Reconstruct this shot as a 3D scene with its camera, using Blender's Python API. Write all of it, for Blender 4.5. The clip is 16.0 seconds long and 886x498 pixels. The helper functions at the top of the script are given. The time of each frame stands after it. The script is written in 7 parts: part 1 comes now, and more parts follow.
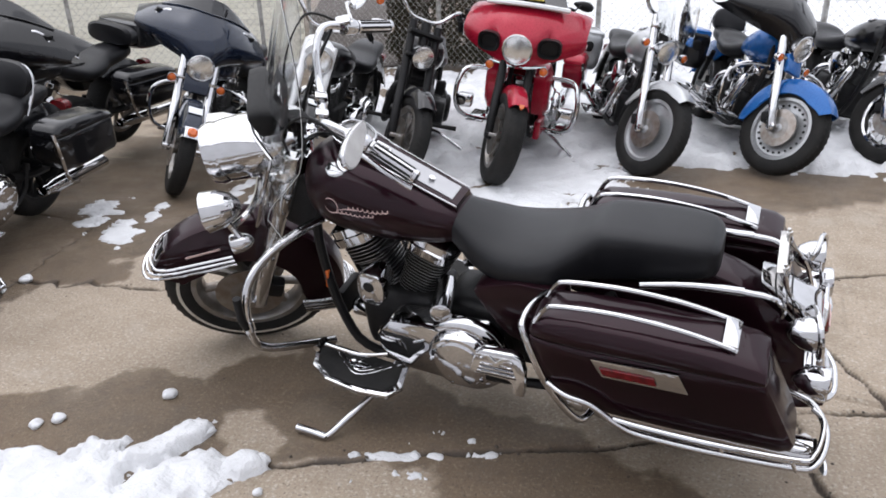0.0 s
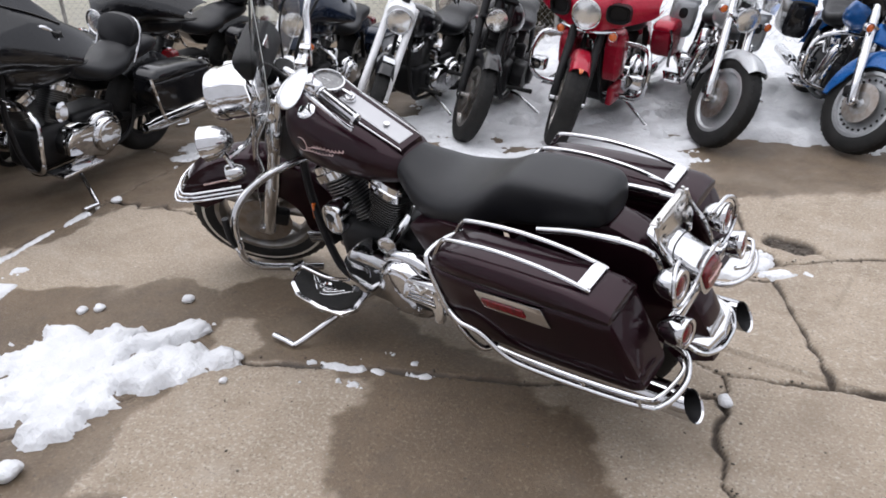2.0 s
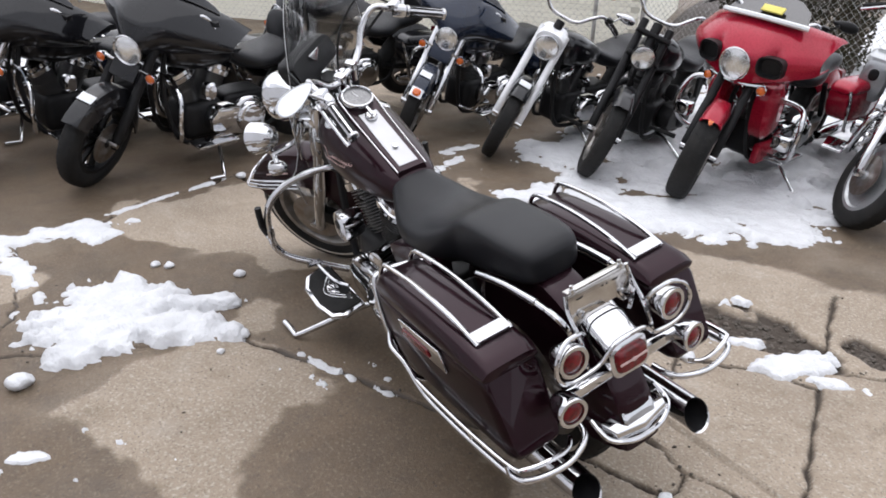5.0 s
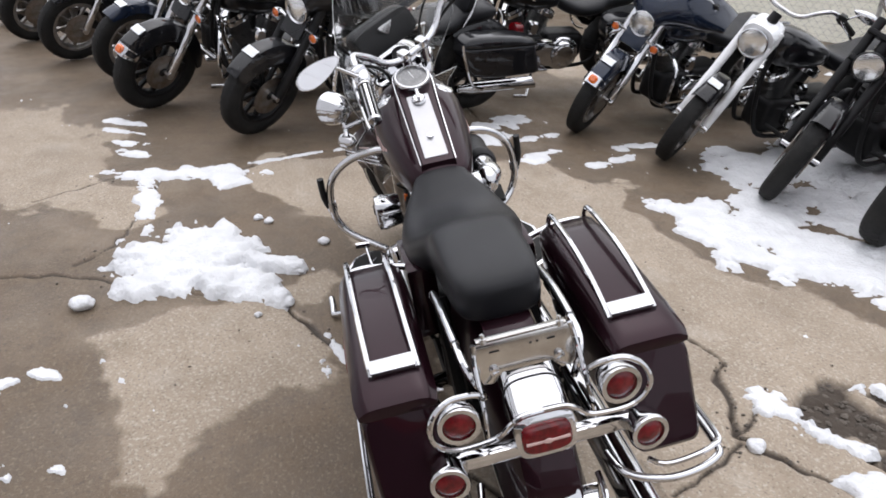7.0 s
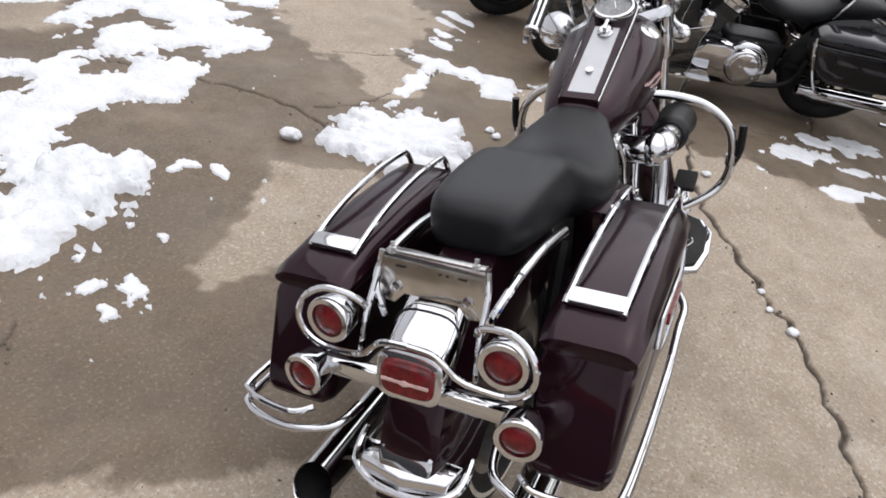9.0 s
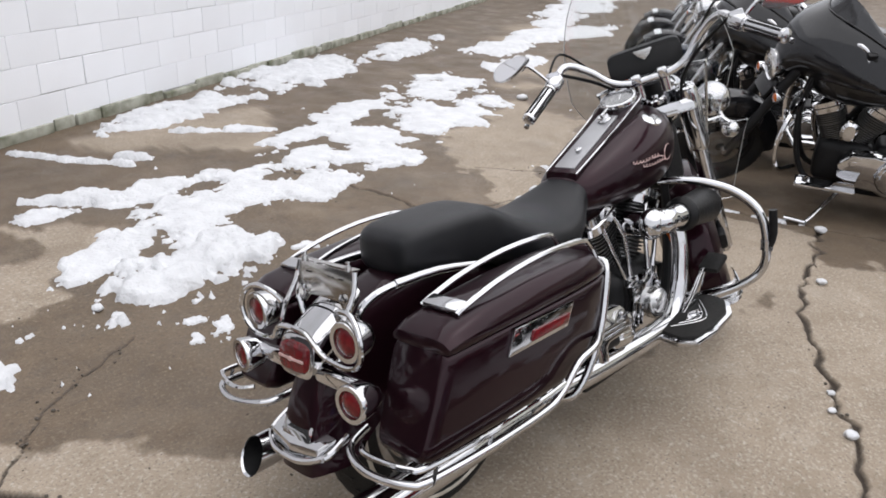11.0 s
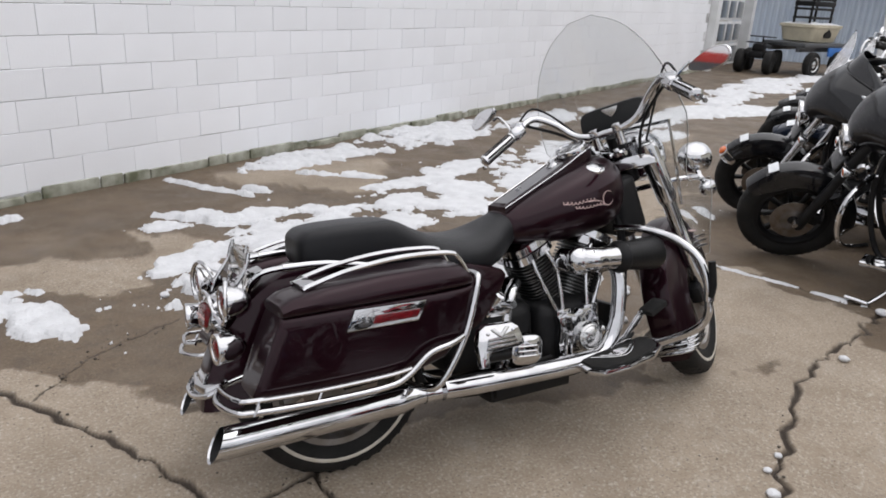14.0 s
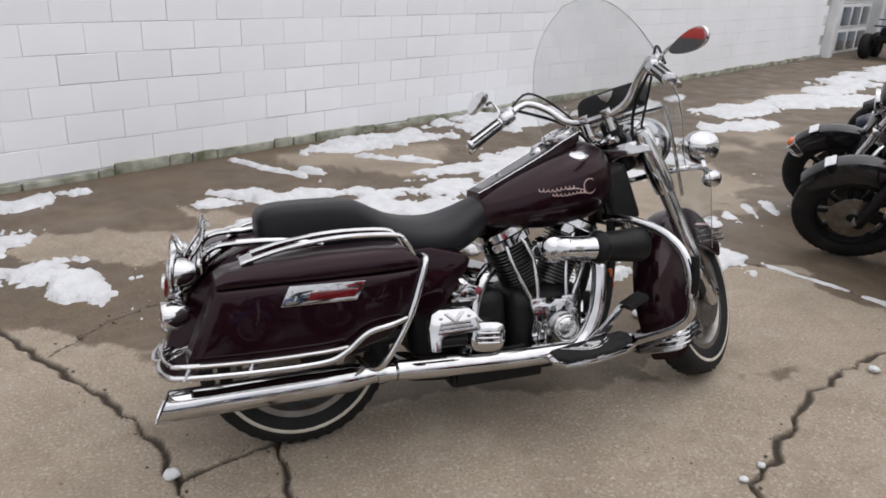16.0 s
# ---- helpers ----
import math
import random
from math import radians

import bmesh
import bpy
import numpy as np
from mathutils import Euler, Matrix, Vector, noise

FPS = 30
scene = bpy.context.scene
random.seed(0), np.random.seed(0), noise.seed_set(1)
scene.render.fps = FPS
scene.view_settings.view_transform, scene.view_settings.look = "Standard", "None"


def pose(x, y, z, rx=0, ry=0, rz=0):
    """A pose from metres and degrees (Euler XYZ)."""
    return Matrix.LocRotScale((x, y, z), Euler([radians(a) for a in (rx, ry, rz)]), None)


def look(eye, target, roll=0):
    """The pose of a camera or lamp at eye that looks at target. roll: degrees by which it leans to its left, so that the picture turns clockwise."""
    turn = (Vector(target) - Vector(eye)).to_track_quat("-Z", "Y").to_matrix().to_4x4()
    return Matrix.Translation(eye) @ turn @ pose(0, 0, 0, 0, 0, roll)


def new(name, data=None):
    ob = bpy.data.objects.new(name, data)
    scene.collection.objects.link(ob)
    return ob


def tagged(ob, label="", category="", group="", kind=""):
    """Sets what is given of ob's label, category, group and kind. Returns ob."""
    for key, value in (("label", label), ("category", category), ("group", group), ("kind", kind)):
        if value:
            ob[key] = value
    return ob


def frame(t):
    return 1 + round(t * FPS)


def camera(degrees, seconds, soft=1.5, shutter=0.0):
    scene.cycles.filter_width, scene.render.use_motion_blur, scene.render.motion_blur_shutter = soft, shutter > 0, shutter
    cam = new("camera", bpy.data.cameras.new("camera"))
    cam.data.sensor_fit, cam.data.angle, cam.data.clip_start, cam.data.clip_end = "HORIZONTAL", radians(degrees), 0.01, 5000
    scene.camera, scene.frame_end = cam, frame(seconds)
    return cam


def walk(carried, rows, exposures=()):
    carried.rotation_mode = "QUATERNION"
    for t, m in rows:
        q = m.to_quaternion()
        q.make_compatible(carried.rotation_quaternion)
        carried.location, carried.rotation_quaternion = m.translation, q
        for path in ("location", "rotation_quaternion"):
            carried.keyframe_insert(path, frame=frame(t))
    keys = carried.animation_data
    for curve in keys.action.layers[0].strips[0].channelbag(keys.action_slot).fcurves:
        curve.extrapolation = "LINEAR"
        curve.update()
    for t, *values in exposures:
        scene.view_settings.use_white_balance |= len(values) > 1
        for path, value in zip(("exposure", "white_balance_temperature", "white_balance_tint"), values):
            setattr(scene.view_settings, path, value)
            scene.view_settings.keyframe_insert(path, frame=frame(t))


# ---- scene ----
cam = camera(62.4, 16.0, soft=1.75)
PATH = [
    (0, (0.188, 1.998, 1.544), (0.967, 0.338, 0.746), -1.6),
    (0.5, (-0.02, 2.123, 1.562), (0.737, 0.446, 0.779), 1.1),
    (1, (-0.178, 2.064, 1.565), (0.634, 0.423, 0.761), 1.1),
    (1.5, (-0.361, 1.878, 1.522), (0.668, 0.366, 0.712), -0.5),
    (2, (-0.542, 1.881, 1.54), (0.578, 0.468, 0.676), -2.4),
    (2.5, (-0.781, 1.953, 1.583), (0.426, 0.553, 0.819), -1.0),
    (3, (-0.956, 1.836, 1.594), (0.316, 0.474, 0.866), -1.4),
    (3.5, (-1.079, 1.677, 1.577), (0.313, 0.47, 0.8), -0.9),
    (4, (-1.038, 1.599, 1.58), (0.422, 0.491, 0.78), -0.0),
    (6.5, (-1.16, 0.661, 1.62), (0.509, 0.027, 0.72), 3.3),
    (7, (-1.115, 0.476, 1.602), (0.626, 0.105, 0.69), 2.6),
    (7.5, (-0.97, 0.31, 1.552), (0.662, -0.042, 0.451), 3.8),
    (8, (-0.805, 0.048, 1.473), (0.715, 0.065, 0.173), 4.5),
    (8.5, (-0.776, -0.126, 1.454), (0.707, 0.168, 0.145), 6.6),
    (9, (-0.918, -0.336, 1.487), (0.666, 0.219, 0.4), 11.6),
    (9.5, (-0.884, -0.643, 1.494), (0.673, 0.152, 0.523), 9.6),
    (10, (-0.843, -0.871, 1.502), (0.59, 0.143, 0.543), 5.7),
    (12.5, (-0.796, -1.673, 1.493), (0.432, -0.254, 0.8), 5.2),
    (13, (-0.722, -1.847, 1.52), (0.462, -0.392, 0.826), 6.9),
    (13.5, (-0.482, -1.935, 1.504), (0.574, -0.38, 0.823), 5.1),
    (14, (-0.387, -2.041, 1.52), (0.556, -0.411, 0.846), 3.3),
    (14.5, (-0.38, -2.212, 1.52), (0.545, -0.559, 0.878), 6.0),
    (15, (-0.299, -2.281, 1.539), (0.578, -0.62, 0.853), 7.9),
    (15.5, (-0.052, -2.252, 1.531), (0.738, -0.557, 0.823), 5.1),
    (16, (0.052, -2.251, 1.532), (0.716, -0.508, 0.812), 2.4),
]
walk(cam, [(t, look(eye, target, roll)) for t, eye, target, roll in PATH],
     exposures=[(0, 0.65, 6200, 13), (4, 0.6, 6200, 13), (7, 0.63, 6270, 13), (10, 0.56, 6350, 12), (12.5, 0.34, 6400, 12), (16, 0.20, 6430, 12)])

# ---- light ----
world = bpy.data.worlds.new("overcast_sky")
world.use_nodes = True
scene.world = world
wn = world.node_tree
sky = wn.nodes.new("ShaderNodeTexSky")
sky.sky_type, sky.sun_disc = "NISHITA", False
sky.sun_elevation, sky.sun_rotation = radians(75), radians(104)
sky.air_density, sky.dust_density, sky.ozone_density = 1.0, 4.0, 1.0
pale = wn.nodes.new("ShaderNodeHueSaturation")
pale.inputs["Saturation"].default_value = 0.22
wn.links.new(sky.outputs[0], pale.inputs["Color"])
cloud = wn.nodes.new("ShaderNodeMix")
cloud.data_type = "RGBA"
cloud.inputs["Factor"].default_value = 0.72
cloud.inputs["B"].default_value = (6.6, 6.7, 6.9, 1)  # even cloud deck over the clear sky
wn.links.new(pale.outputs[0], cloud.inputs["A"])
wn.links.new(cloud.outputs["Result"], wn.nodes["Background"].inputs[0])
wn.nodes["Background"].inputs[1].default_value = 0.15
sun_data = bpy.data.lights.new("sun", "SUN")
sun_data.energy, sun_data.angle, sun_data.color = 1.15, radians(110), (1.0, 0.97, 0.93)
sun = new("sun", sun_data)
sun.matrix_world = look((0, 0, 10), (-0.25, 0.06, 9.0))


# ---- materials ----
def mat(name, col, rough=0.5, metal=0.0, col2=None, scale=6.0, fine=120.0, bump=0.0, vary=0.12, coat=0.0, spec=0.5, jitter=0.0, dist=0.004):
    """Two-scale noise material: broad colour drift, fine grain in roughness and relief."""
    m = bpy.data.materials.new(name)
    m.use_nodes = True
    t = m.node_tree
    b = t.nodes["Principled BSDF"]
    tc = t.nodes.new("ShaderNodeTexCoord")
    big = t.nodes.new("ShaderNodeTexNoise")
    big.inputs["Scale"].default_value, big.inputs["Detail"].default_value = scale, 5
    t.links.new(tc.outputs["Object"], big.inputs["Vector"])
    small = t.nodes.new("ShaderNodeTexNoise")
    small.inputs["Scale"].default_value, small.inputs["Detail"].default_value = fine, 3
    t.links.new(tc.outputs["Object"], small.inputs["Vector"])
    mix = t.nodes.new("ShaderNodeMix")
    mix.data_type = "RGBA"
    c2 = col2 or tuple(c * 0.78 for c in col)
    mix.inputs["A"].default_value, mix.inputs["B"].default_value = (*col, 1), (*c2, 1)
    ramp = t.nodes.new("ShaderNodeMapRange")
    ramp.inputs["From Min"].default_value, ramp.inputs["From Max"].default_value = 0.35, 0.68
    t.links.new(big.outputs[0], ramp.inputs["Value"])
    t.links.new(ramp.outputs[0], mix.inputs["Factor"])
    out = mix.outputs["Result"]
    if jitter:
        info = t.nodes.new("ShaderNodeObjectInfo")
        jr = t.nodes.new("ShaderNodeMapRange")
        jr.inputs["To Min"].default_value, jr.inputs["To Max"].default_value = 1 - jitter, 1 + jitter
        t.links.new(info.outputs["Random"], jr.inputs["Value"])
        hsv = t.nodes.new("ShaderNodeHueSaturation")
        t.links.new(jr.outputs[0], hsv.inputs["Value"])
        t.links.new(out, hsv.inputs["Color"])
        out = hsv.outputs[0]
    t.links.new(out, b.inputs["Base Color"])
    rr = t.nodes.new("ShaderNodeMapRange")
    rr.inputs["To Min"].default_value, rr.inputs["To Max"].default_value = max(rough - vary, 0.02), min(rough + vary, 1)
    t.links.new(small.outputs[0], rr.inputs["Value"])
    t.links.new(rr.outputs[0], b.inputs["Roughness"])
    b.inputs["Metallic"].default_value = metal
    b.inputs["Specular IOR Level"].default_value = spec
    b.inputs["Coat Weight"].default_value, b.inputs["Coat Roughness"].default_value = coat, 0.025
    if bump:
        bn = t.nodes.new("ShaderNodeBump")
        bn.inputs["Strength"].default_value, bn.inputs["Distance"].default_value = bump, dist
        t.links.new(small.outputs[0], bn.inputs["Height"])
        t.links.new(bn.outputs[0], b.inputs["Normal"])
    return m


def glass(name, col, rough=0.02, ior=1.3):
    m = bpy.data.materials.new(name)
    m.use_nodes = True
    b = m.node_tree.nodes["Principled BSDF"]
    b.inputs["Base Color"].default_value, b.inputs["Roughness"].default_value = (*col, 1), rough
    b.inputs["Transmission Weight"].default_value, b.inputs["IOR"].default_value = 1.0, ior
    return m


CHROME = mat("chrome", (0.58, 0.58, 0.595), 0.055, 1.0, (0.49, 0.49, 0.495), scale=14, fine=60, vary=0.05)
STEEL = mat("polished_aluminium", (0.56, 0.56, 0.56), 0.24, 1.0, (0.5, 0.5, 0.49), scale=5, fine=300, vary=0.06)
BRUSHED = mat("brushed_console_metal", (0.36, 0.36, 0.37), 0.34, 0.9, (0.31, 0.31, 0.32), scale=8, fine=500, vary=0.06)
BURGUNDY = mat("burgundy_paint", (0.018, 0.0056, 0.0092), 0.32, 0.6, (0.0135, 0.0043, 0.0072), scale=3, fine=900, vary=0.08, coat=0.4, spec=0.02)
BLACKPAINT = mat("gloss_black_paint", (0.005, 0.0052, 0.0065), 0.3, 0.0, (0.007, 0.007, 0.0085), scale=3, vary=0.08, coat=0.75, spec=0.05)
NAVY = mat("dark_navy_paint", (0.010, 0.016, 0.032), 0.25, 0.2, scale=3, vary=0.08, coat=0.8, spec=0.05)
REDPAINT = mat("red_paint", (0.31, 0.008, 0.026), 0.28, 0.2, (0.25, 0.007, 0.02), scale=3, vary=0.08, coat=0.6, spec=0.05)
BLUEPAINT = mat("blue_paint", (0.012, 0.10, 0.33), 0.28, 0.2, scale=3, vary=0.08, coat=0.6, spec=0.05)
SILVERPAINT = mat("silver_paint", (0.36, 0.37, 0.38), 0.3, 0.5, scale=3, vary=0.08, coat=0.8)
GREYCASE = mat("matte_grey_case", (0.06, 0.065, 0.07), 0.4, 0.0, scale=5, vary=0.1, coat=0.3)
MATTEBLACK = mat("matte_black_metal", (0.006, 0.006, 0.007), 0.45, 0.0, (0.010, 0.0098, 0.0098), scale=25, bump=0.15, spec=0.2)
LEATHER = mat("black_vinyl", (0.0055, 0.0057, 0.0072), 0.42, 0.0, (0.0085, 0.0087, 0.0102), scale=9, fine=420, bump=0.22, vary=0.08, dist=0.002, spec=0.26)
RUBBER = mat("tyre_rubber", (0.010, 0.010, 0.010), 0.7, 0.0, (0.018, 0.017, 0.016), scale=10, fine=90, bump=0.3, spec=0.2)
WHITEWALL = mat("whitewall_rubber", (0.55, 0.52, 0.46), 0.6, 0.0, (0.42, 0.38, 0.32), scale=18)
CYLINDER = mat("engine_black_fins", (0.012, 0.012, 0.013), 0.42, 0.0, (0.02, 0.02, 0.02), scale=30, bump=0.1, spec=0.35)
FINEDGE = mat("machined_fin_edges", (0.3, 0.3, 0.3), 0.35, 0.9, scale=30)
BRACKET = mat("bright_bracket_steel", (0.56, 0.55, 0.53), 0.14, 1.0, (0.42, 0.40, 0.38), scale=16, fine=200, vary=0.08)
DISC = mat("brake_disc_steel", (0.33, 0.31, 0.29), 0.38, 1.0, (0.24, 0.20, 0.17), scale=24, fine=200)
ALLOY = mat("cast_alloy", (0.29, 0.285, 0.28), 0.36, 0.8, (0.19, 0.165, 0.14), scale=16)
REDLENS = mat("red_lens", (0.13, 0.003, 0.006), 0.15, 0.0, (0.06, 0.0015, 0.003), scale=60, fine=300, bump=0.3, coat=0.4, spec=0.2)
AMBER = mat("amber_lens", (0.62, 0.13, 0.01), 0.15, 0.0, (0.5, 0.08, 0.01), scale=60, fine=300, bump=0.3, coat=0.8)
LAMPGLASS = mat("headlamp_glass", (0.76, 0.77, 0.77), 0.1, 0.85, (0.6, 0.61, 0.62), scale=30, fine=160, bump=0.15, coat=1.0)
MIRROR = mat("mirror_glass", (0.86, 0.87, 0.88), 0.03, 1.0, (0.8, 0.8, 0.82), scale=2, vary=0.01)
DIAL = mat("dial_face", (0.05, 0.05, 0.052), 0.25, 0.0, (0.09, 0.09, 0.09), scale=40, coat=1.0)
PAPER = mat("white_tag_paper", (0.72, 0.74, 0.76), 0.6, 0.0, scale=20)
SCRIPT = mat("pale_script_decal", (0.62, 0.44, 0.42), 0.4, 0.2, scale=50)
LEATHERBAG = mat("studded_black_leather", (0.0075, 0.0075, 0.008), 0.5, 0.0, scale=12, fine=300, bump=0.3, spec=0.2)
WINDSHIELD = glass("clear_windshield", (0.90, 0.91, 0.91), 0.03, 1.42)
SHIELDEDGE = mat("polycarbonate_edge", (0.42, 0.43, 0.43), 0.15, 0.0, (0.56, 0.57, 0.57), scale=8, coat=1.0)
SMOKE = mat("smoked_windshield", (0.012, 0.012, 0.014), 0.08, 0.0, (0.02, 0.02, 0.022), scale=4, vary=0.04, coat=0.5, spec=0.4)
FORKWHITE = mat("bright_fork_cover", (0.8, 0.81, 0.82), 0.25, 0.1, scale=5, coat=0.6)
SNOW = mat("old_snow", (0.635, 0.643, 0.658), 0.62, 0.0, (0.54, 0.546, 0.561), scale=9, fine=48, bump=0.85, dist=0.013)
BLOCKPAINT = mat("white_painted_block", (0.82, 0.83, 0.86), 0.6, 0.0, (0.77, 0.78, 0.805), scale=1.3, fine=70, bump=0.2, jitter=0.03)
MORTAR = mat("painted_mortar", (0.74, 0.745, 0.765), 0.85, 0.0, (0.22, 0.215, 0.20), scale=1.6, fine=60, bump=0.5)
CREAMJOINT = mat("cream_painted_joint", (0.62, 0.60, 0.50), 0.85, 0.0, (0.52, 0.50, 0.42), scale=3, fine=60, bump=0.4)
CREAM = mat("cream_painted_brick", (0.90, 0.88, 0.77), 0.7, 0.0, (0.86, 0.84, 0.73), scale=3, fine=50, bump=0.3, jitter=0.06)
GALV = mat("galvanised_steel", (0.5, 0.5, 0.49), 0.4, 0.7, (0.25, 0.24, 0.22), scale=14)
BLUESHEET = mat("blue_grey_sheet_metal", (0.62, 0.68, 0.75), 0.5, 0.0, (0.54, 0.60, 0.68), scale=1.5)
PALESIDING = mat("pale_painted_siding", (0.80, 0.82, 0.84), 0.6, 0.0, (0.75, 0.77, 0.79), scale=0.6, fine=30)
WHITEPAINT = mat("white_paint", (0.75, 0.76, 0.77), 0.5, 0.0, (0.62, 0.63, 0.63), scale=3)
WINDOWGLASS = mat("dark_window_glass", (0.05, 0.06, 0.07), 0.06, 0.0, (0.09, 0.10, 0.11), scale=2, vary=0.03, coat=1.0)
BLUEPLASTIC = mat("bright_blue_panel", (0.03, 0.16, 0.5), 0.4, 0.0, scale=4)
TAN = mat("pale_tan_board", (0.55, 0.5, 0.38), 0.7, 0.0, scale=4)


# ---- mesh helpers ----
def spline(pts, k):
    """Catmull-Rom through the points, k steps a span."""
    p = [Vector(q) for q in pts]
    if k < 2 or len(p) < 3:
        return p
    out = []
    for i in range(len(p) - 1):
        a, b, c, d = p[max(i - 1, 0)], p[i], p[i + 1], p[min(i + 2, len(p) - 1)]
        for j in range(k):
            u = j / k
            out.append(0.5 * (2 * b + (c - a) * u + (2 * a - 5 * b + 4 * c - d) * u * u + (3 * b - a - 3 * c + d) * u ** 3))
    return out + [p[-1]]


def quads(rings, caps=True, wrap=False):
    bm = bmesh.new()
    vs = [[bm.verts.new(p) for p in r] for r in rings]
    n, m = len(vs[0]), len(vs)
    for i in range(m if wrap else m - 1):
        for j in range(n):
            bm.faces.new((vs[i][j], vs[i][(j + 1) % n], vs[(i + 1) % m][(j + 1) % n], vs[(i + 1) % m][j]))
    if caps and not wrap:
        bm.faces.new(list(reversed(vs[0])))
        bm.faces.new(vs[-1])
    bmesh.ops.recalc_face_normals(bm, faces=bm.faces)
    return bm


def tube(pts, r, n=10, k=5, closed=False):
    """A round bar along a smoothed line; r a number or one for each given point."""
    if closed:
        q = [Vector(p) for p in pts]
        path = spline([q[-1]] + q + [q[0], q[1]], k)[k:-k - 1] if k > 1 else q
        radii = [r] * len(path)
    else:
        path = spline(pts, k)
        radii = [r] * len(path) if isinstance(r, (int, float)) else [float(q) for q in np.interp(np.linspace(0, len(r) - 1, len(path)), range(len(r)), r)]
    m = len(path)
    rings, side = [], None
    for i, p in enumerate(path):
        nxt, prv = (path[(i + 1) % m], path[i - 1]) if closed else (path[min(i + 1, m - 1)], path[max(i - 1, 0)])
        d = (nxt - prv).normalized()
        if side is None:
            side = d.orthogonal().normalized()
        side = (side - d * side.dot(d)).normalized()
        up = d.cross(side)
        rings.append([p + radii[i] * (math.cos(a) * side + math.sin(a) * up) for a in np.linspace(0, 2 * math.pi, n, endpoint=False)])
    return quads(rings, wrap=closed)


def lathe(prof, o, d, n=24, caps=True):
    """prof: (along, radius) from o along d."""
    d = Vector(d).normalized()
    s = d.orthogonal().normalized()
    u = d.cross(s)
    o = Vector(o)
    return quads([[o + d * a + max(r, 1e-4) * (math.cos(t) * s + math.sin(t) * u) for t in np.linspace(0, 2 * math.pi, n, endpoint=False)] for a, r in prof], caps)


def sering(c, a, b, U, V, n=24, e=2.6):
    """A superellipse ring about c with half sizes a along U and b along V."""
    c, U, V = Vector(c), Vector(U), Vector(V)
    out = []
    for t in np.linspace(0, 2 * math.pi, n, endpoint=False):
        x, y = math.cos(t), math.sin(t)
        out.append(c + U * (a * math.copysign(abs(x) ** (2 / e), x)) + V * (b * math.copysign(abs(y) ** (2 / e), y)))
    return out


def box(c, s, bev=0.004, rot=None, seg=2):
    bm = bmesh.new()
    bmesh.ops.create_cube(bm, size=1.0)
    bmesh.ops.scale(bm, vec=s, verts=bm.verts)
    if bev:
        bmesh.ops.bevel(bm, geom=list(bm.edges), offset=bev, segments=seg, affect="EDGES", profile=0.6)
    m = Matrix.Translation(c)
    if rot:
        m = m @ Euler([radians(a) for a in rot]).to_matrix().to_4x4()
    bmesh.ops.transform(bm, matrix=m, verts=bm.verts)
    return bm


def plate(outline, thick, bev=0.0):
    """A flat outline of 3D points thickened along thick (a vector), with rounded rims."""
    bm = bmesh.new()
    t = Vector(thick)
    a = [bm.verts.new(Vector(p) - t / 2) for p in outline]
    b = [bm.verts.new(Vector(p) + t / 2) for p in outline]
    n = len(a)
    bm.faces.new(a)
    bm.faces.new(list(reversed(b)))
    for i in range(n):
        bm.faces.new((a[i], b[i], b[(i + 1) % n], a[(i + 1) % n]))
    bmesh.ops.recalc_face_normals(bm, faces=bm.faces)
    if bev:
        bmesh.ops.bevel(bm, geom=list(bm.edges), offset=bev, segments=2, affect="EDGES", profile=0.6)
    return bm


def ball(c, r, squash=(1, 1, 1), n=16):
    bm = bmesh.new()
    bmesh.ops.create_uvsphere(bm, u_segments=n, v_segments=max(n // 2, 5), radius=r)
    bmesh.ops.transform(bm, matrix=Matrix.Translation(c) @ Matrix.Diagonal((*squash, 1)), verts=bm.verts)
    return bm


def join(*bms):
    out = bms[0]
    for b in bms[1:]:
        me = bpy.data.meshes.new("tmp")
        b.to_mesh(me)
        b.free()
        out.from_mesh(me)
        bpy.data.meshes.remove(me)
    return out


def turned(bm, m):
    bmesh.ops.transform(bm, matrix=m, verts=bm.verts)
    return bm


def part(name, bm, material, parent=None, label="", sharp=38):
    for f in bm.faces:
        f.smooth = True
    lim = radians(sharp)
    for e in bm.edges:
        if len(e.link_faces) == 2 and e.calc_face_angle(0) > lim:
            e.smooth = False
    me = bpy.data.meshes.new(name)
    bm.to_mesh(me)
    bm.free()
    me.materials.append(material)
    ob = new(name, me)
    if parent is not None:
        ob.parent = parent
    if label:
        ob["label"] = label
    return ob


def thing(name, m, label, category, group="", kind=""):
    ob = new(name)
    ob.empty_display_size = 0.1
    ob.matrix_world = m
    return tagged(ob, label, category, group, kind)


# ---- ground, snow, walls ----
def fbm(x, y, seed, octaves=4):
    """Smooth value noise on arrays, about -1 to 1."""
    total, amp, norm = np.zeros_like(x), 1.0, 0.0
    for o in range(octaves):
        rng = np.random.RandomState(seed * 17 + o)
        tab = rng.rand(64, 64)
        fx, fy = np.floor(x).astype(int), np.floor(y).astype(int)
        u, v = x - fx, y - fy
        u, v = u * u * (3 - 2 * u), v * v * (3 - 2 * v)
        a, b = tab[fx % 64, fy % 64], tab[(fx + 1) % 64, fy % 64]
        c, d = tab[fx % 64, (fy + 1) % 64], tab[(fx + 1) % 64, (fy + 1) % 64]
        total += amp * (a * (1 - u) * (1 - v) + b * u * (1 - v) + c * (1 - u) * v + d * u * v)
        norm += amp
        amp *= 0.5
        x, y = x * 2.03 + 11.3, y * 2.03 + 7.7
    return np.clip((total / norm - 0.5) * 4.6, -1.3, 1.3)


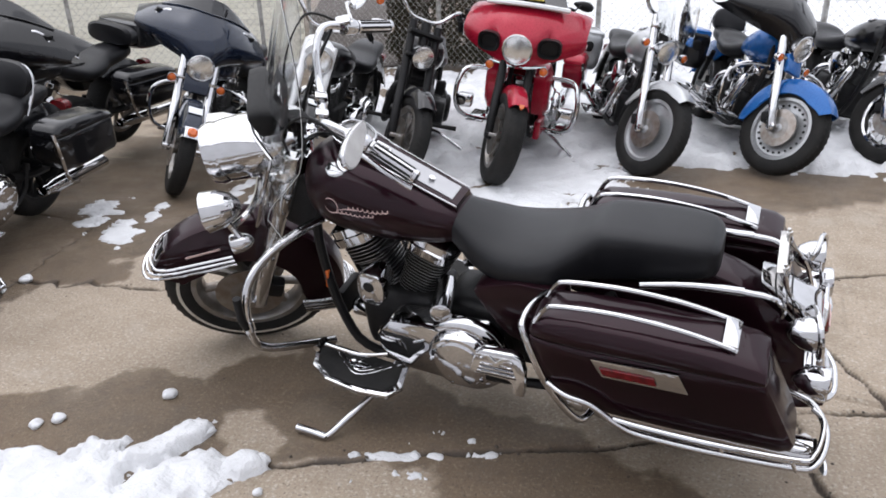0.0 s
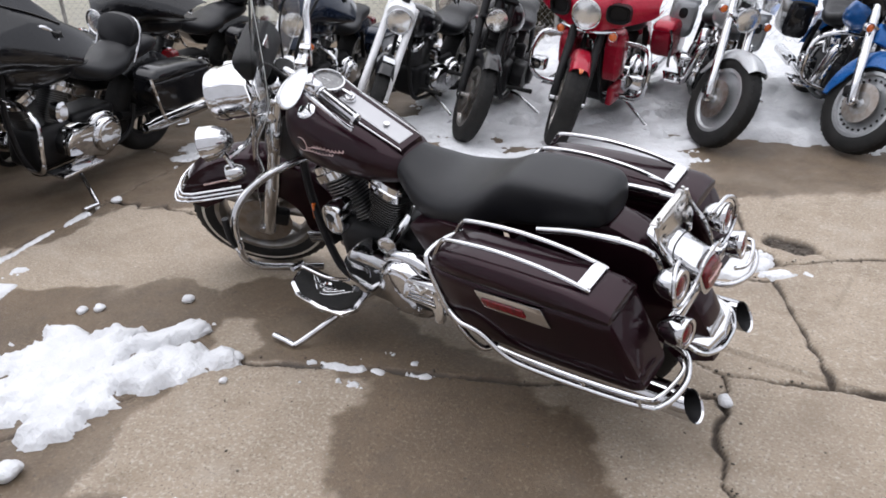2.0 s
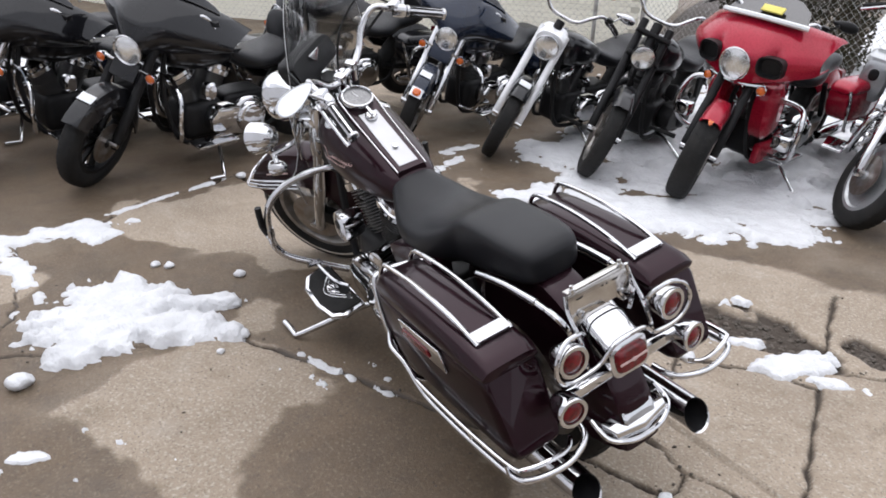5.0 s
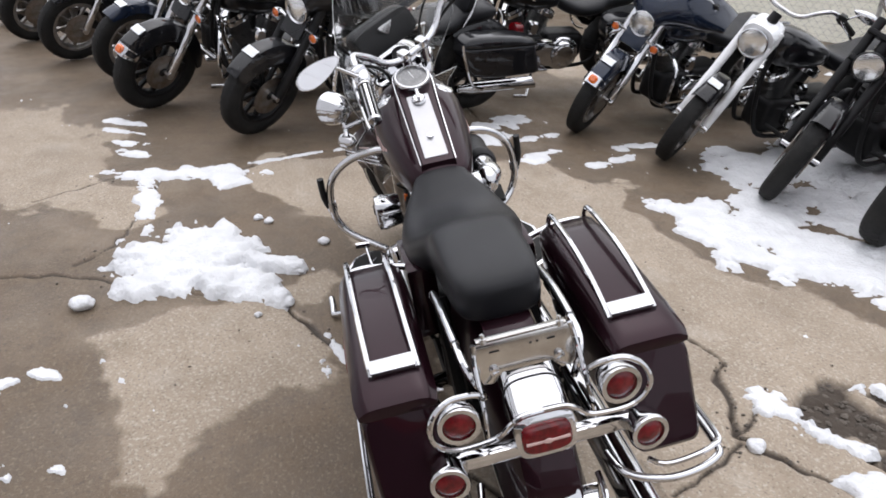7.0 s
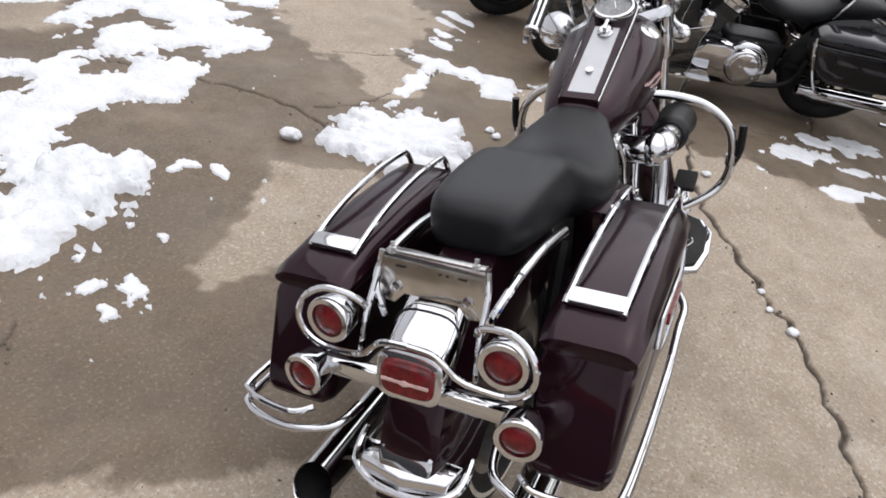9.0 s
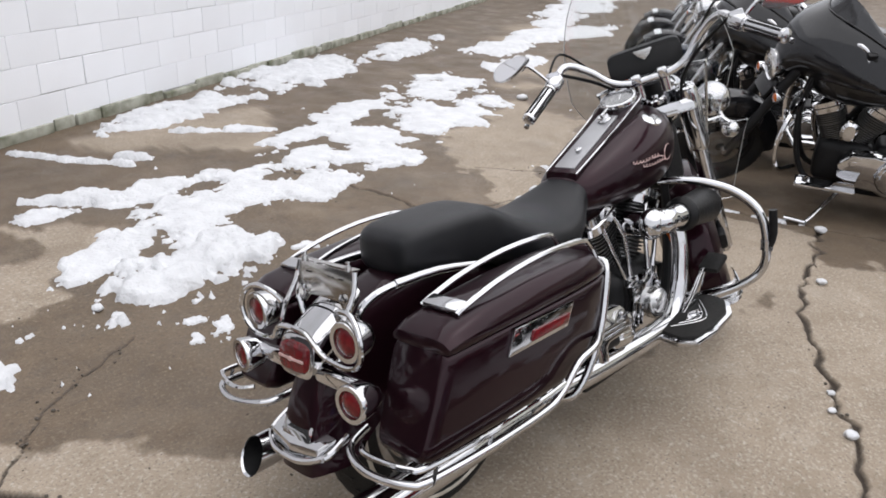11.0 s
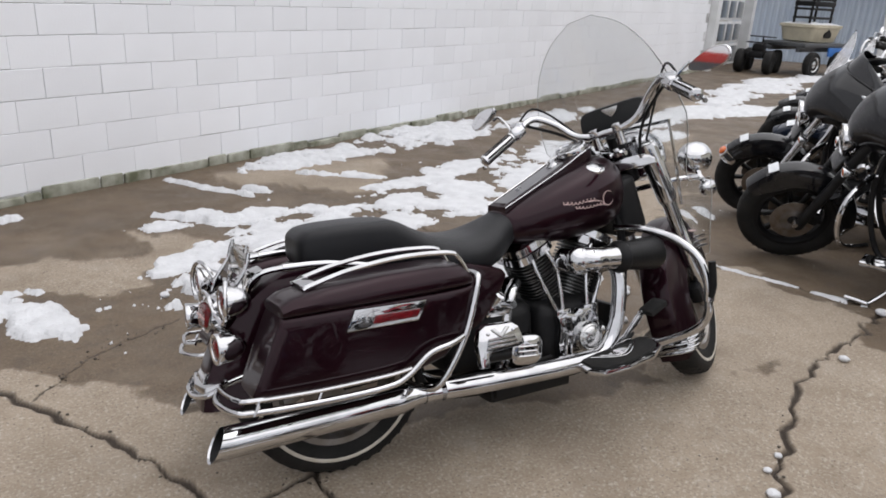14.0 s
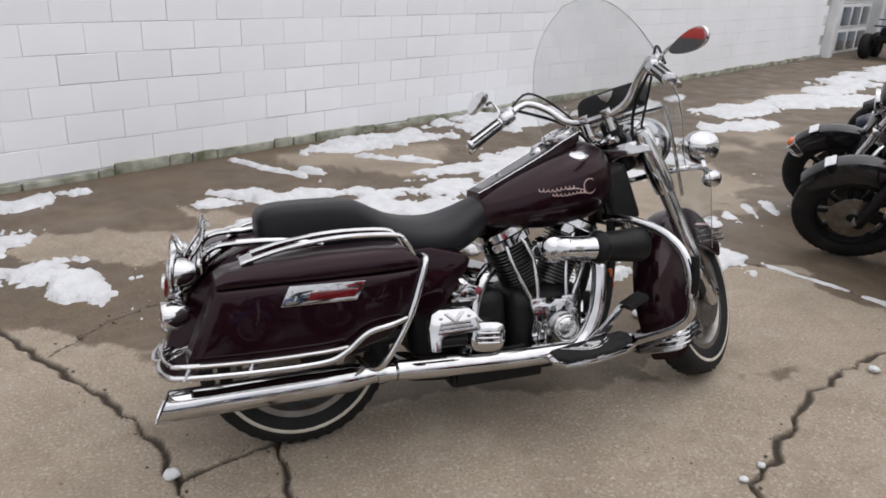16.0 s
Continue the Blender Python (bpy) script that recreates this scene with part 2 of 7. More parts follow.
def blobs(x, y, ells):
    """The largest of 1 - r^2 over turned ellipses (cx, cy, rx, ry, degrees)."""
    f = np.full_like(x, -9.0)
    for cx, cy, rx, ry, deg in ells:
        c, s = math.cos(radians(deg)), math.sin(radians(deg))
        u, v = (x - cx) * c + (y - cy) * s, -(x - cx) * s + (y - cy) * c
        f = np.maximum(f, 1 - (u / rx) ** 2 - (v / ry) ** 2)
    return f


def inside(x, y, poly):
    """Signed distance to an outline, positive within."""
    d, odd = np.full(x.shape, 9.0), np.zeros(x.shape, bool)
    for (ax, ay), (bx, by) in zip(poly, poly[1:] + poly[:1]):
        ex, ey = bx - ax, by - ay
        t = np.clip(((x - ax) * ex + (y - ay) * ey) / (ex * ex + ey * ey), 0, 1)
        d = np.minimum(d, np.hypot(x - ax - t * ex, y - ay - t * ey))
        odd ^= ((ay > y) != (by > y)) & (x < ax + (y - ay) * ex / (ey if abs(ey) > 1e-9 else 1e-9))
    return np.where(odd, d, -d)


def near_line(x, y, pts, seed, wobble=0.03):
    """Distance to a wandering line."""
    rng = np.random.RandomState(seed)
    fine = [np.array(pts[0])]
    for a, b in zip(pts, pts[1:]):
        a, b = np.array(a), np.array(b)
        n = max(2, int(np.linalg.norm(b - a) / 0.055))
        side = np.array([a[1] - b[1], b[0] - a[0]]) / np.linalg.norm(b - a)
        for i in range(1, n + 1):
            fine.append(a + (b - a) * i / n + side * (rng.randn() * wobble * 0.42 if i < n else 0))
    d = np.full(x.shape, 9.0)
    for a, b in zip(fine, fine[1:]):
        m = (abs(x - a[0]) < 0.35) & (abs(y - a[1]) < 0.35)
        if m.any():
            e = b - a
            t = np.clip(((x[m] - a[0]) * e[0] + (y[m] - a[1]) * e[1]) / (e @ e), 0, 1)
            d[m] = np.minimum(d[m], np.hypot(x[m] - a[0] - t * e[0], y[m] - a[1] - t * e[1]))
    return d


# Joints and cracks in the slabs: line, half width, depth, waviness.
CRACKS = [
    ([(3.55, -0.08), (2.75, -0.27), (2.32, -0.43), (2.0, -0.60), (1.8, -0.75), (1.62, -0.88), (1.43, -0.96), (1.2, -1.04), (0.95, -1.10), (0.84, -1.0), (0.63, -0.94)], 0.017, 0.022, 0.05),
    ([(-0.75, 1.05), (-0.48, 0.64), (-0.28, 0.36), (-0.15, 0.11), (-0.03, -0.21), (0.0, -0.35)], 0.015, 0.02, 0.03),
    ([(-0.03, -0.23), (0.12, -0.17), (0.29, -0.12), (0.5, 0.04), (0.89, 0.23), (1.22, 0.40), (1.53, 0.58)], 0.013, 0.018, 0.012),
    ([(1.53, 0.58), (1.64, 0.88), (1.90, 1.55), (1.87, 1.9), (1.6, 2.7)], 0.011, 0.016, 0.02),
    ([(0.29, -0.13), (0.29, -0.42), (0.02, -0.36), (-0.32, -0.49), (-0.62, -0.57), (-2.2, -0.9)], 0.013, 0.02, 0.012),
    ([(0.52, -2.09), (0.07, -1.22), (-0.17, -0.76), (-0.32, -0.49)], 0.014, 0.022, 0.01),
    ([(0.63, -0.94), (0.54, -0.90), (0.46, -0.95), (0.23, -1.16), (0.07, -1.22)], 0.015, 0.02, 0.03),
    ([(0.54, -0.90), (0.62, -1.02), (0.75, -1.17)], 0.008, 0.014, 0.03),
    ([(0.50, -0.90), (0.42, -0.79), (0.29, -0.54), (0.29, -0.42)], 0.009, 0.016, 0.02),
    ([(1.97, 1.48), (2.15, 1.34), (2.71, 1.26), (3.06, 1.27), (3.05, 0.85), (3.31, 0.58), (3.4, 0.16), (3.5, -0.05)], 0.01, 0.014, 0.02),
    ([(3.5, -0.05), (3.7, -0.6), (3.83, -0.9), (4.6, -0.8)], 0.009, 0.012, 0.03),
    ([(2.7, 1.85), (3.06, 1.45), (3.06, 1.27)], 0.006, 0.01, 0.02),
    ([(-0.5, 0.72), (-0.3, 0.98), (0.1, 1.22)], 0.006, 0.008, 0.02),
    ([(0.16, -1.37), (-0.2, -1.70), (-1.6, -2.5)], 0.012, 0.02, 0.01),
]
# Outlines of dried concrete, and of darker concrete by the main motorcycle.
DRY = [
    [(-4, 0.2), (-0.8, 0.95), (-0.2, 0.72), (0.05, 0.42), (0.3, 0.10), (0.9, 0.12), (1.5, -0.1), (2.0, -0.2), (2.8, -0.15), (3.35, -0.4), (3.15, -1.0), (3.02, -1.36), (2.8, -1.55), (2.47, -1.40), (2.25, -1.43), (1.97, -1.46), (1.79, -1.56), (1.55, -1.80), (1.2, -2.02), (0.4, -2.3), (-0.5, -3.0), (-4, -3.2)],
    [(1.37, 1.28), (1.6, 0.95), (1.54, 0.6), (1.0, 0.31), (0.92, 0.46), (0.88, 0.65), (0.8, 0.78), (0.55, 0.93), (0.6, 1.03), (0.95, 1.13), (1.18, 1.18)],
    [(3.3, 0.55), (3.4, 0.1), (3.35, -0.15), (3.06, -0.33), (1.85, -0.2), (1.74, 0.2), (1.53, 0.5), (1.63, 0.55), (1.92, 0.33), (2.25, 0.28), (2.62, 0.68), (2.98, 0.8)],
    [(3.05, 1.6), (2.93, 1.42), (2.5, 1.24), (2.4, 1.28), (2.46, 1.54), (2.8, 2.2), (3.1, 2.6), (4.3, 2.8), (4.4, 2.1), (3.65, 1.73)],
    [(0.72, 3.8), (1.13, 3.98), (1.62, 3.95), (2.02, 4.1), (2.4, 4.0), (2.32, 3.57), (2.0, 3.14), (1.8, 3.0), (1.44, 3.2), (1.08, 3.45)],
    [(-0.04, 2.65), (0.09, 2.66), (0.2, 2.46), (0.32, 2.4), (0.49, 2.23), (0.38, 2.02), (0.25, 1.95), (0.05, 1.88), (0.01, 1.71), (-0.15, 1.65), (-0.37, 1.75), (-0.8, 2.0), (-0.7, 2.2), (-0.3, 2.13), (-0.09, 2.11), (0.12, 2.15), (0.13, 2.33), (0.0, 2.49)],
    [(5, 3.4), (6.2, 4.2), (6.8, 4.2), (5.4, 3.2)], [(7, 5), (8.6, 6.4), (9.6, 6.2), (8, 5.2)], [(5.2, -2.2), (6.5, -1.6), (7.5, -2.6), (5.8, -3.4)]]
DARKER = [
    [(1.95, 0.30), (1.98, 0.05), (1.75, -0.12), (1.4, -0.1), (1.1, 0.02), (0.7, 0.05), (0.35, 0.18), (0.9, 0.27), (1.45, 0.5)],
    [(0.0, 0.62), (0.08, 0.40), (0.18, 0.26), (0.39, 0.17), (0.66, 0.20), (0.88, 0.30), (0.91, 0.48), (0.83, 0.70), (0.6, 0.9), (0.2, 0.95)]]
# A broken-out hole with gravel in it.
HOLE = [(0.62, -1.41, 0.25, 0.19, -30), (0.38, -1.50, 0.28, 0.14, -20), (0.1, -1.70, 0.2, 0.1, -20)]


def lie(x, y):
    """The lot's level: it falls gently towards the row by the fence."""
    def ease(u):
        u = np.clip(u, 0, 1)
        return u * u * (3 - 2 * u)
    return -0.11 * ease((-0.4 - y) / 1.5) * (0.45 + 0.55 * ease((x + 0.5) / 2.6))


def axis(lo, hi, step, far):
    mid = np.arange(lo, hi + step / 2, step)
    grow = np.cumsum(step * 1.08 ** np.arange(1, 140))
    grow = grow[grow < far]
    return np.concatenate([lo - grow[::-1], mid, hi + grow])


def make_ground():
    xs, ys = axis(-1.0, 3.6, 0.0102, 420), axis(-1.8, 1.9, 0.0102, 420)
    X, Y = np.meshgrid(xs, ys, indexing="ij")
    Z = 0.002 * fbm(X * 0.7, Y * 0.7, 3) + 0.0006 * fbm(X * 9, Y * 9, 4, 3)
    Z[(abs(X) > 8) | (abs(Y) > 8)] = 0
    Z += lie(X, Y)
    ragged = 0.55 + 0.45 * fbm(X * 11, Y * 11, 8, 3)
    crack = np.zeros_like(X)
    for i, (line, half, deep, wob) in enumerate(CRACKS):
        d = near_line(X, Y, line, 40 + i, wob)
        k = np.clip(1.3 - d / (half * (0.25 + 0.7 * np.clip(ragged, 0, 1.3))), 0, 1) ** 0.8
        Z -= deep * k
        crack = np.maximum(crack, np.clip(1.5 - d / (half * (0.28 + 0.85 * np.clip(ragged, 0, 1.3))), 0, 1))
    hole = np.clip((np.maximum(blobs(X, Y, HOLE), -1.5) + 0.45 * fbm(X * 6, Y * 6, 12)) * 3, 0, 1)
    Z -= hole * (0.03 - 0.006 * fbm(X * 30, Y * 30, 13, 3))
    # The neighbouring slab has lifted a little.
    Z += 0.014 * (np.clip((-(X - 0.07) * 0.87 - (Y + 1.22) * -0.49 + 0.0) * 60, 0, 1) * (Y < -0.52) * (Y > -1.45 + 0.4 * (X < -0.2)))
    field = np.max([inside(X, Y, p) for p in DRY], axis=0)
    # These outlines by the motorcycle get the same darker, smoother mix as damp parts.
    field = np.minimum(field, -np.max([inside(X, Y, p) for p in DARKER], axis=0))
    wander = np.clip(np.abs(X - 1) * 0.06, 0.055, 0.3)
    dry = np.clip((field + wander * fbm(X * 3.1 + 3, Y * 3.1, 21, 6) + 0.02 * fbm(X * 17, Y * 17, 22, 4)) * 34 + 0.5, 0, 1)
    # Thinner damp films inside the dry parts and half-dried tongues in the wet ones.
    dry = np.clip(dry - 0.4 * np.clip(fbm(X * 2.1, Y * 2.1, 25, 5) - 0.4, 0, 1) + 0.3 * np.clip(fbm(X * 2.7 + 9, Y * 2.7, 26, 5) - 0.45, 0, 1), 0, 1)
    me = bpy.data.meshes.new("ground")
    n, m = X.shape
    idx = np.arange(n * m).reshape(n, m)
    f = np.stack([idx[:-1, :-1], idx[1:, :-1], idx[1:, 1:], idx[:-1, 1:]], -1).reshape(-1, 4)
    me.vertices.add(n * m)
    me.vertices.foreach_set("co", np.stack([X, Y, Z], -1).ravel())
    me.loops.add(f.size)
    me.loops.foreach_set("vertex_index", f.ravel())
    me.polygons.add(len(f))
    me.polygons.foreach_set("loop_start", np.arange(0, f.size, 4))
    me.update()
    me.polygons.foreach_set("use_smooth", np.ones(len(f), bool))
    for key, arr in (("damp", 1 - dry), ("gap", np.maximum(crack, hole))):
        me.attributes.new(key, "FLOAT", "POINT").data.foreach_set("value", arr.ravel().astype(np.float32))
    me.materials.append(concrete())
    return tagged(new("ground", me), "cracked concrete lot with damp brown patches and open joints", "ground", kind="structure")


def concrete():
    m = bpy.data.materials.new("weathered_concrete")
    m.use_nodes = True
    t = m.node_tree
    b = t.nodes["Principled BSDF"]
    tc = t.nodes.new("ShaderNodeTexCoord")

    def noise_at(scale, detail=6, rough=0.6):
        n = t.nodes.new("ShaderNodeTexNoise")
        n.inputs["Scale"].default_value, n.inputs["Detail"].default_value, n.inputs["Roughness"].default_value = scale, detail, rough
        t.links.new(tc.outputs["Object"], n.inputs["Vector"])
        return n.outputs[0]

    def ramp(sock, lo, hi, a=0.0, z=1.0):
        r = t.nodes.new("ShaderNodeMapRange")
        for key, v in (("From Min", lo), ("From Max", hi), ("To Min", a), ("To Max", z)):
            r.inputs[key].default_value = v
        t.links.new(sock, r.inputs["Value"])
        return r.outputs[0]

    def mixc(fac, a, c):
        x = t.nodes.new("ShaderNodeMix")
        x.data_type = "RGBA"
        t.links.new(fac, x.inputs["Factor"])
        for key, v in (("A", a), ("B", c)):
            if isinstance(v, tuple):
                x.inputs[key].default_value = (*v, 1)
            else:
                t.links.new(v, x.inputs[key])
        return x.outputs["Result"]

    def attr(key):
        a = t.nodes.new("ShaderNodeAttribute")
        a.attribute_name = key
        return a.outputs["Fac"]

    dryc = mixc(ramp(noise_at(2.2), 0.35, 0.65), (0.318, 0.260, 0.199), (0.262, 0.212, 0.160))
    dryc = mixc(ramp(noise_at(75, 3, 0.7), 0.52, 0.66), dryc, (0.41, 0.37, 0.31))
    dryc = mixc(ramp(noise_at(95, 3, 0.7), 0.56, 0.70), dryc, (0.13, 0.11, 0.085))
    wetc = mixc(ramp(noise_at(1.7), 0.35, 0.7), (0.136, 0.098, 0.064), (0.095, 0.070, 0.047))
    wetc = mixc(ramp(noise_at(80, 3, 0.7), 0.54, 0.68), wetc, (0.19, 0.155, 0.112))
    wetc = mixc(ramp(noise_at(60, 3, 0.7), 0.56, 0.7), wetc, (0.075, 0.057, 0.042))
    dryc = mixc(ramp(noise_at(9, 8, 0.65), 0.48, 0.72, 0, 0.55), dryc, (0.22, 0.175, 0.125))
    dryc = mixc(ramp(noise_at(26, 5, 0.7), 0.58, 0.70, 0, 0.45), dryc, (0.17, 0.14, 0.105))
    dryc = mixc(ramp(noise_at(3.3, 8, 0.6), 0.56, 0.70, 0, 0.35), dryc, (0.38, 0.34, 0.29))
    wetc = mixc(ramp(noise_at(8, 8, 0.65), 0.5, 0.7, 0, 0.6), wetc, (0.075, 0.058, 0.043))
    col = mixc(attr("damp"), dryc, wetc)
    stain = ramp(noise_at(5.5, 8, 0.7), 0.58, 0.78, 0, 0.5)
    col = mixc(stain, col, (0.10, 0.075, 0.05))
    col = mixc(ramp(attr("gap"), 0.15, 0.9), col, (0.046, 0.035, 0.026))
    t.links.new(col, b.inputs["Base Color"])
    rough = t.nodes.new("ShaderNodeMix")
    t.links.new(attr("damp"), rough.inputs["Factor"])
    t.links.new(ramp(noise_at(6), 0.3, 0.7, 0.75, 0.92), rough.inputs["A"])
    t.links.new(ramp(noise_at(3), 0.35, 0.65, 0.45, 0.72), rough.inputs["B"])
    t.links.new(rough.outputs["Result"], b.inputs["Roughness"])
    b.inputs["Specular IOR Level"].default_value = 0.38
    bn = t.nodes.new("ShaderNodeBump")
    bn.inputs["Strength"].default_value, bn.inputs["Distance"].default_value = 0.9, 0.004
    t.links.new(noise_at(110, 4, 0.7), bn.inputs["Height"])
    t.links.new(bn.outputs[0], b.inputs["Normal"])
    return m


make_ground()


def snow(label, ells, high, step=0.02, seed=1, rough=0.55, lump=1.0, freq=3.2, outlines=(), steep=6.0):
    """A patch of snow: a lumpy height field cut off where it has melted away."""
    e = np.array(ells)
    r = np.maximum(e[:, 2], e[:, 3]) * 1.4 + 0.05
    xs = np.arange((e[:, 0] - r).min(), (e[:, 0] + r).max(), step)
    ys = np.arange((e[:, 1] - r).min(), (e[:, 1] + r).max(), step)
    X, Y = np.meshgrid(xs, ys, indexing="ij")
    base = np.maximum(blobs(X, Y, ells), -1.5)
    for line in outlines:
        base = np.maximum(base, np.clip(inside(X, Y, line) * steep, -1.5, 1.0))
    f = base + rough * 1.25 * fbm(X * freq * 1.5, Y * freq * 1.5, seed, 6) - 0.05 + 0.2 * fbm(X * 15, Y * 15, seed + 3, 3) + 0.2 * fbm(X * 37, Y * 37, seed + 4, 2)
    h = high * np.clip(f * 1.6, 0, 1) ** 0.6 * (0.72 + 0.24 * lump * fbm(X * 7, Y * 7, seed + 5, 3)) + high * 0.11 * lump * fbm(X * 22, Y * 22, seed + 9, 2) * np.clip(f * 3, 0, 1)
    on = f > 0
    cell = on[:-1, :-1] | on[1:, :-1] | on[1:, 1:] | on[:-1, 1:]
    Z = np.where(on, np.maximum(h, 0.003) + 0.003, -0.012) + lie(X, Y)
    n, m = X.shape
    idx = np.arange(n * m).reshape(n, m)
    q = np.stack([idx[:-1, :-1], idx[1:, :-1], idx[1:, 1:], idx[:-1, 1:]], -1)[cell]
    used, inv = np.unique(q, return_inverse=True)
    me = bpy.data.meshes.new("snow_patch")
    me.from_pydata(np.stack([X, Y, Z], -1).reshape(-1, 3)[used].tolist(), [], inv.reshape(-1, 4).tolist())
    me.polygons.foreach_set("use_smooth", np.ones(len(me.polygons), bool))
    me.materials.append(SNOW)
    return tagged(new("snow_patch", me), label, "snow", "melting snow", "stuff")


snow("thick lumpy white snow patch beside the parked motorcycle", [(1.98, 1.0, 0.34, 0.30, 0), (1.72, 0.82, 0.26, 0.12, 60), (1.56, 0.6, 0.07, 0.06, 0), (1.86, 0.62, 0.05, 0.17, -20), (1.72, 1.15, 0.12, 0.12, 0)], 0.055, 0.014, 3, 0.42, 1.0, 4)
snow("thin melting snow trail along the slab joint", [(4.03, 1.64, 0.15, 0.04, 67), (3.82, 1.58, 0.15, 0.035, 68), (3.61, 1.53, 0.16, 0.05, 69), (3.42, 1.5, 0.16, 0.045, 65), (3.04, 1.12, 0.38, 0.10, 88), (2.92, 0.87, 0.24, 0.08, 5), (2.7, 1.28, 0.34, 0.06, 10)], 0.016, 0.014, 5, 0.75, 1, 6)
snow("thin white line of snow left in a joint", [(3.22, 0.66, 0.14, 0.022, -68), (3.33, 0.4, 0.12, 0.018, -68), (3.42, 0.15, 0.12, 0.02, -68)], 0.008, 0.008, 6, 0.7, 1, 9)
snow("crusty old snow patch on wet concrete", [(0.55, 1.62, 0.42, 0.22, 20), (0.9, 1.6, 0.16, 0.1, 40), (0.3, 1.6, 0.2, 0.12, 0)], 0.06, 0.016, 7, 0.5, 1, 4)
snow("wide snow field before the block wall", [(1.35, 2.3, 0.75, 0.3, 15), (2.3, 2.65, 0.75, 0.3, 20), (3.4, 2.95, 0.8, 0.35, 15), (0.75, 2.65, 0.55, 0.12, 5), (0.75, 2.0, 0.22, 0.14, 60), (4.2, 3.7, 0.6, 0.4, 30), (0.35, 2.0, 0.3, 0.12, 30), (1.9, 2.2, 0.9, 0.16, 10), (2.6, 3.3, 0.8, 0.18, 25)], 0.024, 0.014, 9, 0.75, 0.8, 3)
snow("snow bank along the foot of the block wall", [(1.9, 4.2, 0.82, 0.21, 24), (3.5, 4.98, 1.15, 0.36, 26), (0.74, 3.42, 0.43, 0.05, -52), (1.02, 3.28, 0.15, 0.045, -43), (0.5, 2.74, 0.38, 0.1, -30), (1.85, 3.5, 0.4, 0.055, -29), (-1.1, 2.75, 0.5, 0.12, 26), (5.5, 5.6, 0.9, 0.3, 26)], 0.042, 0.02, 11, 0.6, 1, 3)
snow("scattered far snow patches on the lot", [(7.6, 5.3, 1.5, 0.35, 15), (9.2, 5.4, 1.0, 0.3, 20), (6.0, 4.2, 0.6, 0.2, 10), (12.5, 7.8, 1.6, 0.5, 28), (10.5, 6.8, 1.0, 0.3, 30), (15, 8.6, 1.2, 0.45, 10), (13.4, 8.3, 1.0, 0.3, 20), (10.6, 7.0, 0.9, 0.4, 20), (8.6, 5.4, 0.8, 0.22, 20), (16.5, 8.6, 1.0, 0.25, 0), (9.4, 6.2, 0.8, 0.3, 25)], 0.06, 0.05, 13, 0.6, 1, 1.6)
snow("old snow patch behind the parked motorcycle", [(-0.42, 1.38, 0.13, 0.2, 20), (-0.68, 1.62, 0.26, 0.15, 30), (-1.2, 2.0, 0.5, 0.25, 20)], 0.04, 0.018, 15, 0.6, 1, 4)
snow("packed snow under the row of motorcycles", [(2.6, -2.25, 0.62, 0.15, -18), (2.75, -2.55, 0.5, 0.3, 0), (1.9, -2.95, 0.8, 0.35, 0), (1.75, -3.15, 0.5, 0.25, 0)], 0.030, 0.016, 17, 0.72, 0.8, 3.4, [
    [(2.62, -1.66), (2.3, -1.57), (2.05, -1.58), (1.82, -1.70), (1.65, -1.84), (1.5, -1.98), (1.28, -2.10), (1.12, -2.3), (1.05, -2.6), (1.3, -2.9), (1.95, -2.7), (2.05, -2.5), (2.28, -2.36), (2.39, -2.15), (2.46, -2.02), (2.66, -1.9)],
    [(3.55, -2.5), (3.14, -2.16), (2.8, -2.35), (2.6, -2.6), (2.3, -2.4), (2.05, -2.5), (1.95, -2.7), (2.4, -3.0), (3.2, -2.9)]], 7.0)
snow("deep snow behind the row of motorcycles", [(1.4, -5.3, 3.2, 1.7, 0), (-2.2, -5.6, 3.6, 1.6, 5), (0.3, -4.2, 1.9, 0.7, 0), (-2.2, -4.6, 1.6, 0.6, 0), (3.2, -3.9, 0.9, 0.4, 0), (1.7, -3.85, 1.5, 0.6, 0), (-0.6, -4.1, 1.3, 0.4, 0), (2.9, -3.2, 0.8, 0.4, 0), (0.75, -3.55, 0.5, 0.22, 0)], 0.10, 0.035, 19, 0.4, 0.8, 2)
snow("slushy snow streaks on wet concrete", [(3.95, -0.98, 0.34, 0.10, -45), (3.6, -0.82, 0.24, 0.09, -40), (3.75, -1.28, 0.24, 0.05, -55), (3.28, -1.1, 0.22, 0.06, -45), (3.25, -1.57, 0.26, 0.05, -58), (3.6, -1.95, 0.28, 0.05, -75)], 0.010, 0.013, 23, 0.85, 1, 6)
snow("dirty snow rim round the broken concrete", [(0.22, -1.33, 0.20, 0.08, 75), (0.05, -1.3, 0.12, 0.05, 30), (0.66, -1.08, 0.05, 0.03, 0)], 0.02, 0.010, 27, 0.35, 1, 7, [
    [(1.02, -1.10), (0.92, -1.17), (0.76, -1.16), (0.62, -1.22), (0.44, -1.32), (0.41, -1.27), (0.50, -1.16), (0.66, -1.10), (0.80, -1.08)],
    [(0.96, -1.17), (0.91, -1.36), (0.88, -1.52), (0.74, -1.68), (0.68, -1.66), (0.78, -1.52), (0.83, -1.36), (0.87, -1.22)]], 14.0)
snow("thin snow scraps along a damp joint", [(0.9, 0.25, 0.05, 0.016, 25), (1.02, 0.31, 0.035, 0.014, 25), (1.17, 0.37, 0.09, 0.018, 20), (1.08, 0.43, 0.06, 0.02, 20)], 0.006, 0.006, 29, 0.9, 1, 14)
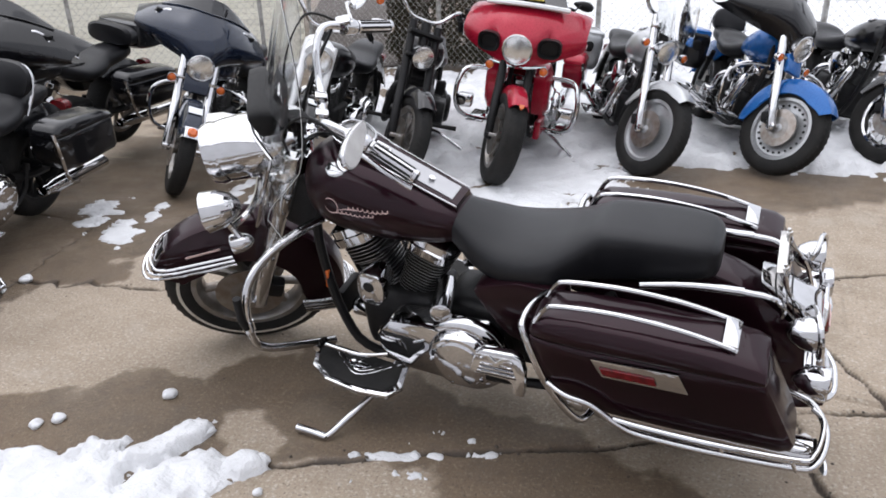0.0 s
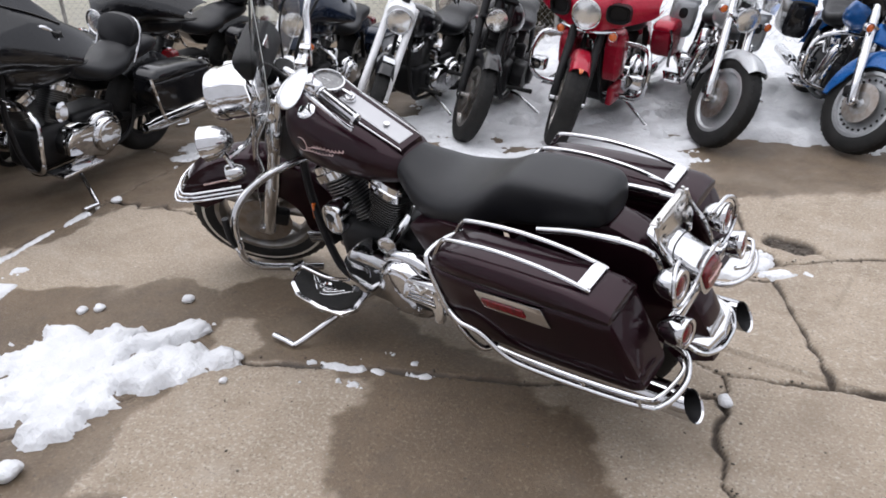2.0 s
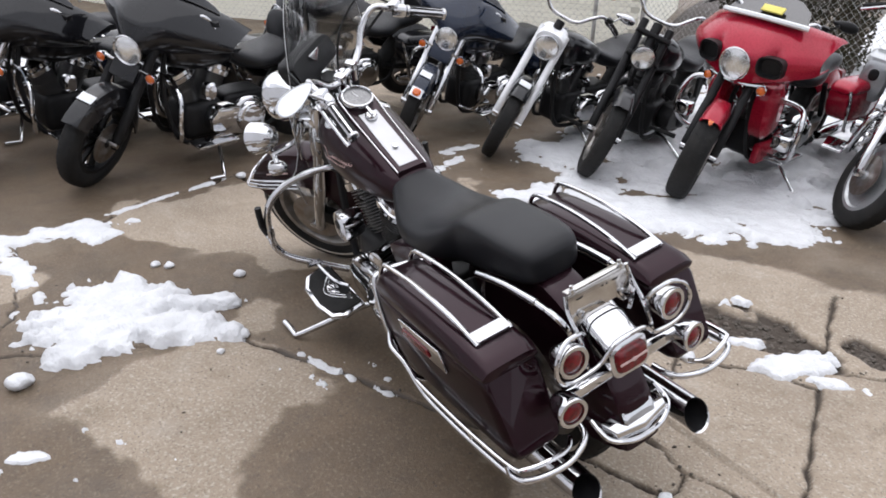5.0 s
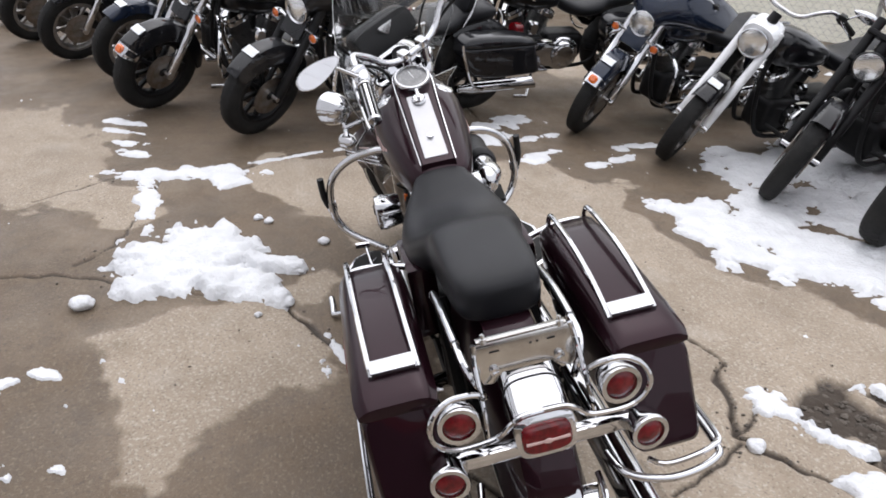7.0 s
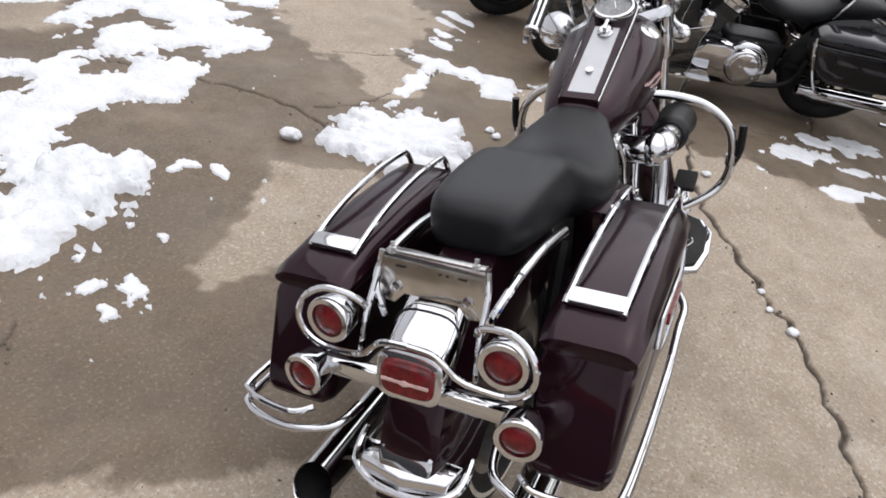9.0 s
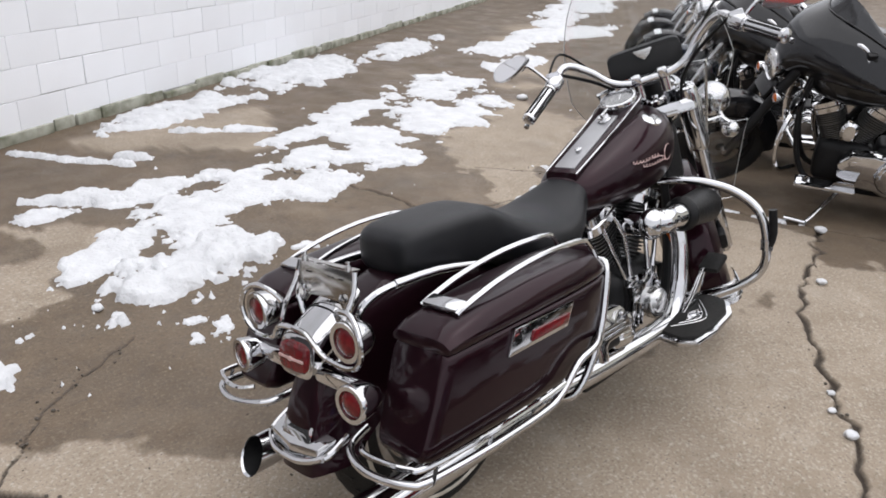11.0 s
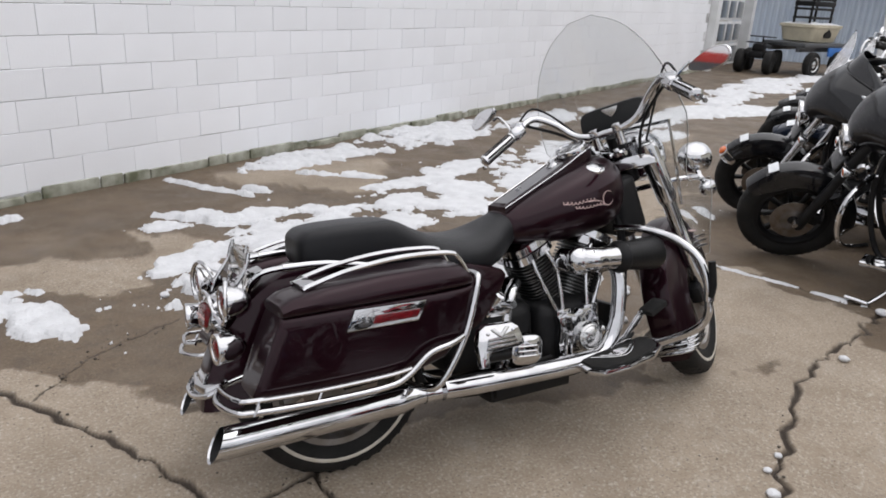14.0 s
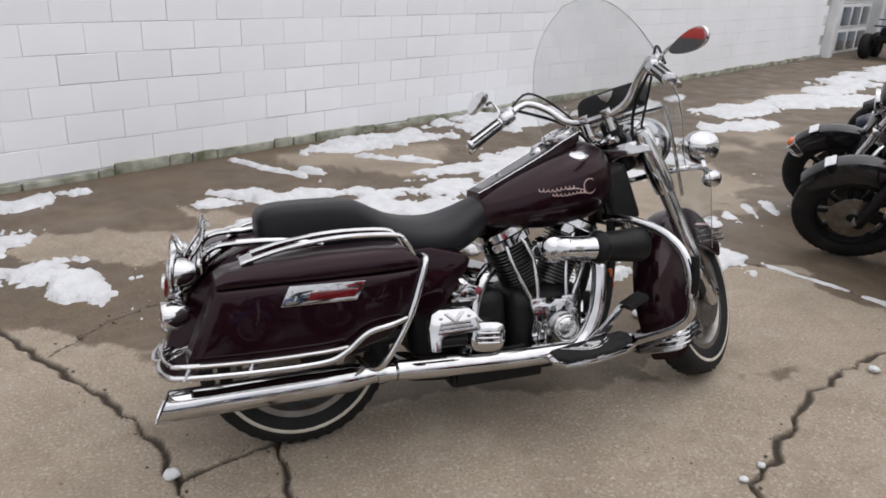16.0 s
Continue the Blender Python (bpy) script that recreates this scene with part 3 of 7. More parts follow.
snow("small crusts of snow on damp concrete", [(1.12, 1.50, 0.06, 0.025, 100), (1.165, 1.40, 0.06, 0.025, 60), (1.05, 1.52, 0.03, 0.02, 0), (0.25, 1.07, 0.05, 0.035, 20), (0.38, 1.06, 0.08, 0.04, 60), (0.35, 1.19, 0.04, 0.025, 0), (-0.18, 1.46, 0.05, 0.02, 0)], 0.004, 0.007, 31, 0.9, 1, 11)


def chunk(x, y, r, flat=0.6, seed=1):
    bm = bmesh.new()
    bmesh.ops.create_icosphere(bm, subdivisions=3, radius=r)
    for v in bm.verts:
        v.co *= 1 + 0.35 * noise.noise(v.co * (0.9 / r) + Vector((seed * 3.7, 0, 0))) + 0.12 * noise.noise(v.co * (3 / r))
        v.co.z *= flat
    ob = part("snow_lump", bm, SNOW, sharp=180)
    ob.location = (x, y, r * flat * 0.72 + float(lie(x, y)))
    return tagged(ob, "small loose lump of white snow on concrete", "snow", "snow lumps")


for i, (x, y, r) in enumerate([(1.6, 1.36, 0.048), (2.07, 0.385, 0.028), (2.38, 0.70, 0.024), (2.33, 0.645, 0.024), (-0.046, -0.205, 0.026), (1.53, 0.56, 0.032), (1.80, 0.5, 0.03), (1.63, -0.845, 0.022), (2.75, -0.352, 0.024), (3.46, -0.1, 0.03), (0.09, 1.51, 0.022), (0.47, -0.93, 0.03), (1.72, -0.75, 0.014), (4.57, 2.97, 0.05), (1.83, -0.71, 0.014), (1.45, 0.67, 0.016)]):
    chunk(x, y, r, 0.62, i)


def stones(name, label, n, place, size, material, seed):
    """Loose bits lying on the ground, one mesh."""
    rng = random.Random(seed)
    vs, fs = [], []
    base = bmesh.new()
    bmesh.ops.create_icosphere(base, subdivisions=1, radius=1.0)
    co = [v.co.copy() for v in base.verts]
    tri = [[v.index for v in f.verts] for f in base.faces]
    base.free()
    for _ in range(n):
        x, y, z = place(rng)
        z += float(lie(x, y))
        r = rng.uniform(*size)
        m = Matrix.Rotation(rng.uniform(0, 6.28), 3, "Z")
        s = Vector((rng.uniform(0.7, 1.4), rng.uniform(0.6, 1.1), rng.uniform(0.4, 0.8))) * r
        k = len(vs)
        vs += [tuple(m @ Vector((c.x * s.x * rng.uniform(0.8, 1.2), c.y * s.y * rng.uniform(0.8, 1.2), c.z * s.z)) + Vector((x, y, z + s.z * 0.6))) for c in co]
        fs += [[k + i for i in t] for t in tri]
    me = bpy.data.meshes.new(name)
    me.from_pydata(vs, [], fs)
    me.materials.append(material)
    return tagged(new(name, me), label, "gravel", kind="stuff")


def in_hole(rng):
    cx, cy, rx, ry, deg = rng.choice(HOLE)
    a, r = rng.uniform(0, 6.28), rng.uniform(0, 0.95) ** 0.5
    u, v = r * rx * math.cos(a), r * ry * math.sin(a)
    c, s = math.cos(radians(deg)), math.sin(radians(deg))
    return cx + u * c - v * s, cy + u * s + v * c, -0.036


def on_lot(rng):
    return rng.uniform(-1.6, 3.6), rng.uniform(-1.8, 2.2), -0.001


def by_crack(rng):
    line = rng.choice(CRACKS)[0]
    i = rng.randrange(len(line) - 1)
    t = rng.random()
    return line[i][0] * (1 - t) + line[i + 1][0] * t + rng.gauss(0, 0.022), line[i][1] * (1 - t) + line[i + 1][1] * t + rng.gauss(0, 0.022), -0.001


DIRT = mat("dark_gravel_dirt", (0.05, 0.041, 0.033), 0.9, 0.0, (0.10, 0.084, 0.068), scale=30, bump=0.4)
stones("hole_gravel", "dark wet gravel in the broken concrete", 420, in_hole, (0.006, 0.017), DIRT, 71)
stones("loose_grit", "tiny stones scattered on the concrete", 220, on_lot, (0.002, 0.0055), DIRT, 72)
stones("crack_crumbs", "concrete crumbs lying along the cracks", 320, by_crack, (0.0025, 0.008), DIRT, 73)


# White block wall: plan line through (0, 3.68) at 26.3 degrees.
WALL_TURN = 26.3
wall_m = pose(0, 3.68, 0, 0, 0, WALL_TURN)


def block_wall():
    """Painted block courses; the blocks before the camera's side are single pieces."""
    base = part("wall_north", box((3.2, 0.15, 2.2), (25.4, 0.26, 4.6), 0), MORTAR)
    base.matrix_world = wall_m
    tagged(base, "long white painted concrete block wall, chipped and stained", "wall", kind="structure")
    bl, bh = 0.407, 0.2035
    kinds = []
    for gx, gz in ((0.0006, 0.0014), (0.001, 0.004), (0.0035, 0.0014), (0.005, 0.006), (0.0005, 0.003), (0.003, 0.001)):
        unit = box((0, 0, 0), (bl - gx, 0.03, bh - gz), 0.0016 + gz * 0.4, seg=1)
        me = bpy.data.meshes.new("block")
        unit.to_mesh(me)
        unit.free()
        me.materials.append(BLOCKPAINT)
        kinds.append(me)
    rng = random.Random(5)
    left = []
    for row in range(20):
        for c in range(-25, 39):
            x = c * bl + (bl / 2 if row % 2 else 0) + 0.1
            if not -9.2 < x < 14.9:
                continue
            z = 0.06 + (row + 0.5) * bh
            y = 0.0265 + rng.uniform(-0.002, 0.002)
            if row < 12 and -2.4 < x < 7.2:
                ob = new("block", kinds[rng.randrange(6)])
                ob.parent = base
                ob.location = (x, y, z)
                ob.rotation_euler = (0, rng.uniform(-0.004, 0.004), 0)
            else:
                left.append((x, y, z))
    rest = bmesh.new()
    for p in left:
        before = len(rest.verts)
        rest.from_mesh(kinds[rng.randrange(6)])
        rest.verts.ensure_lookup_table()
        bmesh.ops.translate(rest, vec=p, verts=rest.verts[before:])
    ob = part("block_courses", rest, BLOCKPAINT, base)
    ob["kind"] = "stuff"
    # Black and red painted bands further along, seen only in the mirrors.
    part("black_band", box((-5.6, 0.006, 0.70), (7.0, 0.006, 1.02), 0.001), mat("black_band_paint", (0.03, 0.03, 0.034), 0.5, 0, (0.05, 0.05, 0.05), scale=3), base)
    part("red_band", box((-5.6, 0.006, 1.26), (7.0, 0.006, 0.10), 0.001), mat("red_band_paint", (0.42, 0.03, 0.025), 0.5, 0, (0.36, 0.03, 0.025), scale=3), base)
    mossy = mat("mossy_footing", (0.40, 0.40, 0.34), 0.85, 0, (0.11, 0.115, 0.07), scale=6, bump=0.6)
    x = -9.4
    while x < 15:
        w, h = rng.choice((0.14, 0.22, 0.4, 0.41, 0.55)) * rng.uniform(0.85, 1.1), rng.uniform(0.045, 0.085)
        st = part("footing_stone", box((x + w / 2, 0.02 + rng.uniform(-0.02, 0.014), h / 2 - 0.01), (w - rng.uniform(0.006, 0.02), 0.07, h + 0.02), 0.012), mossy, base)
        x += w


def far_yard():
    """Overhead door, blue sheet-metal shed and the trailer before it, at the wall's far end."""
    d = thing("door_1", wall_m @ pose(15.4, 0.0, 0), "white overhead door with rows of dark glass panes", "door", kind="structure")
    part("door_frame", join(box((-0.25, 0.02, 1.7), (0.3, 0.34, 3.4), 0.01), box((3.1, 0.02, 1.7), (0.3, 0.34, 3.4), 0.01), box((1.45, 0.02, 3.5), (3.6, 0.34, 0.5), 0.01)), WHITEPAINT, d)
    for r in range(6):
        part("door_panel", box((1.42, 0.1, 0.28 + r * 0.55), (3.0, 0.05, 0.53), 0.01), WHITEPAINT, d)
        for c in range(4):
            part("pane", box((0.33 + c * 0.73, 0.075, 0.28 + r * 0.55), (0.58, 0.02, 0.4), 0.004), WINDOWGLASS, d)
    s = thing("shed", pose(19.5, 12.2, 0, 0, 0, -50), "blue-grey corrugated sheet metal shed", "shed")
    prof = []
    for i in range(25):
        x = -2.0 + i * 0.16
        prof += [(x, -0.02), (x + 0.06, -0.02), (x + 0.08, 0.02), (x + 0.14, 0.02)]
    bm = bmesh.new()
    low = [bm.verts.new((x, y, 0)) for x, y in prof]
    top = [bm.verts.new((x, y, 4.6)) for x, y in prof]
    for i in range(len(prof) - 1):
        bm.faces.new((low[i], low[i + 1], top[i + 1], top[i]))
    bmesh.ops.solidify(bm, geom=list(bm.faces), thickness=0.03)
    part("wall", bm, BLUESHEET, s)
    part("roof", box((-0.02, 2.0, 4.72), (4.3, 4.6, 0.16), 0.02), BLUESHEET, s)
    for x in (-2.05, 2.03):
        part("corner_trim", box((x, 0.0, 2.3), (0.12, 0.16, 4.6), 0.01), WHITEPAINT, s)
    part("side_wall", box((2.0, 2.1, 2.3), (0.06, 4.0, 4.6), 0.01), BLUESHEET, s)
    t = thing("utility_trailer", pose(16.3, 9.75, 0, 0, 0, 6), "small trailer with bright blue side board and snowy pale box", "trailer")
    part("deck", join(box((0, 0, 0.70), (2.1, 1.1, 0.10), 0.02), box((0.0, -0.35, 0.60), (2.0, 0.08, 0.12), 0.01), box((0.0, 0.35, 0.60), (2.0, 0.08, 0.12), 0.01)), GREYCASE, t)
    sb = part("side_board", box((0.45, -0.58, 0.55), (1.0, 0.04, 0.20), 0.01), BLUEPLASTIC, t)
    part("badge", lathe([(0, 0.07), (0.012, 0.068), (0.013, 0)], (0.7, -0.60, 0.55), (0, -1, 0), 20), WHITEPAINT, sb)
    cr = part("crate", quads([sering((0, 0, z), a, c, (1, 0, 0), (0, 1, 0), 28, 8) for z, a, c in ((0.76, 0.52, 0.38), (0.78, 0.55, 0.40), (1.08, 0.62, 0.46), (1.09, 0.66, 0.49), (1.15, 0.66, 0.49), (1.155, 0.60, 0.44))]), TAN, t, "pale plastic box")
    part("emblem", plate([(0.0, -0.455, 1.06), (0.14, -0.45, 0.97), (0.15, -0.44, 0.88), (0.09, -0.44, 0.86), (-0.09, -0.44, 0.86), (-0.15, -0.44, 0.88), (-0.14, -0.45, 0.97)], (0, 0.03, 0)), MATTEBLACK, cr)
    rk = part("rack", box((0, 0, 1.62), (0.95, 0.5, 0.12), 0.03), MATTEBLACK, t, "dark metal rack")
    for y in (-0.2, 0.2):
        for x in (-0.45, 0.45):
            part("upright", tube([(x, y, 1.15), (x, y, 1.75)], 0.03, 8, 1), MATTEBLACK, rk)
        for z in (1.3, 1.5, 1.72):
            part("rail", tube([(-0.5, y, z), (0.5, y, z)], 0.028, 8, 1), MATTEBLACK, rk)
    sn = bmesh.new()
    bmesh.ops.create_grid(sn, x_segments=24, y_segments=12, size=1.0)
    for v in sn.verts:
        e = max(abs(v.co.x), abs(v.co.y))
        v.co = Vector((v.co.x * 0.58, v.co.y * 0.42, 1.158 + 0.05 * (1 - e ** 6) * (0.7 + 0.5 * noise.noise(Vector((v.co.x * 4, v.co.y * 3, 2))))))
    part("snow_cover", sn, SNOW, t)
    for x in (-0.75, 0.35):
        w = part("wheel", lathe([(-0.07, 0.16), (-0.08, 0.25), (-0.05, 0.28), (0.05, 0.28), (0.08, 0.25), (0.07, 0.16)], (x, -0.62, 0.28), (0, 1, 0), 28), RUBBER, t)
        part("rim", lathe([(-0.085, 0.03), (-0.075, 0.06), (-0.06, 0.12), (-0.085, 0.17), (0.05, 0.17)], (x, -0.62, 0.28), (0, 1, 0), 24), STEEL, w)
    a = thing("parked_machine", pose(14.95, 10.0, 0, 0, 0, 25), "small dark four-wheeled yard machine by the wall", "vehicle")
    part("body", join(box((0, 0, 0.42), (0.7, 0.34, 0.16), 0.05), box((-0.1, 0, 0.58), (0.42, 0.26, 0.2), 0.08)), MATTEBLACK, a)
    part("hood", box((0.34, 0, 0.60), (0.34, 0.36, 0.08), 0.03), GREYCASE, a)
    part("handlebar", join(tube([(0.22, 0, 0.6), (0.12, 0, 0.82)], 0.02, 8, 1), tube([(0.08, -0.3, 0.82), (0.12, 0, 0.82), (0.08, 0.3, 0.82)], 0.014, 8, 3)), MATTEBLACK, a)
    part("cargo_rack", join(*[tube([(x, -0.2, 0.70), (x, 0.2, 0.70)], 0.012, 6, 1) for x in (-0.5, -0.42, -0.34, -0.26)], tube([(-0.52, -0.2, 0.7), (-0.2, -0.2, 0.7)], 0.014, 6, 1), tube([(-0.52, 0.2, 0.7), (-0.2, 0.2, 0.7)], 0.014, 6, 1)), MATTEBLACK, a)
    for x in (-0.36, 0.38):
        for y in (-0.32, 0.32):
            w = part("wheel", lathe([(-0.07, 0.11), (-0.1, 0.17), (-0.085, 0.245), (-0.04, 0.27), (0.04, 0.27), (0.085, 0.245), (0.1, 0.17), (0.07, 0.11)], (x, y, 0.27), (0, 1, 0), 28), RUBBER, a)
            part("rim", lathe([(-0.06, 0.02), (-0.05, 0.12), (0.05, 0.12), (0.06, 0.02)], (x, y, 0.27), (0, 1, 0), 20), GREYCASE, w)
    fb = thing("far_building", pose(0, 0, 0), "long pale grey building across the lot", "building")
    fm = pose(24.5, 15.0, 0, 0, 0, -58)
    wall = part("wall", box((12, 0.2, 2.6), (24, 0.3, 5.2), 0.02), PALESIDING, fb)
    wall.matrix_world = fm
    rf = part("roof_edge", box((12, 0.1, 5.3), (24.4, 0.7, 0.2), 0.02), GREYCASE, fb)
    rf.matrix_world = fm


def chain_link(x0, x1, y0, y1, top, pitch, r):
    """Diamond wire mesh between two plan points, as thin square wires."""
    L = math.hypot(x1 - x0, y1 - y0)
    d = Vector(((x1 - x0) / L, (y1 - y0) / L, 0))
    o = Vector((x0, y0, 0.05))
    n = d.cross(Vector((0, 0, 1)))
    bm = bmesh.new()
    h = top - 0.05
    k = int((L + h) / pitch)
    for sgn in (1, -1):
        for i in range(k + 1):
            s = i * pitch - (h if sgn > 0 else 0)
            a0, a1 = max(0, -s if sgn > 0 else s - L), min(h, (L - s) if sgn > 0 else s)
            if a1 - a0 < 0.02:
                continue
            p, q = o + d * (s + sgn * a0) + Vector((0, 0, a0)), o + d * (s + sgn * a1) + Vector((0, 0, a1))
            e = (q - p).normalized()
            w = e.cross(n) * r
            vs = [bm.verts.new(c) for c in (p + w, p + n * r, p - w, p - n * r, q + w, q + n * r, q - w, q - n * r)]
            for j in range(4):
                bm.faces.new((vs[j], vs[(j + 1) % 4], vs[4 + (j + 1) % 4], vs[4 + j]))
    return bm


def hedge(x0, x1, y, half, low):
    """A clipped brown-green hedge: stems and many small leaves within a rounded block."""
    h = thing("hedge", pose(0, 0, low), "clipped dense hedge, dark brown-green, behind the wire fence", "hedge")
    rng = random.Random(8)
    leaf = mat("winter_hedge_leaf", (0.030, 0.030, 0.016), 0.7, 0.0, (0.050, 0.036, 0.020), scale=5, spec=0.2)
    top, n, vs, fs = 1.42, 15000, [], []
    cx, rx = (x0 + x1) / 2, (x1 - x0) / 2
    while len(fs) < n:
        u, v, w = rng.uniform(-1, 1), rng.uniform(-1, 1), rng.uniform(0, 1)
        r = (abs(u) ** 7 + abs(v) ** 5 + abs(2 * w - 1) ** 9) ** (1 / 6)
        lump = 1 + 0.07 * noise.noise(Vector((u * rx * 4, v * 2, w * 5)))
        if not 0.62 < r < lump:
            continue
        c = Vector((cx + u * rx, y + v * half, 0.06 + w * (top - 0.06)))
        e = Vector((rng.gauss(0, 1), rng.gauss(0, 1), rng.gauss(0, 1))).normalized()
        f = e.orthogonal().normalized()
        a, b2 = rng.uniform(0.018, 0.032), rng.uniform(0.010, 0.017)
        k = len(vs)
        vs += [c - e * a, c - f * b2 + e.cross(f) * 0.004, c + e * a, c + f * b2 + e.cross(f) * 0.004]
        fs.append((k, k + 1, k + 2, k + 3))
    me = bpy.data.meshes.new("foliage")
    me.from_pydata([tuple(p) for p in vs], [], fs)
    me.materials.append(leaf)
    ob = new("foliage", me)
    ob.parent = h
    bark = mat("hedge_bark", (0.07, 0.052, 0.04), 0.9, 0.0, scale=20, bump=0.4)
    for k in range(9):
        x = x0 + (k + 0.5) * (x1 - x0) / 9
        part("stem", tube([(x, y, -0.02), (x + rng.uniform(-0.06, 0.06), y + rng.uniform(-0.1, 0.1), 0.5), (x + rng.uniform(-0.15, 0.15), y + rng.uniform(-0.2, 0.2), 1.25)], [0.03, 0.022, 0.008], 6, 3), bark, h)


def far_street():
    """Beyond the snowy yard: a road, a fallen timber, a white post and parked cars."""
    low = float(lie(4.0, -6.5))
    asphalt = mat("wet_road_asphalt", (0.115, 0.10, 0.09), 0.75, 0.0, (0.085, 0.075, 0.07), scale=0.8, fine=40, bump=0.3)
    rd = part("road", plate([(-60, -21.0, 0.10), (60, -21.0, 0.10), (60, -31, 0.10), (-60, -31, 0.10)], (0, 0, 0.03)), asphalt)
    tagged(rd, "wet grey road beyond the snowy yard", "road", kind="structure")
    pv = part("pavement", plate([(-30, -15.1, 0.14), (7.2, -14.6, 0.14), (7.2, -13.9, 0.14), (-30, -14.4, 0.14)], (0, 0, 0.10)), mat("slushy_concrete_path", (0.42, 0.41, 0.40), 0.8, 0.0, (0.58, 0.58, 0.59), scale=1.5, bump=0.3))
    tagged(pv, "slushy grey path through the snow", "pavement", kind="structure")
    lg = part("timber", tube([(7.9, -15.6, 0.30), (6.9, -17.0, 0.30), (5.8, -18.5, 0.30)], [0.17, 0.165, 0.15], 12, 3), mat("weathered_timber", (0.26, 0.20, 0.145), 0.85, 0.0, (0.18, 0.135, 0.10), scale=6, bump=0.5))
    tagged(lg, "long weathered brown timber lying in the snow", "timber")
    ps = part("marker_post", box((1.35, -15.2, 0.72), (0.16, 0.14, 1.1), 0.015), WHITEPAINT)
    tagged(ps, "short white painted post standing in the snow", "post")
    for x, y, yaw, paint, label in ((5.2, -25.5, 4, GREYCASE, "grey car parked far across the road"), (0.4, -26.0, -3, NAVY, "dark blue car parked far across the road"), (11.5, -25.2, 2, BLACKPAINT, "black car parked far across the road")):
        c = thing("car", pose(x, y, 0.115, 0, 0, yaw), label, "car", "far parked cars")
        part("body", quads([sering((u, 0, (lo + hi) / 2), 0.86, (hi - lo) / 2, (0, 1, 0), (0, 0, 1), 20, 4) for u, lo, hi in ((-2.2, 0.45, 0.8), (-2.1, 0.28, 0.95), (-1.2, 0.24, 1.0), (0.6, 0.24, 0.98), (1.9, 0.28, 0.82), (2.15, 0.4, 0.7))]), paint, c)
        part("cabin", quads([sering((u, 0, 1.15), w2, h2, (0, 1, 0), (0, 0, 1), 20, 4) for u, w2, h2 in ((-1.9, 0.6, 0.15), (-1.3, 0.72, 0.33), (0.0, 0.74, 0.35), (1.0, 0.66, 0.14))]), WINDOWGLASS, c)
        for u in (-1.35, 1.4):
            for v in (-0.8, 0.8):
                w = part("wheel", lathe([(-0.1, 0.2), (-0.1, 0.29), (-0.07, 0.32), (0.07, 0.32), (0.1, 0.29), (0.1, 0.2)], (u, v, 0.32), (0, 1, 0), 24), RUBBER, c)
                part("rim", lathe([(-0.09, 0.02), (-0.07, 0.2), (0.07, 0.2), (0.09, 0.02)], (u, v, 0.32), (0, 1, 0), 18), ALLOY, w)


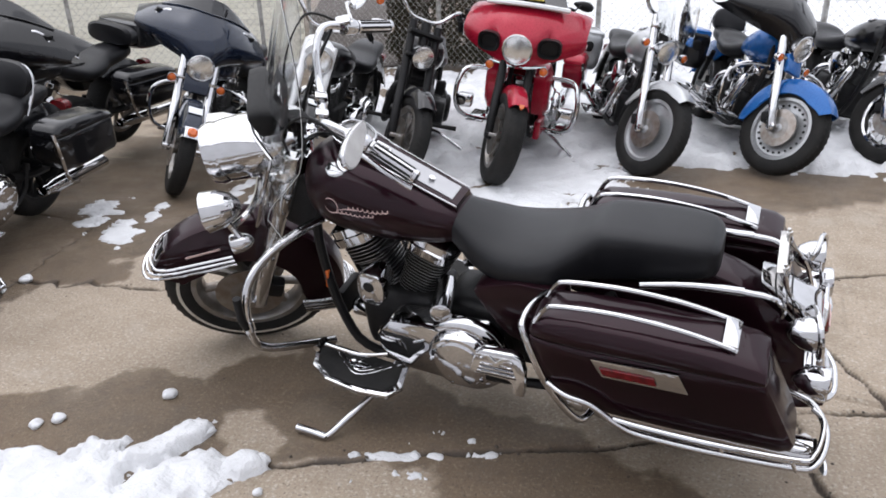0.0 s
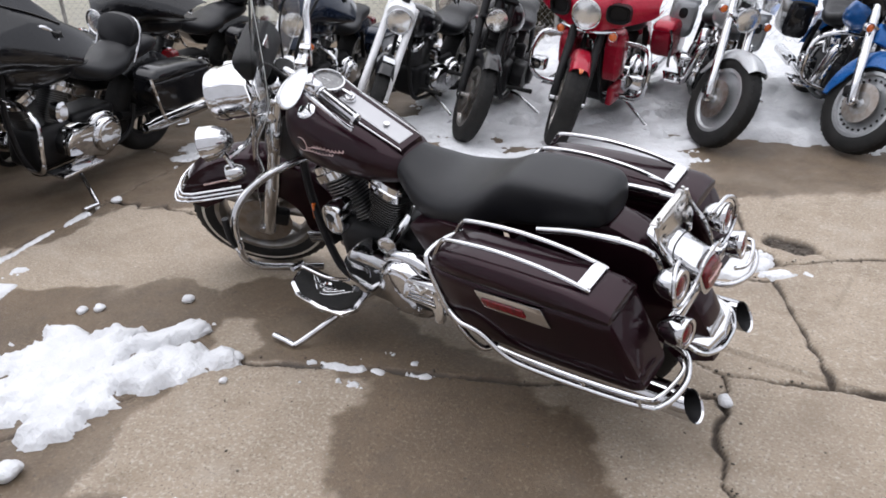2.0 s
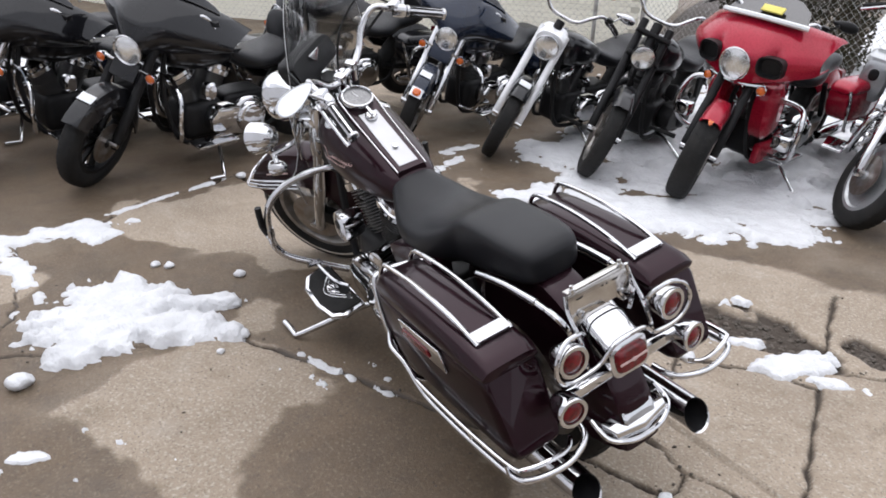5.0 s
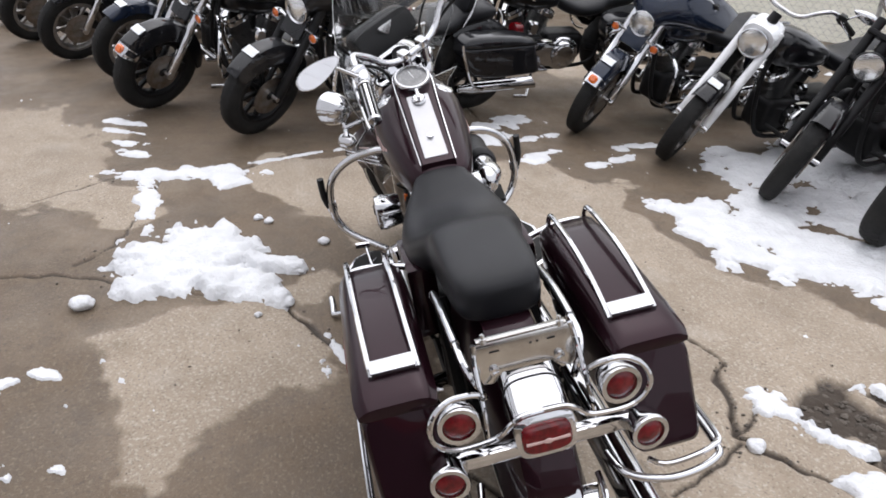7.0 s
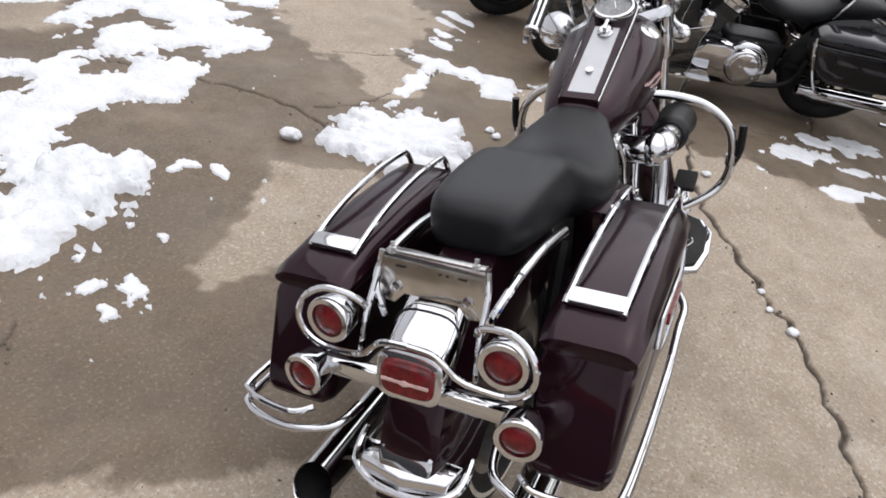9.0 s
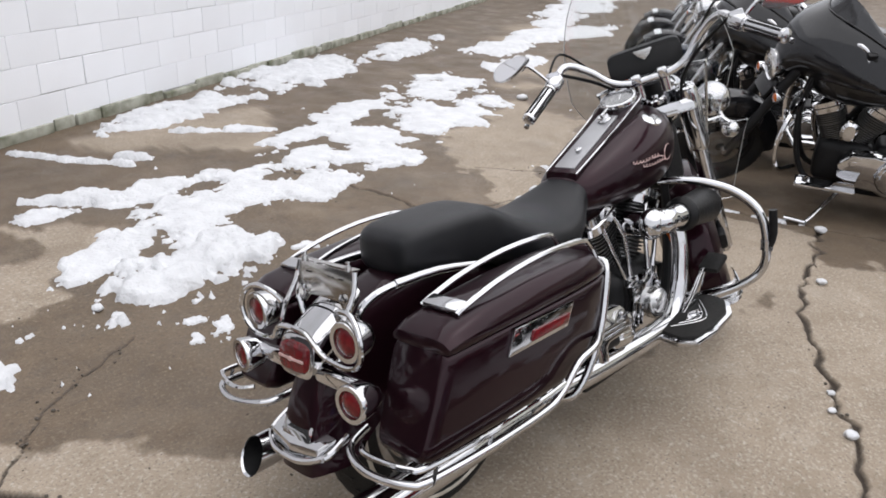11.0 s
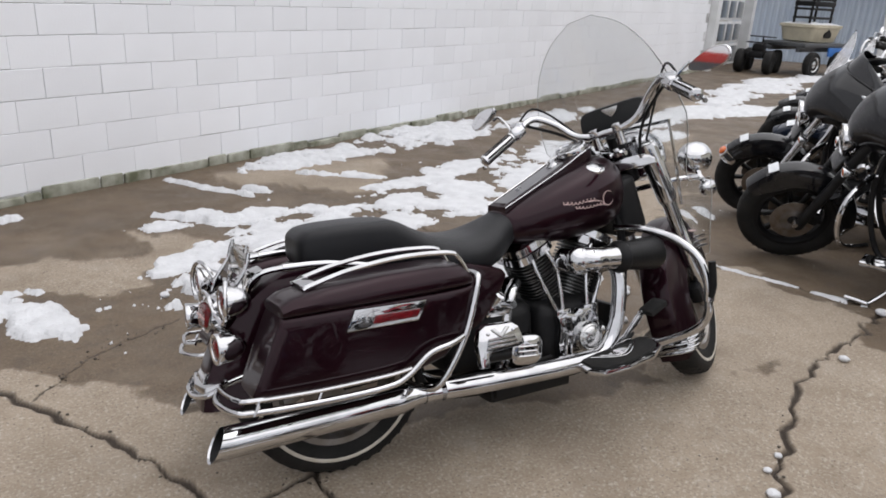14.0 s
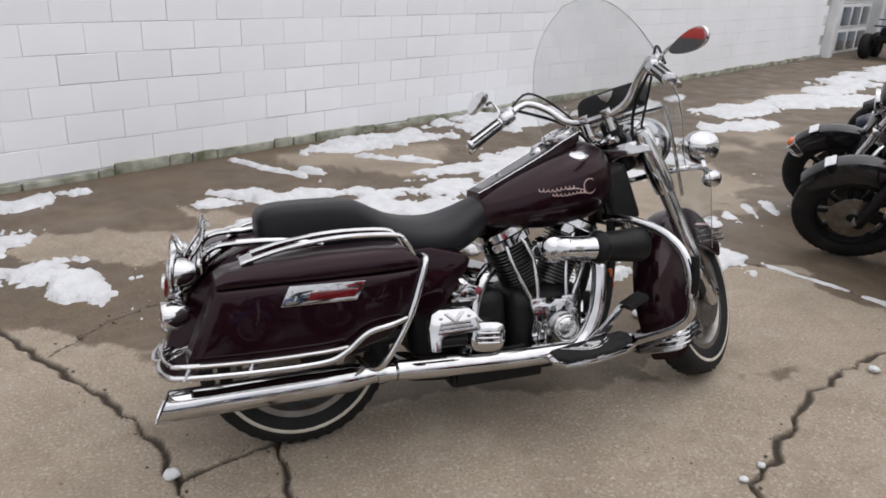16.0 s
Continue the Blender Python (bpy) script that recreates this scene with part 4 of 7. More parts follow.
def back_yard():
    """Cream wall, chain-link fence, dark gate and snowy yard behind the row."""
    low = float(lie(4.0, -6.5))
    m = pose(6.4, -6.85, low, 0, 0, 35)
    w = part("wall_south", box((6.0, -0.149, 2.2), (12.0, 0.3, 4.6), 0), CREAMJOINT)
    w.matrix_world = m
    tagged(w, "cream painted brick wall behind the fence", "wall", kind="structure")
    side = part("wall_east", box((0.137, -3.3, 2.2), (0.27, 5.96, 4.6), 0), CREAMJOINT)
    side.matrix_world = m
    tagged(side, "side of the cream painted brick building", "wall", kind="structure")
    bl, bh, gap = 0.215, 0.075, 0.005
    unit = box((0, 0, 0), (bl - gap, 0.024, bh - gap), 0.003, seg=1)
    me = bpy.data.meshes.new("brick")
    unit.to_mesh(me)
    unit.free()
    me.materials.append(CREAM)
    rng = random.Random(3)
    cells, corner = [], []
    for row in range(44):
        z = (row + 0.5) * bh
        for c in range(56):
            x = (c + 0.5 + (0.5 if row % 2 else 0)) * bl
            if x < 11.9:
                cells.append((x, -0.004 + rng.uniform(-0.002, 0.002), z))
            if c < 27:
                corner.append((0.006 + rng.uniform(-0.002, 0.002), -x, z))
    plain = []
    for p in cells:
        if 0.1 < p[0] < 2.9 and 0.5 < p[2] < 2.1:
            ob = new("brick", me)
            ob.parent = w
            ob.location = p
        else:
            plain.append((p, False))
    def bricks(items, name, parent):
        vs, fs = [], []
        hx, hy, hz = (bl - gap) / 2, 0.012, (bh - gap) / 2
        for (x, y, z), across in items:
            a, b = (hy, hx) if across else (hx, hy)
            k = len(vs)
            vs += [(x + i * a, y + j * b, z + l * hz) for i in (-1, 1) for j in (-1, 1) for l in (-1, 1)]
            fs += [tuple(k + q for q in f) for f in ((0, 1, 3, 2), (4, 6, 7, 5), (0, 4, 5, 1), (2, 3, 7, 6), (1, 5, 7, 3), (0, 2, 6, 4))]
        mesh = bpy.data.meshes.new(name)
        mesh.from_pydata(vs, [], fs)
        mesh.materials.append(CREAM)
        ob = new(name, mesh)
        ob.parent = parent
        ob["kind"] = "stuff"
    bricks(plain, "brick_courses", w)
    bricks([(p, True) for p in corner], "brick_courses", side)
    f = thing("chain_link_fence", pose(0, 0, low), "galvanised chain-link fence with round posts", "fence")
    for x in (-7.0, -4.6, -2.2, -0.1, 2.2, 4.2):
        part("post", lathe([(0, 0.03), (2.3, 0.03), (2.33, 0.034), (2.38, 0.0)], (x, -6.62, 0), (0, 0, 1), 12), GALV, f)
    part("top_rail", tube([(-7, -6.62, 2.25), (6.1, -6.66, 2.25)], 0.02, 8, 1), GALV, f)
    part("wire_mesh", chain_link(-7, 6.1, -6.62, -6.66, 2.25, 0.085, 0.0018), GALV, f)
    f2 = thing("chain_link_fence", pose(0, 0, low), "galvanised chain-link fence before the cream wall", "fence")
    ends = []
    for s in (-0.1, 0.55, 2.95, 5.35, 7.75, 10.1):
        q = m @ Vector((s, 0.28, -low))
        ends.append(q)
        part("post", lathe([(0, 0.028), (2.3, 0.028), (2.33, 0.032), (2.38, 0.0)], q, (0, 0, 1), 12), GALV, f2)
    part("top_rail", tube([ends[0] + Vector((0, 0, 2.25)), ends[-1] + Vector((0, 0, 2.25))], 0.02, 8, 1), GALV, f2)
    part("wire_mesh", chain_link(ends[0].x, ends[-1].x, ends[0].y, ends[-1].y, 2.25, 0.10, 0.0014), GALV, f2)
    hedge(3.28, 5.1, -7.05, 0.36, low)
    dr = part("pavement_drive", plate([(4.9, -6.72, 0.012), (5.4, -6.55, 0.012), (6.35, -6.95, 0.012), (9.9, -12.2, 0.012), (14.5, -20, 0.012), (10.6, -20, 0.012), (5.0, -7.5, 0.012)], (0, 0, 0.016)), mat("worn_brown_asphalt", (0.04, 0.031, 0.026), 0.9, 0, (0.055, 0.043, 0.036), scale=2, fine=70, bump=0.5))
    dr.location.z = low
    tagged(dr, "worn dark brown asphalt drive behind the gate", "pavement", kind="structure")
    b = thing("snow_bank", pose(0, 0, low), "broad deep snow covering the yard behind the fence", "snow", kind="stuff")
    rng2 = np.random.RandomState(4)
    xs, ys = np.linspace(-30, 3.6, 130), np.linspace(-21.2, -5.9, 84)
    X, Y = np.meshgrid(xs, ys, indexing="ij")
    X = X + np.clip(-7.2 - Y, 0, 20) * 0.44 * (X + 30) / 33.6
    Z = 0.05 + 0.22 * np.clip((-5.9 - Y) / 1.5, 0, 1) + 0.04 * fbm(X * 0.8, Y * 0.8, 31, 4)
    Z[:, -1] = -0.03
    n, m = X.shape
    idx = np.arange(n * m).reshape(n, m)
    q = np.stack([idx[:-1, :-1], idx[1:, :-1], idx[1:, 1:], idx[:-1, 1:]], -1).reshape(-1, 4)
    me = bpy.data.meshes.new("snow_cover")
    me.from_pydata(np.stack([X, Y, Z], -1).reshape(-1, 3).tolist(), [], q.tolist())
    me.polygons.foreach_set("use_smooth", np.ones(len(me.polygons), bool))
    me.materials.append(SNOW)
    sc = new("snow_cover", me)
    sc.parent = b


def closing_wall():
    # Added, unseen wall; its height and grey are set for the mirror reflections.
    w = part("added_wall_west", box((-13.0, -3.0, 1.15), (0.3, 26.0, 2.3), 0.01), mat("plain_grey_brick", (0.42, 0.41, 0.39), 0.8, 0, (0.33, 0.32, 0.31), scale=2, bump=0.4))
    tagged(w, "added plain grey brick wall, unseen, closing the far side", "wall", kind="structure")


closing_wall()
block_wall()
far_yard()
back_yard()
far_street()


# ---- motorcycles ----
# Own frame of each: x ahead, y to its left, z up along the wheels; tail lamp near x 0, rear axle 0.375, front axle 1.985.
REAR, FRONT, RADIUS = (0.375, 0, 0.32), (1.985, 0, 0.32), 0.32
HEAD = Vector((1.60, 0, 1.0))
RAKE = Vector((-math.sin(radians(27)), 0, math.cos(radians(27))))


def steering(deg):
    return Matrix.Translation(HEAD) @ Matrix.Rotation(radians(deg), 4, RAKE) @ Matrix.Translation(-HEAD)


def bike_pose(x, y, yaw, lean, size=1.0):
    """Stands so that its front tyre meets the ground at (x, y), leaning on its side stand."""
    turn = Matrix.Rotation(radians(yaw), 4, "Z") @ Matrix.Rotation(radians(-lean), 4, "X")
    foot = Matrix.Rotation(radians(yaw), 4, "Z") @ Vector((FRONT[0] * size, 0, 0))
    return Matrix.Translation((x - foot.x, y - foot.y, float(lie(x, y)) + 0.004)) @ turn @ Matrix.Scale(size, 4)


def wheel(bike, name, c, R, w, style, S=None, white=False, rim_mat=None, discs=(1, -1)):
    S = S or Matrix.Identity(4)
    rim_mat = rim_mat or ALLOY
    rin = R * 0.66
    ax = (0, 1, 0)
    prof = [(-0.34, rin), (-0.46, rin + 0.02), (-0.5, rin + (R - rin) * 0.45), (-0.47, R - 0.035), (-0.4, R - 0.016), (-0.24, R - 0.004), (0, R), (0.24, R - 0.004), (0.4, R - 0.016), (0.47, R - 0.035), (0.5, rin + (R - rin) * 0.45), (0.46, rin + 0.02), (0.34, rin)]
    tyre = part("%s" % name, turned(lathe([(a * w, r) for a, r in prof], c, ax, 48, False), S), RUBBER, bike, "black rubber tyre")
    # Tread blocks, standing slightly proud.
    tread = bmesh.new()
    for i in range(44):
        a = 2 * math.pi * i / 44
        for s in (-1, 1):
            m = Matrix.Translation(c) @ Matrix.Rotation(-a, 4, "Y") @ Matrix.Translation((R - 0.009, s * w * 0.19, 0)) @ Matrix.Rotation(s * 0.5, 4, "X") @ Matrix.Rotation(s * 0.16, 4, "Z")
            b = bmesh.new()
            bmesh.ops.create_cube(b, size=1.0)
            bmesh.ops.transform(b, matrix=m @ Matrix.Diagonal((0.0105, w * 0.25, 0.026, 1)), verts=b.verts)
            tread = join(tread, b)
    part("tread", turned(tread, S), RUBBER, tyre)
    if white:
        for s in (-1, 1):
            part("whitewall", turned(lathe([(s * w * 0.503, rin + (R - rin) * 0.44), (s * w * 0.512, rin + (R - rin) * 0.46), (s * w * 0.511, rin + (R - rin) * 0.53), (s * w * 0.50, rin + (R - rin) * 0.55)], c, ax, 48, False), S), WHITEWALL, tyre)
    rp = [(-0.36, rin + 0.012), (-0.40, rin + 0.008), (-0.40, rin - 0.012), (-0.2, rin - 0.03), (0.2, rin - 0.03), (0.40, rin - 0.012), (0.40, rin + 0.008), (0.36, rin + 0.012)]
    part("rim", turned(lathe([(a * w, r) for a, r in rp], c, ax, 48, False), S), rim_mat, tyre)
    part("hub", turned(lathe([(-0.075, 0.02), (-0.07, 0.045), (-0.03, 0.035), (0.03, 0.035), (0.07, 0.045), (0.075, 0.02)], c, ax, 20), S), rim_mat, tyre)
    if style == "cast":
        for i in range(9):
            a = 2 * math.pi * i / 9
            d = Vector((math.cos(a), 0, math.sin(a)))
            o = Vector(c)
            rings = []
            for r, h, t in ((0.03, 0.022, 0.022), (0.10, 0.013, 0.016), (rin - 0.02, 0.017, 0.018)):
                rings.append(sering(o + d * r, h, t, Vector((-d.z, 0, d.x)), Vector((0, 1, 0)), 10, 3))
            part("spoke", turned(quads(rings), S), rim_mat, tyre)
    elif style == "wire":
        for i in range(40):
            a = 2 * math.pi * i / 40
            o, s = Vector(c), (1 if i % 2 else -1)
            p = o + Vector((math.cos(a + s * 0.9) * 0.035, s * 0.05, math.sin(a + s * 0.9) * 0.035))
            part("spoke", turned(tube([p, o + Vector((math.cos(a) * (rin - 0.015), 0, math.sin(a) * (rin - 0.015)))], 0.0024, 5, 1), S), CHROME, tyre)
    else:
        part("wheel_disc", turned(lathe([(-0.028, 0.04), (-0.03, 0.10), (-0.022, 0.15), (-0.03, rin - 0.02), (0.03, rin - 0.02), (0.022, 0.15), (0.03, 0.10), (0.028, 0.04)], c, ax, 40), S), rim_mat, tyre)
        if style == "holes":
            for i in range(24):
                a = 2 * math.pi * i / 24
                o = Vector(c) + Vector((math.cos(a), 0, math.sin(a))) * (rin - 0.045)
                part("hole_cap", turned(lathe([(-0.031, 0.0), (-0.031, 0.009), (0.031, 0.009), (0.031, 0.0)], o, ax, 10), S), MATTEBLACK, tyre)
    for s in discs:
        part("brake_disc", turned(lathe([(s * 0.068, 0.075), (s * 0.068, 0.13), (s * 0.074, 0.13), (s * 0.074, 0.075)], c, ax, 36, False), S), DISC, tyre)
        part("disc_carrier", turned(lathe([(s * 0.066, 0.03), (s * 0.066, 0.09), (s * 0.073, 0.09), (s * 0.073, 0.03)], c, ax, 10), S), ALLOY, tyre)
    return tyre


def fender(c, R, a0, a1, hw, drop, n=22, flare=0.0, thick=0.006, ends=0.55):
    """A mudguard from angle a0 to a1 (degrees up from ahead) about the axle c."""
    o = Vector(c)
    rings = []
    for i in range(n + 1):
        u = i / n
        a = radians(a0 + (a1 - a0) * u)
        taper = min(1.0, ends + 3.0 * min(u, 1 - u))
        d = Vector((math.cos(a), 0, math.sin(a)))
        r = R + flare * max(0, u - 0.6) ** 2 * 6
        outer, inner = [], []
        for k in range(13):
            s = -1 + k / 6
            v = hw * math.copysign(min(1, abs(s) ** 0.75 * 1.02), s)
            dr = drop * taper * max(0, abs(s) - 0.45) ** 1.6 / 0.55 ** 1.6 + 0.012 * s * s
            outer.append(o + d * (r - dr) + Vector((0, v, 0)))
            inner.append(o + d * (r - dr - thick) + Vector((0, v * (1 - thick / hw), 0)))
        rings.append(outer + inner[::-1])
    return quads(rings)


def body_loft(rows, n=24):
    """Rows of (x, low, high, half width, squareness): a rounded body along x."""
    p = np.array(rows, float)
    t = np.linspace(0, len(rows) - 1, (len(rows) - 1) * 4 + 1)
    rings = []
    for u in t:
        i = min(int(u), len(rows) - 2)
        a, b, c, d = p[max(i - 1, 0)], p[i], p[i + 1], p[min(i + 2, len(rows) - 1)]
        f = u - i
        x, lo, hi, hw, e = 0.5 * (2 * b + (c - a) * f + (2 * a - 5 * b + 4 * c - d) * f * f + (3 * b - a - 3 * c + d) * f ** 3)
        rings.append(sering((x, 0, (lo + hi) / 2), max(hw, 0.004), max((hi - lo) / 2, 0.004), (0, 1, 0), (0, 0, 1), n, max(e, 2)))
    return quads(rings)


def engine(bike, fin_mat, cover_mat):
    """An air-cooled V-twin with its gearbox."""
    case = part("crankcase", join(box((1.27, 0, 0.33), (0.30, 0.24, 0.26), 0.06, seg=3), box((0.93, 0, 0.36), (0.36, 0.22, 0.22), 0.05, seg=3), box((1.1, 0, 0.21), (0.5, 0.16, 0.06), 0.02)), MATTEBLACK, bike)
    o = Vector((1.278, 0, 0.325))
    for s, nm in ((-1, "rear"), (1, "front")):
        d = Vector((math.sin(radians(24)) * s, 0, math.cos(radians(24))))
        u = Vector((d.z, 0, -d.x))
        rings = []
        for k in range(15):
            h = 0.13 + k * 0.0130
            big, small = (0.078, 0.086) if k > 8 else (0.070, 0.074), (0.060, 0.062)
            for hh, (a, b) in ((h, small), (h + 0.0052, small), (h + 0.0056, big), (h + 0.0096, big), (h + 0.01, small)):
                rings.append(sering(o + d * hh, a, b, u, Vector((0, 1, 0)), 20, 3.2))
        cyl = part("cylinder", quads(rings), fin_mat, bike)
        bands = []
        for k in range(15):
            h = 0.13 + k * 0.0130
            a, b = (0.0785, 0.0865) if k > 8 else (0.0705, 0.0745)
            bands.append(quads([sering(o + d * hh, a, b, u, Vector((0, 1, 0)), 20, 3.2) for hh in (h + 0.0066, h + 0.0088)], caps=False))
        part("fin_edges", join(*bands), FINEDGE, cyl)
        cap = part("rocker_cover", join(quads([sering(o + d * h, a, b, u, Vector((0, 1, 0)), 24, 3.6) for h, a, b in ((0.322, 0.084, 0.09), (0.326, 0.090, 0.098), (0.356, 0.092, 0.10), (0.360, 0.086, 0.094), (0.386, 0.084, 0.092), (0.396, 0.066, 0.07))]),
                   *[lathe([(0, 0.007), (0.008, 0.007), (0.009, 0.004)], o + d * 0.376 + u * (a * 0.07) + Vector((0, b * 0.076, 0)), d, 8) for a in (-1, 1) for b in (-1, 1)]), cover_mat, bike)
        for q in (-0.028, 0.028):
            base = Vector((1.278 + s * 0.068 + q * 0.42, -0.125, 0.415))
            part("pushrod_tube", tube([base, o + d * 0.25 + u * q * 1.4 + Vector((0, -0.108, 0)), o + d * 0.35 + u * q + Vector((0, -0.085, 0))], [0.0088, 0.0078, 0.0088], 10, 2), CHROME, bike)
        part("lifter_block", box((1.278 + s * 0.062, -0.112, 0.405), (0.065, 0.06, 0.05), 0.010), cover_mat, bike)
    cam = part("cam_cover", join(plate([(1.275 + x, -0.130, 0.33 + z) for x, z in ((-0.088, -0.082), (-0.095, -0.02), (-0.085, 0.03), (-0.095, 0.075), (-0.055, 0.088), (-0.02, 0.078), (0.0, 0.095), (0.055, 0.09), (0.08, 0.07), (0.095, 0.02), (0.092, -0.05), (0.06, -0.09), (-0.03, -0.092))], (0, 0.05, 0), 0.010),
                               *[tube([(1.205 + k * 0.024, -0.158, 0.262), (1.212 + k * 0.024, -0.158, 0.345 - k * 0.012)], 0.006, 8, 1) for k in range(2)], *[lathe([(0, 0.008), (0.006, 0.007), (0.007, 0)], (1.275 + x, -0.154, 0.33 + z), (0, -1, 0), 10) for x, z in ((-0.075, 0.06), (0.045, 0.076), (0.078, 0.045), (-0.074, -0.068))]), cover_mat, bike)
    part("timer_cover", join(lathe([(0, 0.056), (0.022, 0.055), (0.030, 0.051), (0.033, 0.046), (0.031, 0.042), (0.036, 0.038), (0.040, 0.030), (0.041, 0)], (1.307, -0.153, 0.318), (0, -1, 0), 32), *[lathe([(0, 0.005), (0.004, 0.004)], (1.307 + 0.036 * math.cos(a), -0.189, 0.318 + 0.036 * math.sin(a)), (0, -1, 0), 8) for a in np.linspace(0, 6.28, 6)[:-1]]), STEEL if cover_mat is CHROME else cover_mat, cam)
    part("oil_line", tube([(1.16, -0.13, 0.26), (1.02, -0.15, 0.27), (0.9, -0.14, 0.34)], 0.008, 6, 4), MATTEBLACK, bike)
    # Primary drive on the left, gearbox end cover on the right.
    pr = [(1.29, 0.30), (1.30, 0.38), (1.24, 0.45), (1.12, 0.455), (1.02, 0.44), (0.93, 0.45), (0.86, 0.42), (0.845, 0.34), (0.86, 0.27), (0.93, 0.235), (1.05, 0.24), (1.20, 0.25)]
    prim = part("primary_cover", join(plate([(x, 0.17, z - 0.005) for x, z in pr], (0, 0.11, 0), 0.022)), cover_mat, bike, "chrome primary cover")
    part("clutch_bulge", lathe([(0, 0.146), (0.02, 0.145), (0.034, 0.135), (0.04, 0.118), (0.041, 0.0)], (0.985, 0.178, 0.343), (0, 1, 0), 40), cover_mat, prim)
    part("derby_cover", join(lathe([(0, 0.112), (0.022, 0.110), (0.036, 0.098), (0.038, 0.086), (0.044, 0.08), (0.048, 0.04), (0.049, 0)], (0.99, 0.215, 0.35), (0, 1, 0), 36), *[lathe([(0, 0.006), (0.006, 0.005)], (0.99 + 0.092 * math.cos(a), 0.252, 0.35 + 0.092 * math.sin(a)), (0, 1, 0), 8) for a in np.linspace(0, 6.28, 6)[:-1]]), cover_mat, prim)
    rows = ((-0.14, 0.055, 0.05), (-0.235, 0.064, 0.054), (-0.252, 0.060, 0.050), (-0.262, 0.046, 0.036), (-0.264, 0.02, 0.015))
    end = part("end_cover", quads([sering((0.972, y, 0.350), a, b, Vector((1, 0, -0.12)), Vector((0.12, 0, 1)), 28, 3.4) for y, a, b in rows]), cover_mat, bike, "chrome gearbox end cover")
    for k in range(3):
        part("end_rib", tube([(0.925, -0.248, 0.372 - k * 0.017), (0.935, -0.262, 0.371 - k * 0.017), (1.005, -0.262, 0.364 - k * 0.017), (1.02, -0.246, 0.362 - k * 0.017)], 0.0035, 6, 3), cover_mat, end)
    return case


def frame_tubes(bike):
    for s in (1, -1):
        part("frame_rail", tube([(1.52, s * 0.05, 0.83), (1.56, s * 0.07, 0.6), (1.50, s * 0.10, 0.30), (1.36, s * 0.12, 0.19), (0.9, s * 0.12, 0.19), (0.66, s * 0.12, 0.24), (0.60, s * 0.12, 0.42)], 0.017, 8, 4), MATTEBLACK, bike)
        part("swingarm", tube([(0.72, s * 0.10, 0.36), (0.55, s * 0.10, 0.33), (0.375, s * 0.095, 0.32)], [0.03, 0.026, 0.028], 8, 3), MATTEBLACK, bike)
        part("shock", join(tube([(0.42, s * 0.12, 0.36), (0.55, s * 0.12, 0.62)], 0.02, 8, 1)), MATTEBLACK, bike)
    part("backbone", tube([(1.56, 0, 0.88), (1.2, 0, 0.80), (0.85, 0, 0.66), (0.66, 0, 0.58)], 0.028, 8, 4), MATTEBLACK, bike)
    part("neck", lathe([(0, 0.035), (0.2, 0.035)], HEAD - RAKE * 0.16, RAKE, 14), MATTEBLACK, bike)


def fork(bike, S, v, leg_mat, top=0.0, low=0.03):
    for s in (1, -1):
        foot = Vector((1.955, s * v, 0.30))
        part("fork_leg", turned(lathe([(-0.02, 0.02), (0, 0.032), (0.30, 0.031), (0.305, 0.029), (0.42, 0.029), (0.74 + top, 0.028), (0.745 + top, 0.02)], foot, RAKE, 16), S), leg_mat, bike)
        part("caliper", turned(box((1.89, s * (v - 0.012), 0.36), (0.10, 0.05, 0.075), 0.015, (0, -27, 0)), S), MATTEBLACK, bike)
    part("axle", turned(lathe([(-v - 0.03, 0.0), (-v - 0.028, 0.016), (v + 0.028, 0.016), (v + 0.03, 0.0)], (1.975, 0, 0.32), (0, 1, 0), 14), S), CHROME, bike)


def round_lamp(bike, name, c, d, r, deep, lens, S=None, shell=None, parent=None, open_=0.92):
    """A bullet lamp: shell, rim and glass; looks along d."""
    S = S or Matrix.Identity(4)
    sh = part(name, turned(lathe([(-deep, 0.0), (-deep * 0.96, r * 0.28), (-deep * 0.75, r * 0.66), (-deep * 0.4, r * 0.93), (-0.004, r), (0.008, r * 1.03), (0.012, r * 0.98), (0.011, r * (open_ + 0.02)), (0.004, r * (open_ - 0.02))], c, d, 28, False), S), shell or CHROME, parent or bike)
    part("lens", turned(lathe([(0.004, r * open_), (0.010, r * open_ * 0.76), (0.013, r * open_ * 0.38), (0.014, 0)], c, d, 28, False), S), lens, sh)
    return sh


def shell(rows, thick):
    """An open sheet of points, given a thickness."""
    bm = bmesh.new()
    vs = [[bm.verts.new(p) for p in r] for r in rows]
    for i in range(len(vs) - 1):
        for j in range(len(vs[0]) - 1):
            bm.faces.new((vs[i][j], vs[i][j + 1], vs[i + 1][j + 1], vs[i + 1][j]))
    bmesh.ops.recalc_face_normals(bm, faces=bm.faces)
    bmesh.ops.solidify(bm, geom=list(bm.faces), thickness=thick)
    bmesh.ops.recalc_face_normals(bm, faces=bm.faces)
    return bm


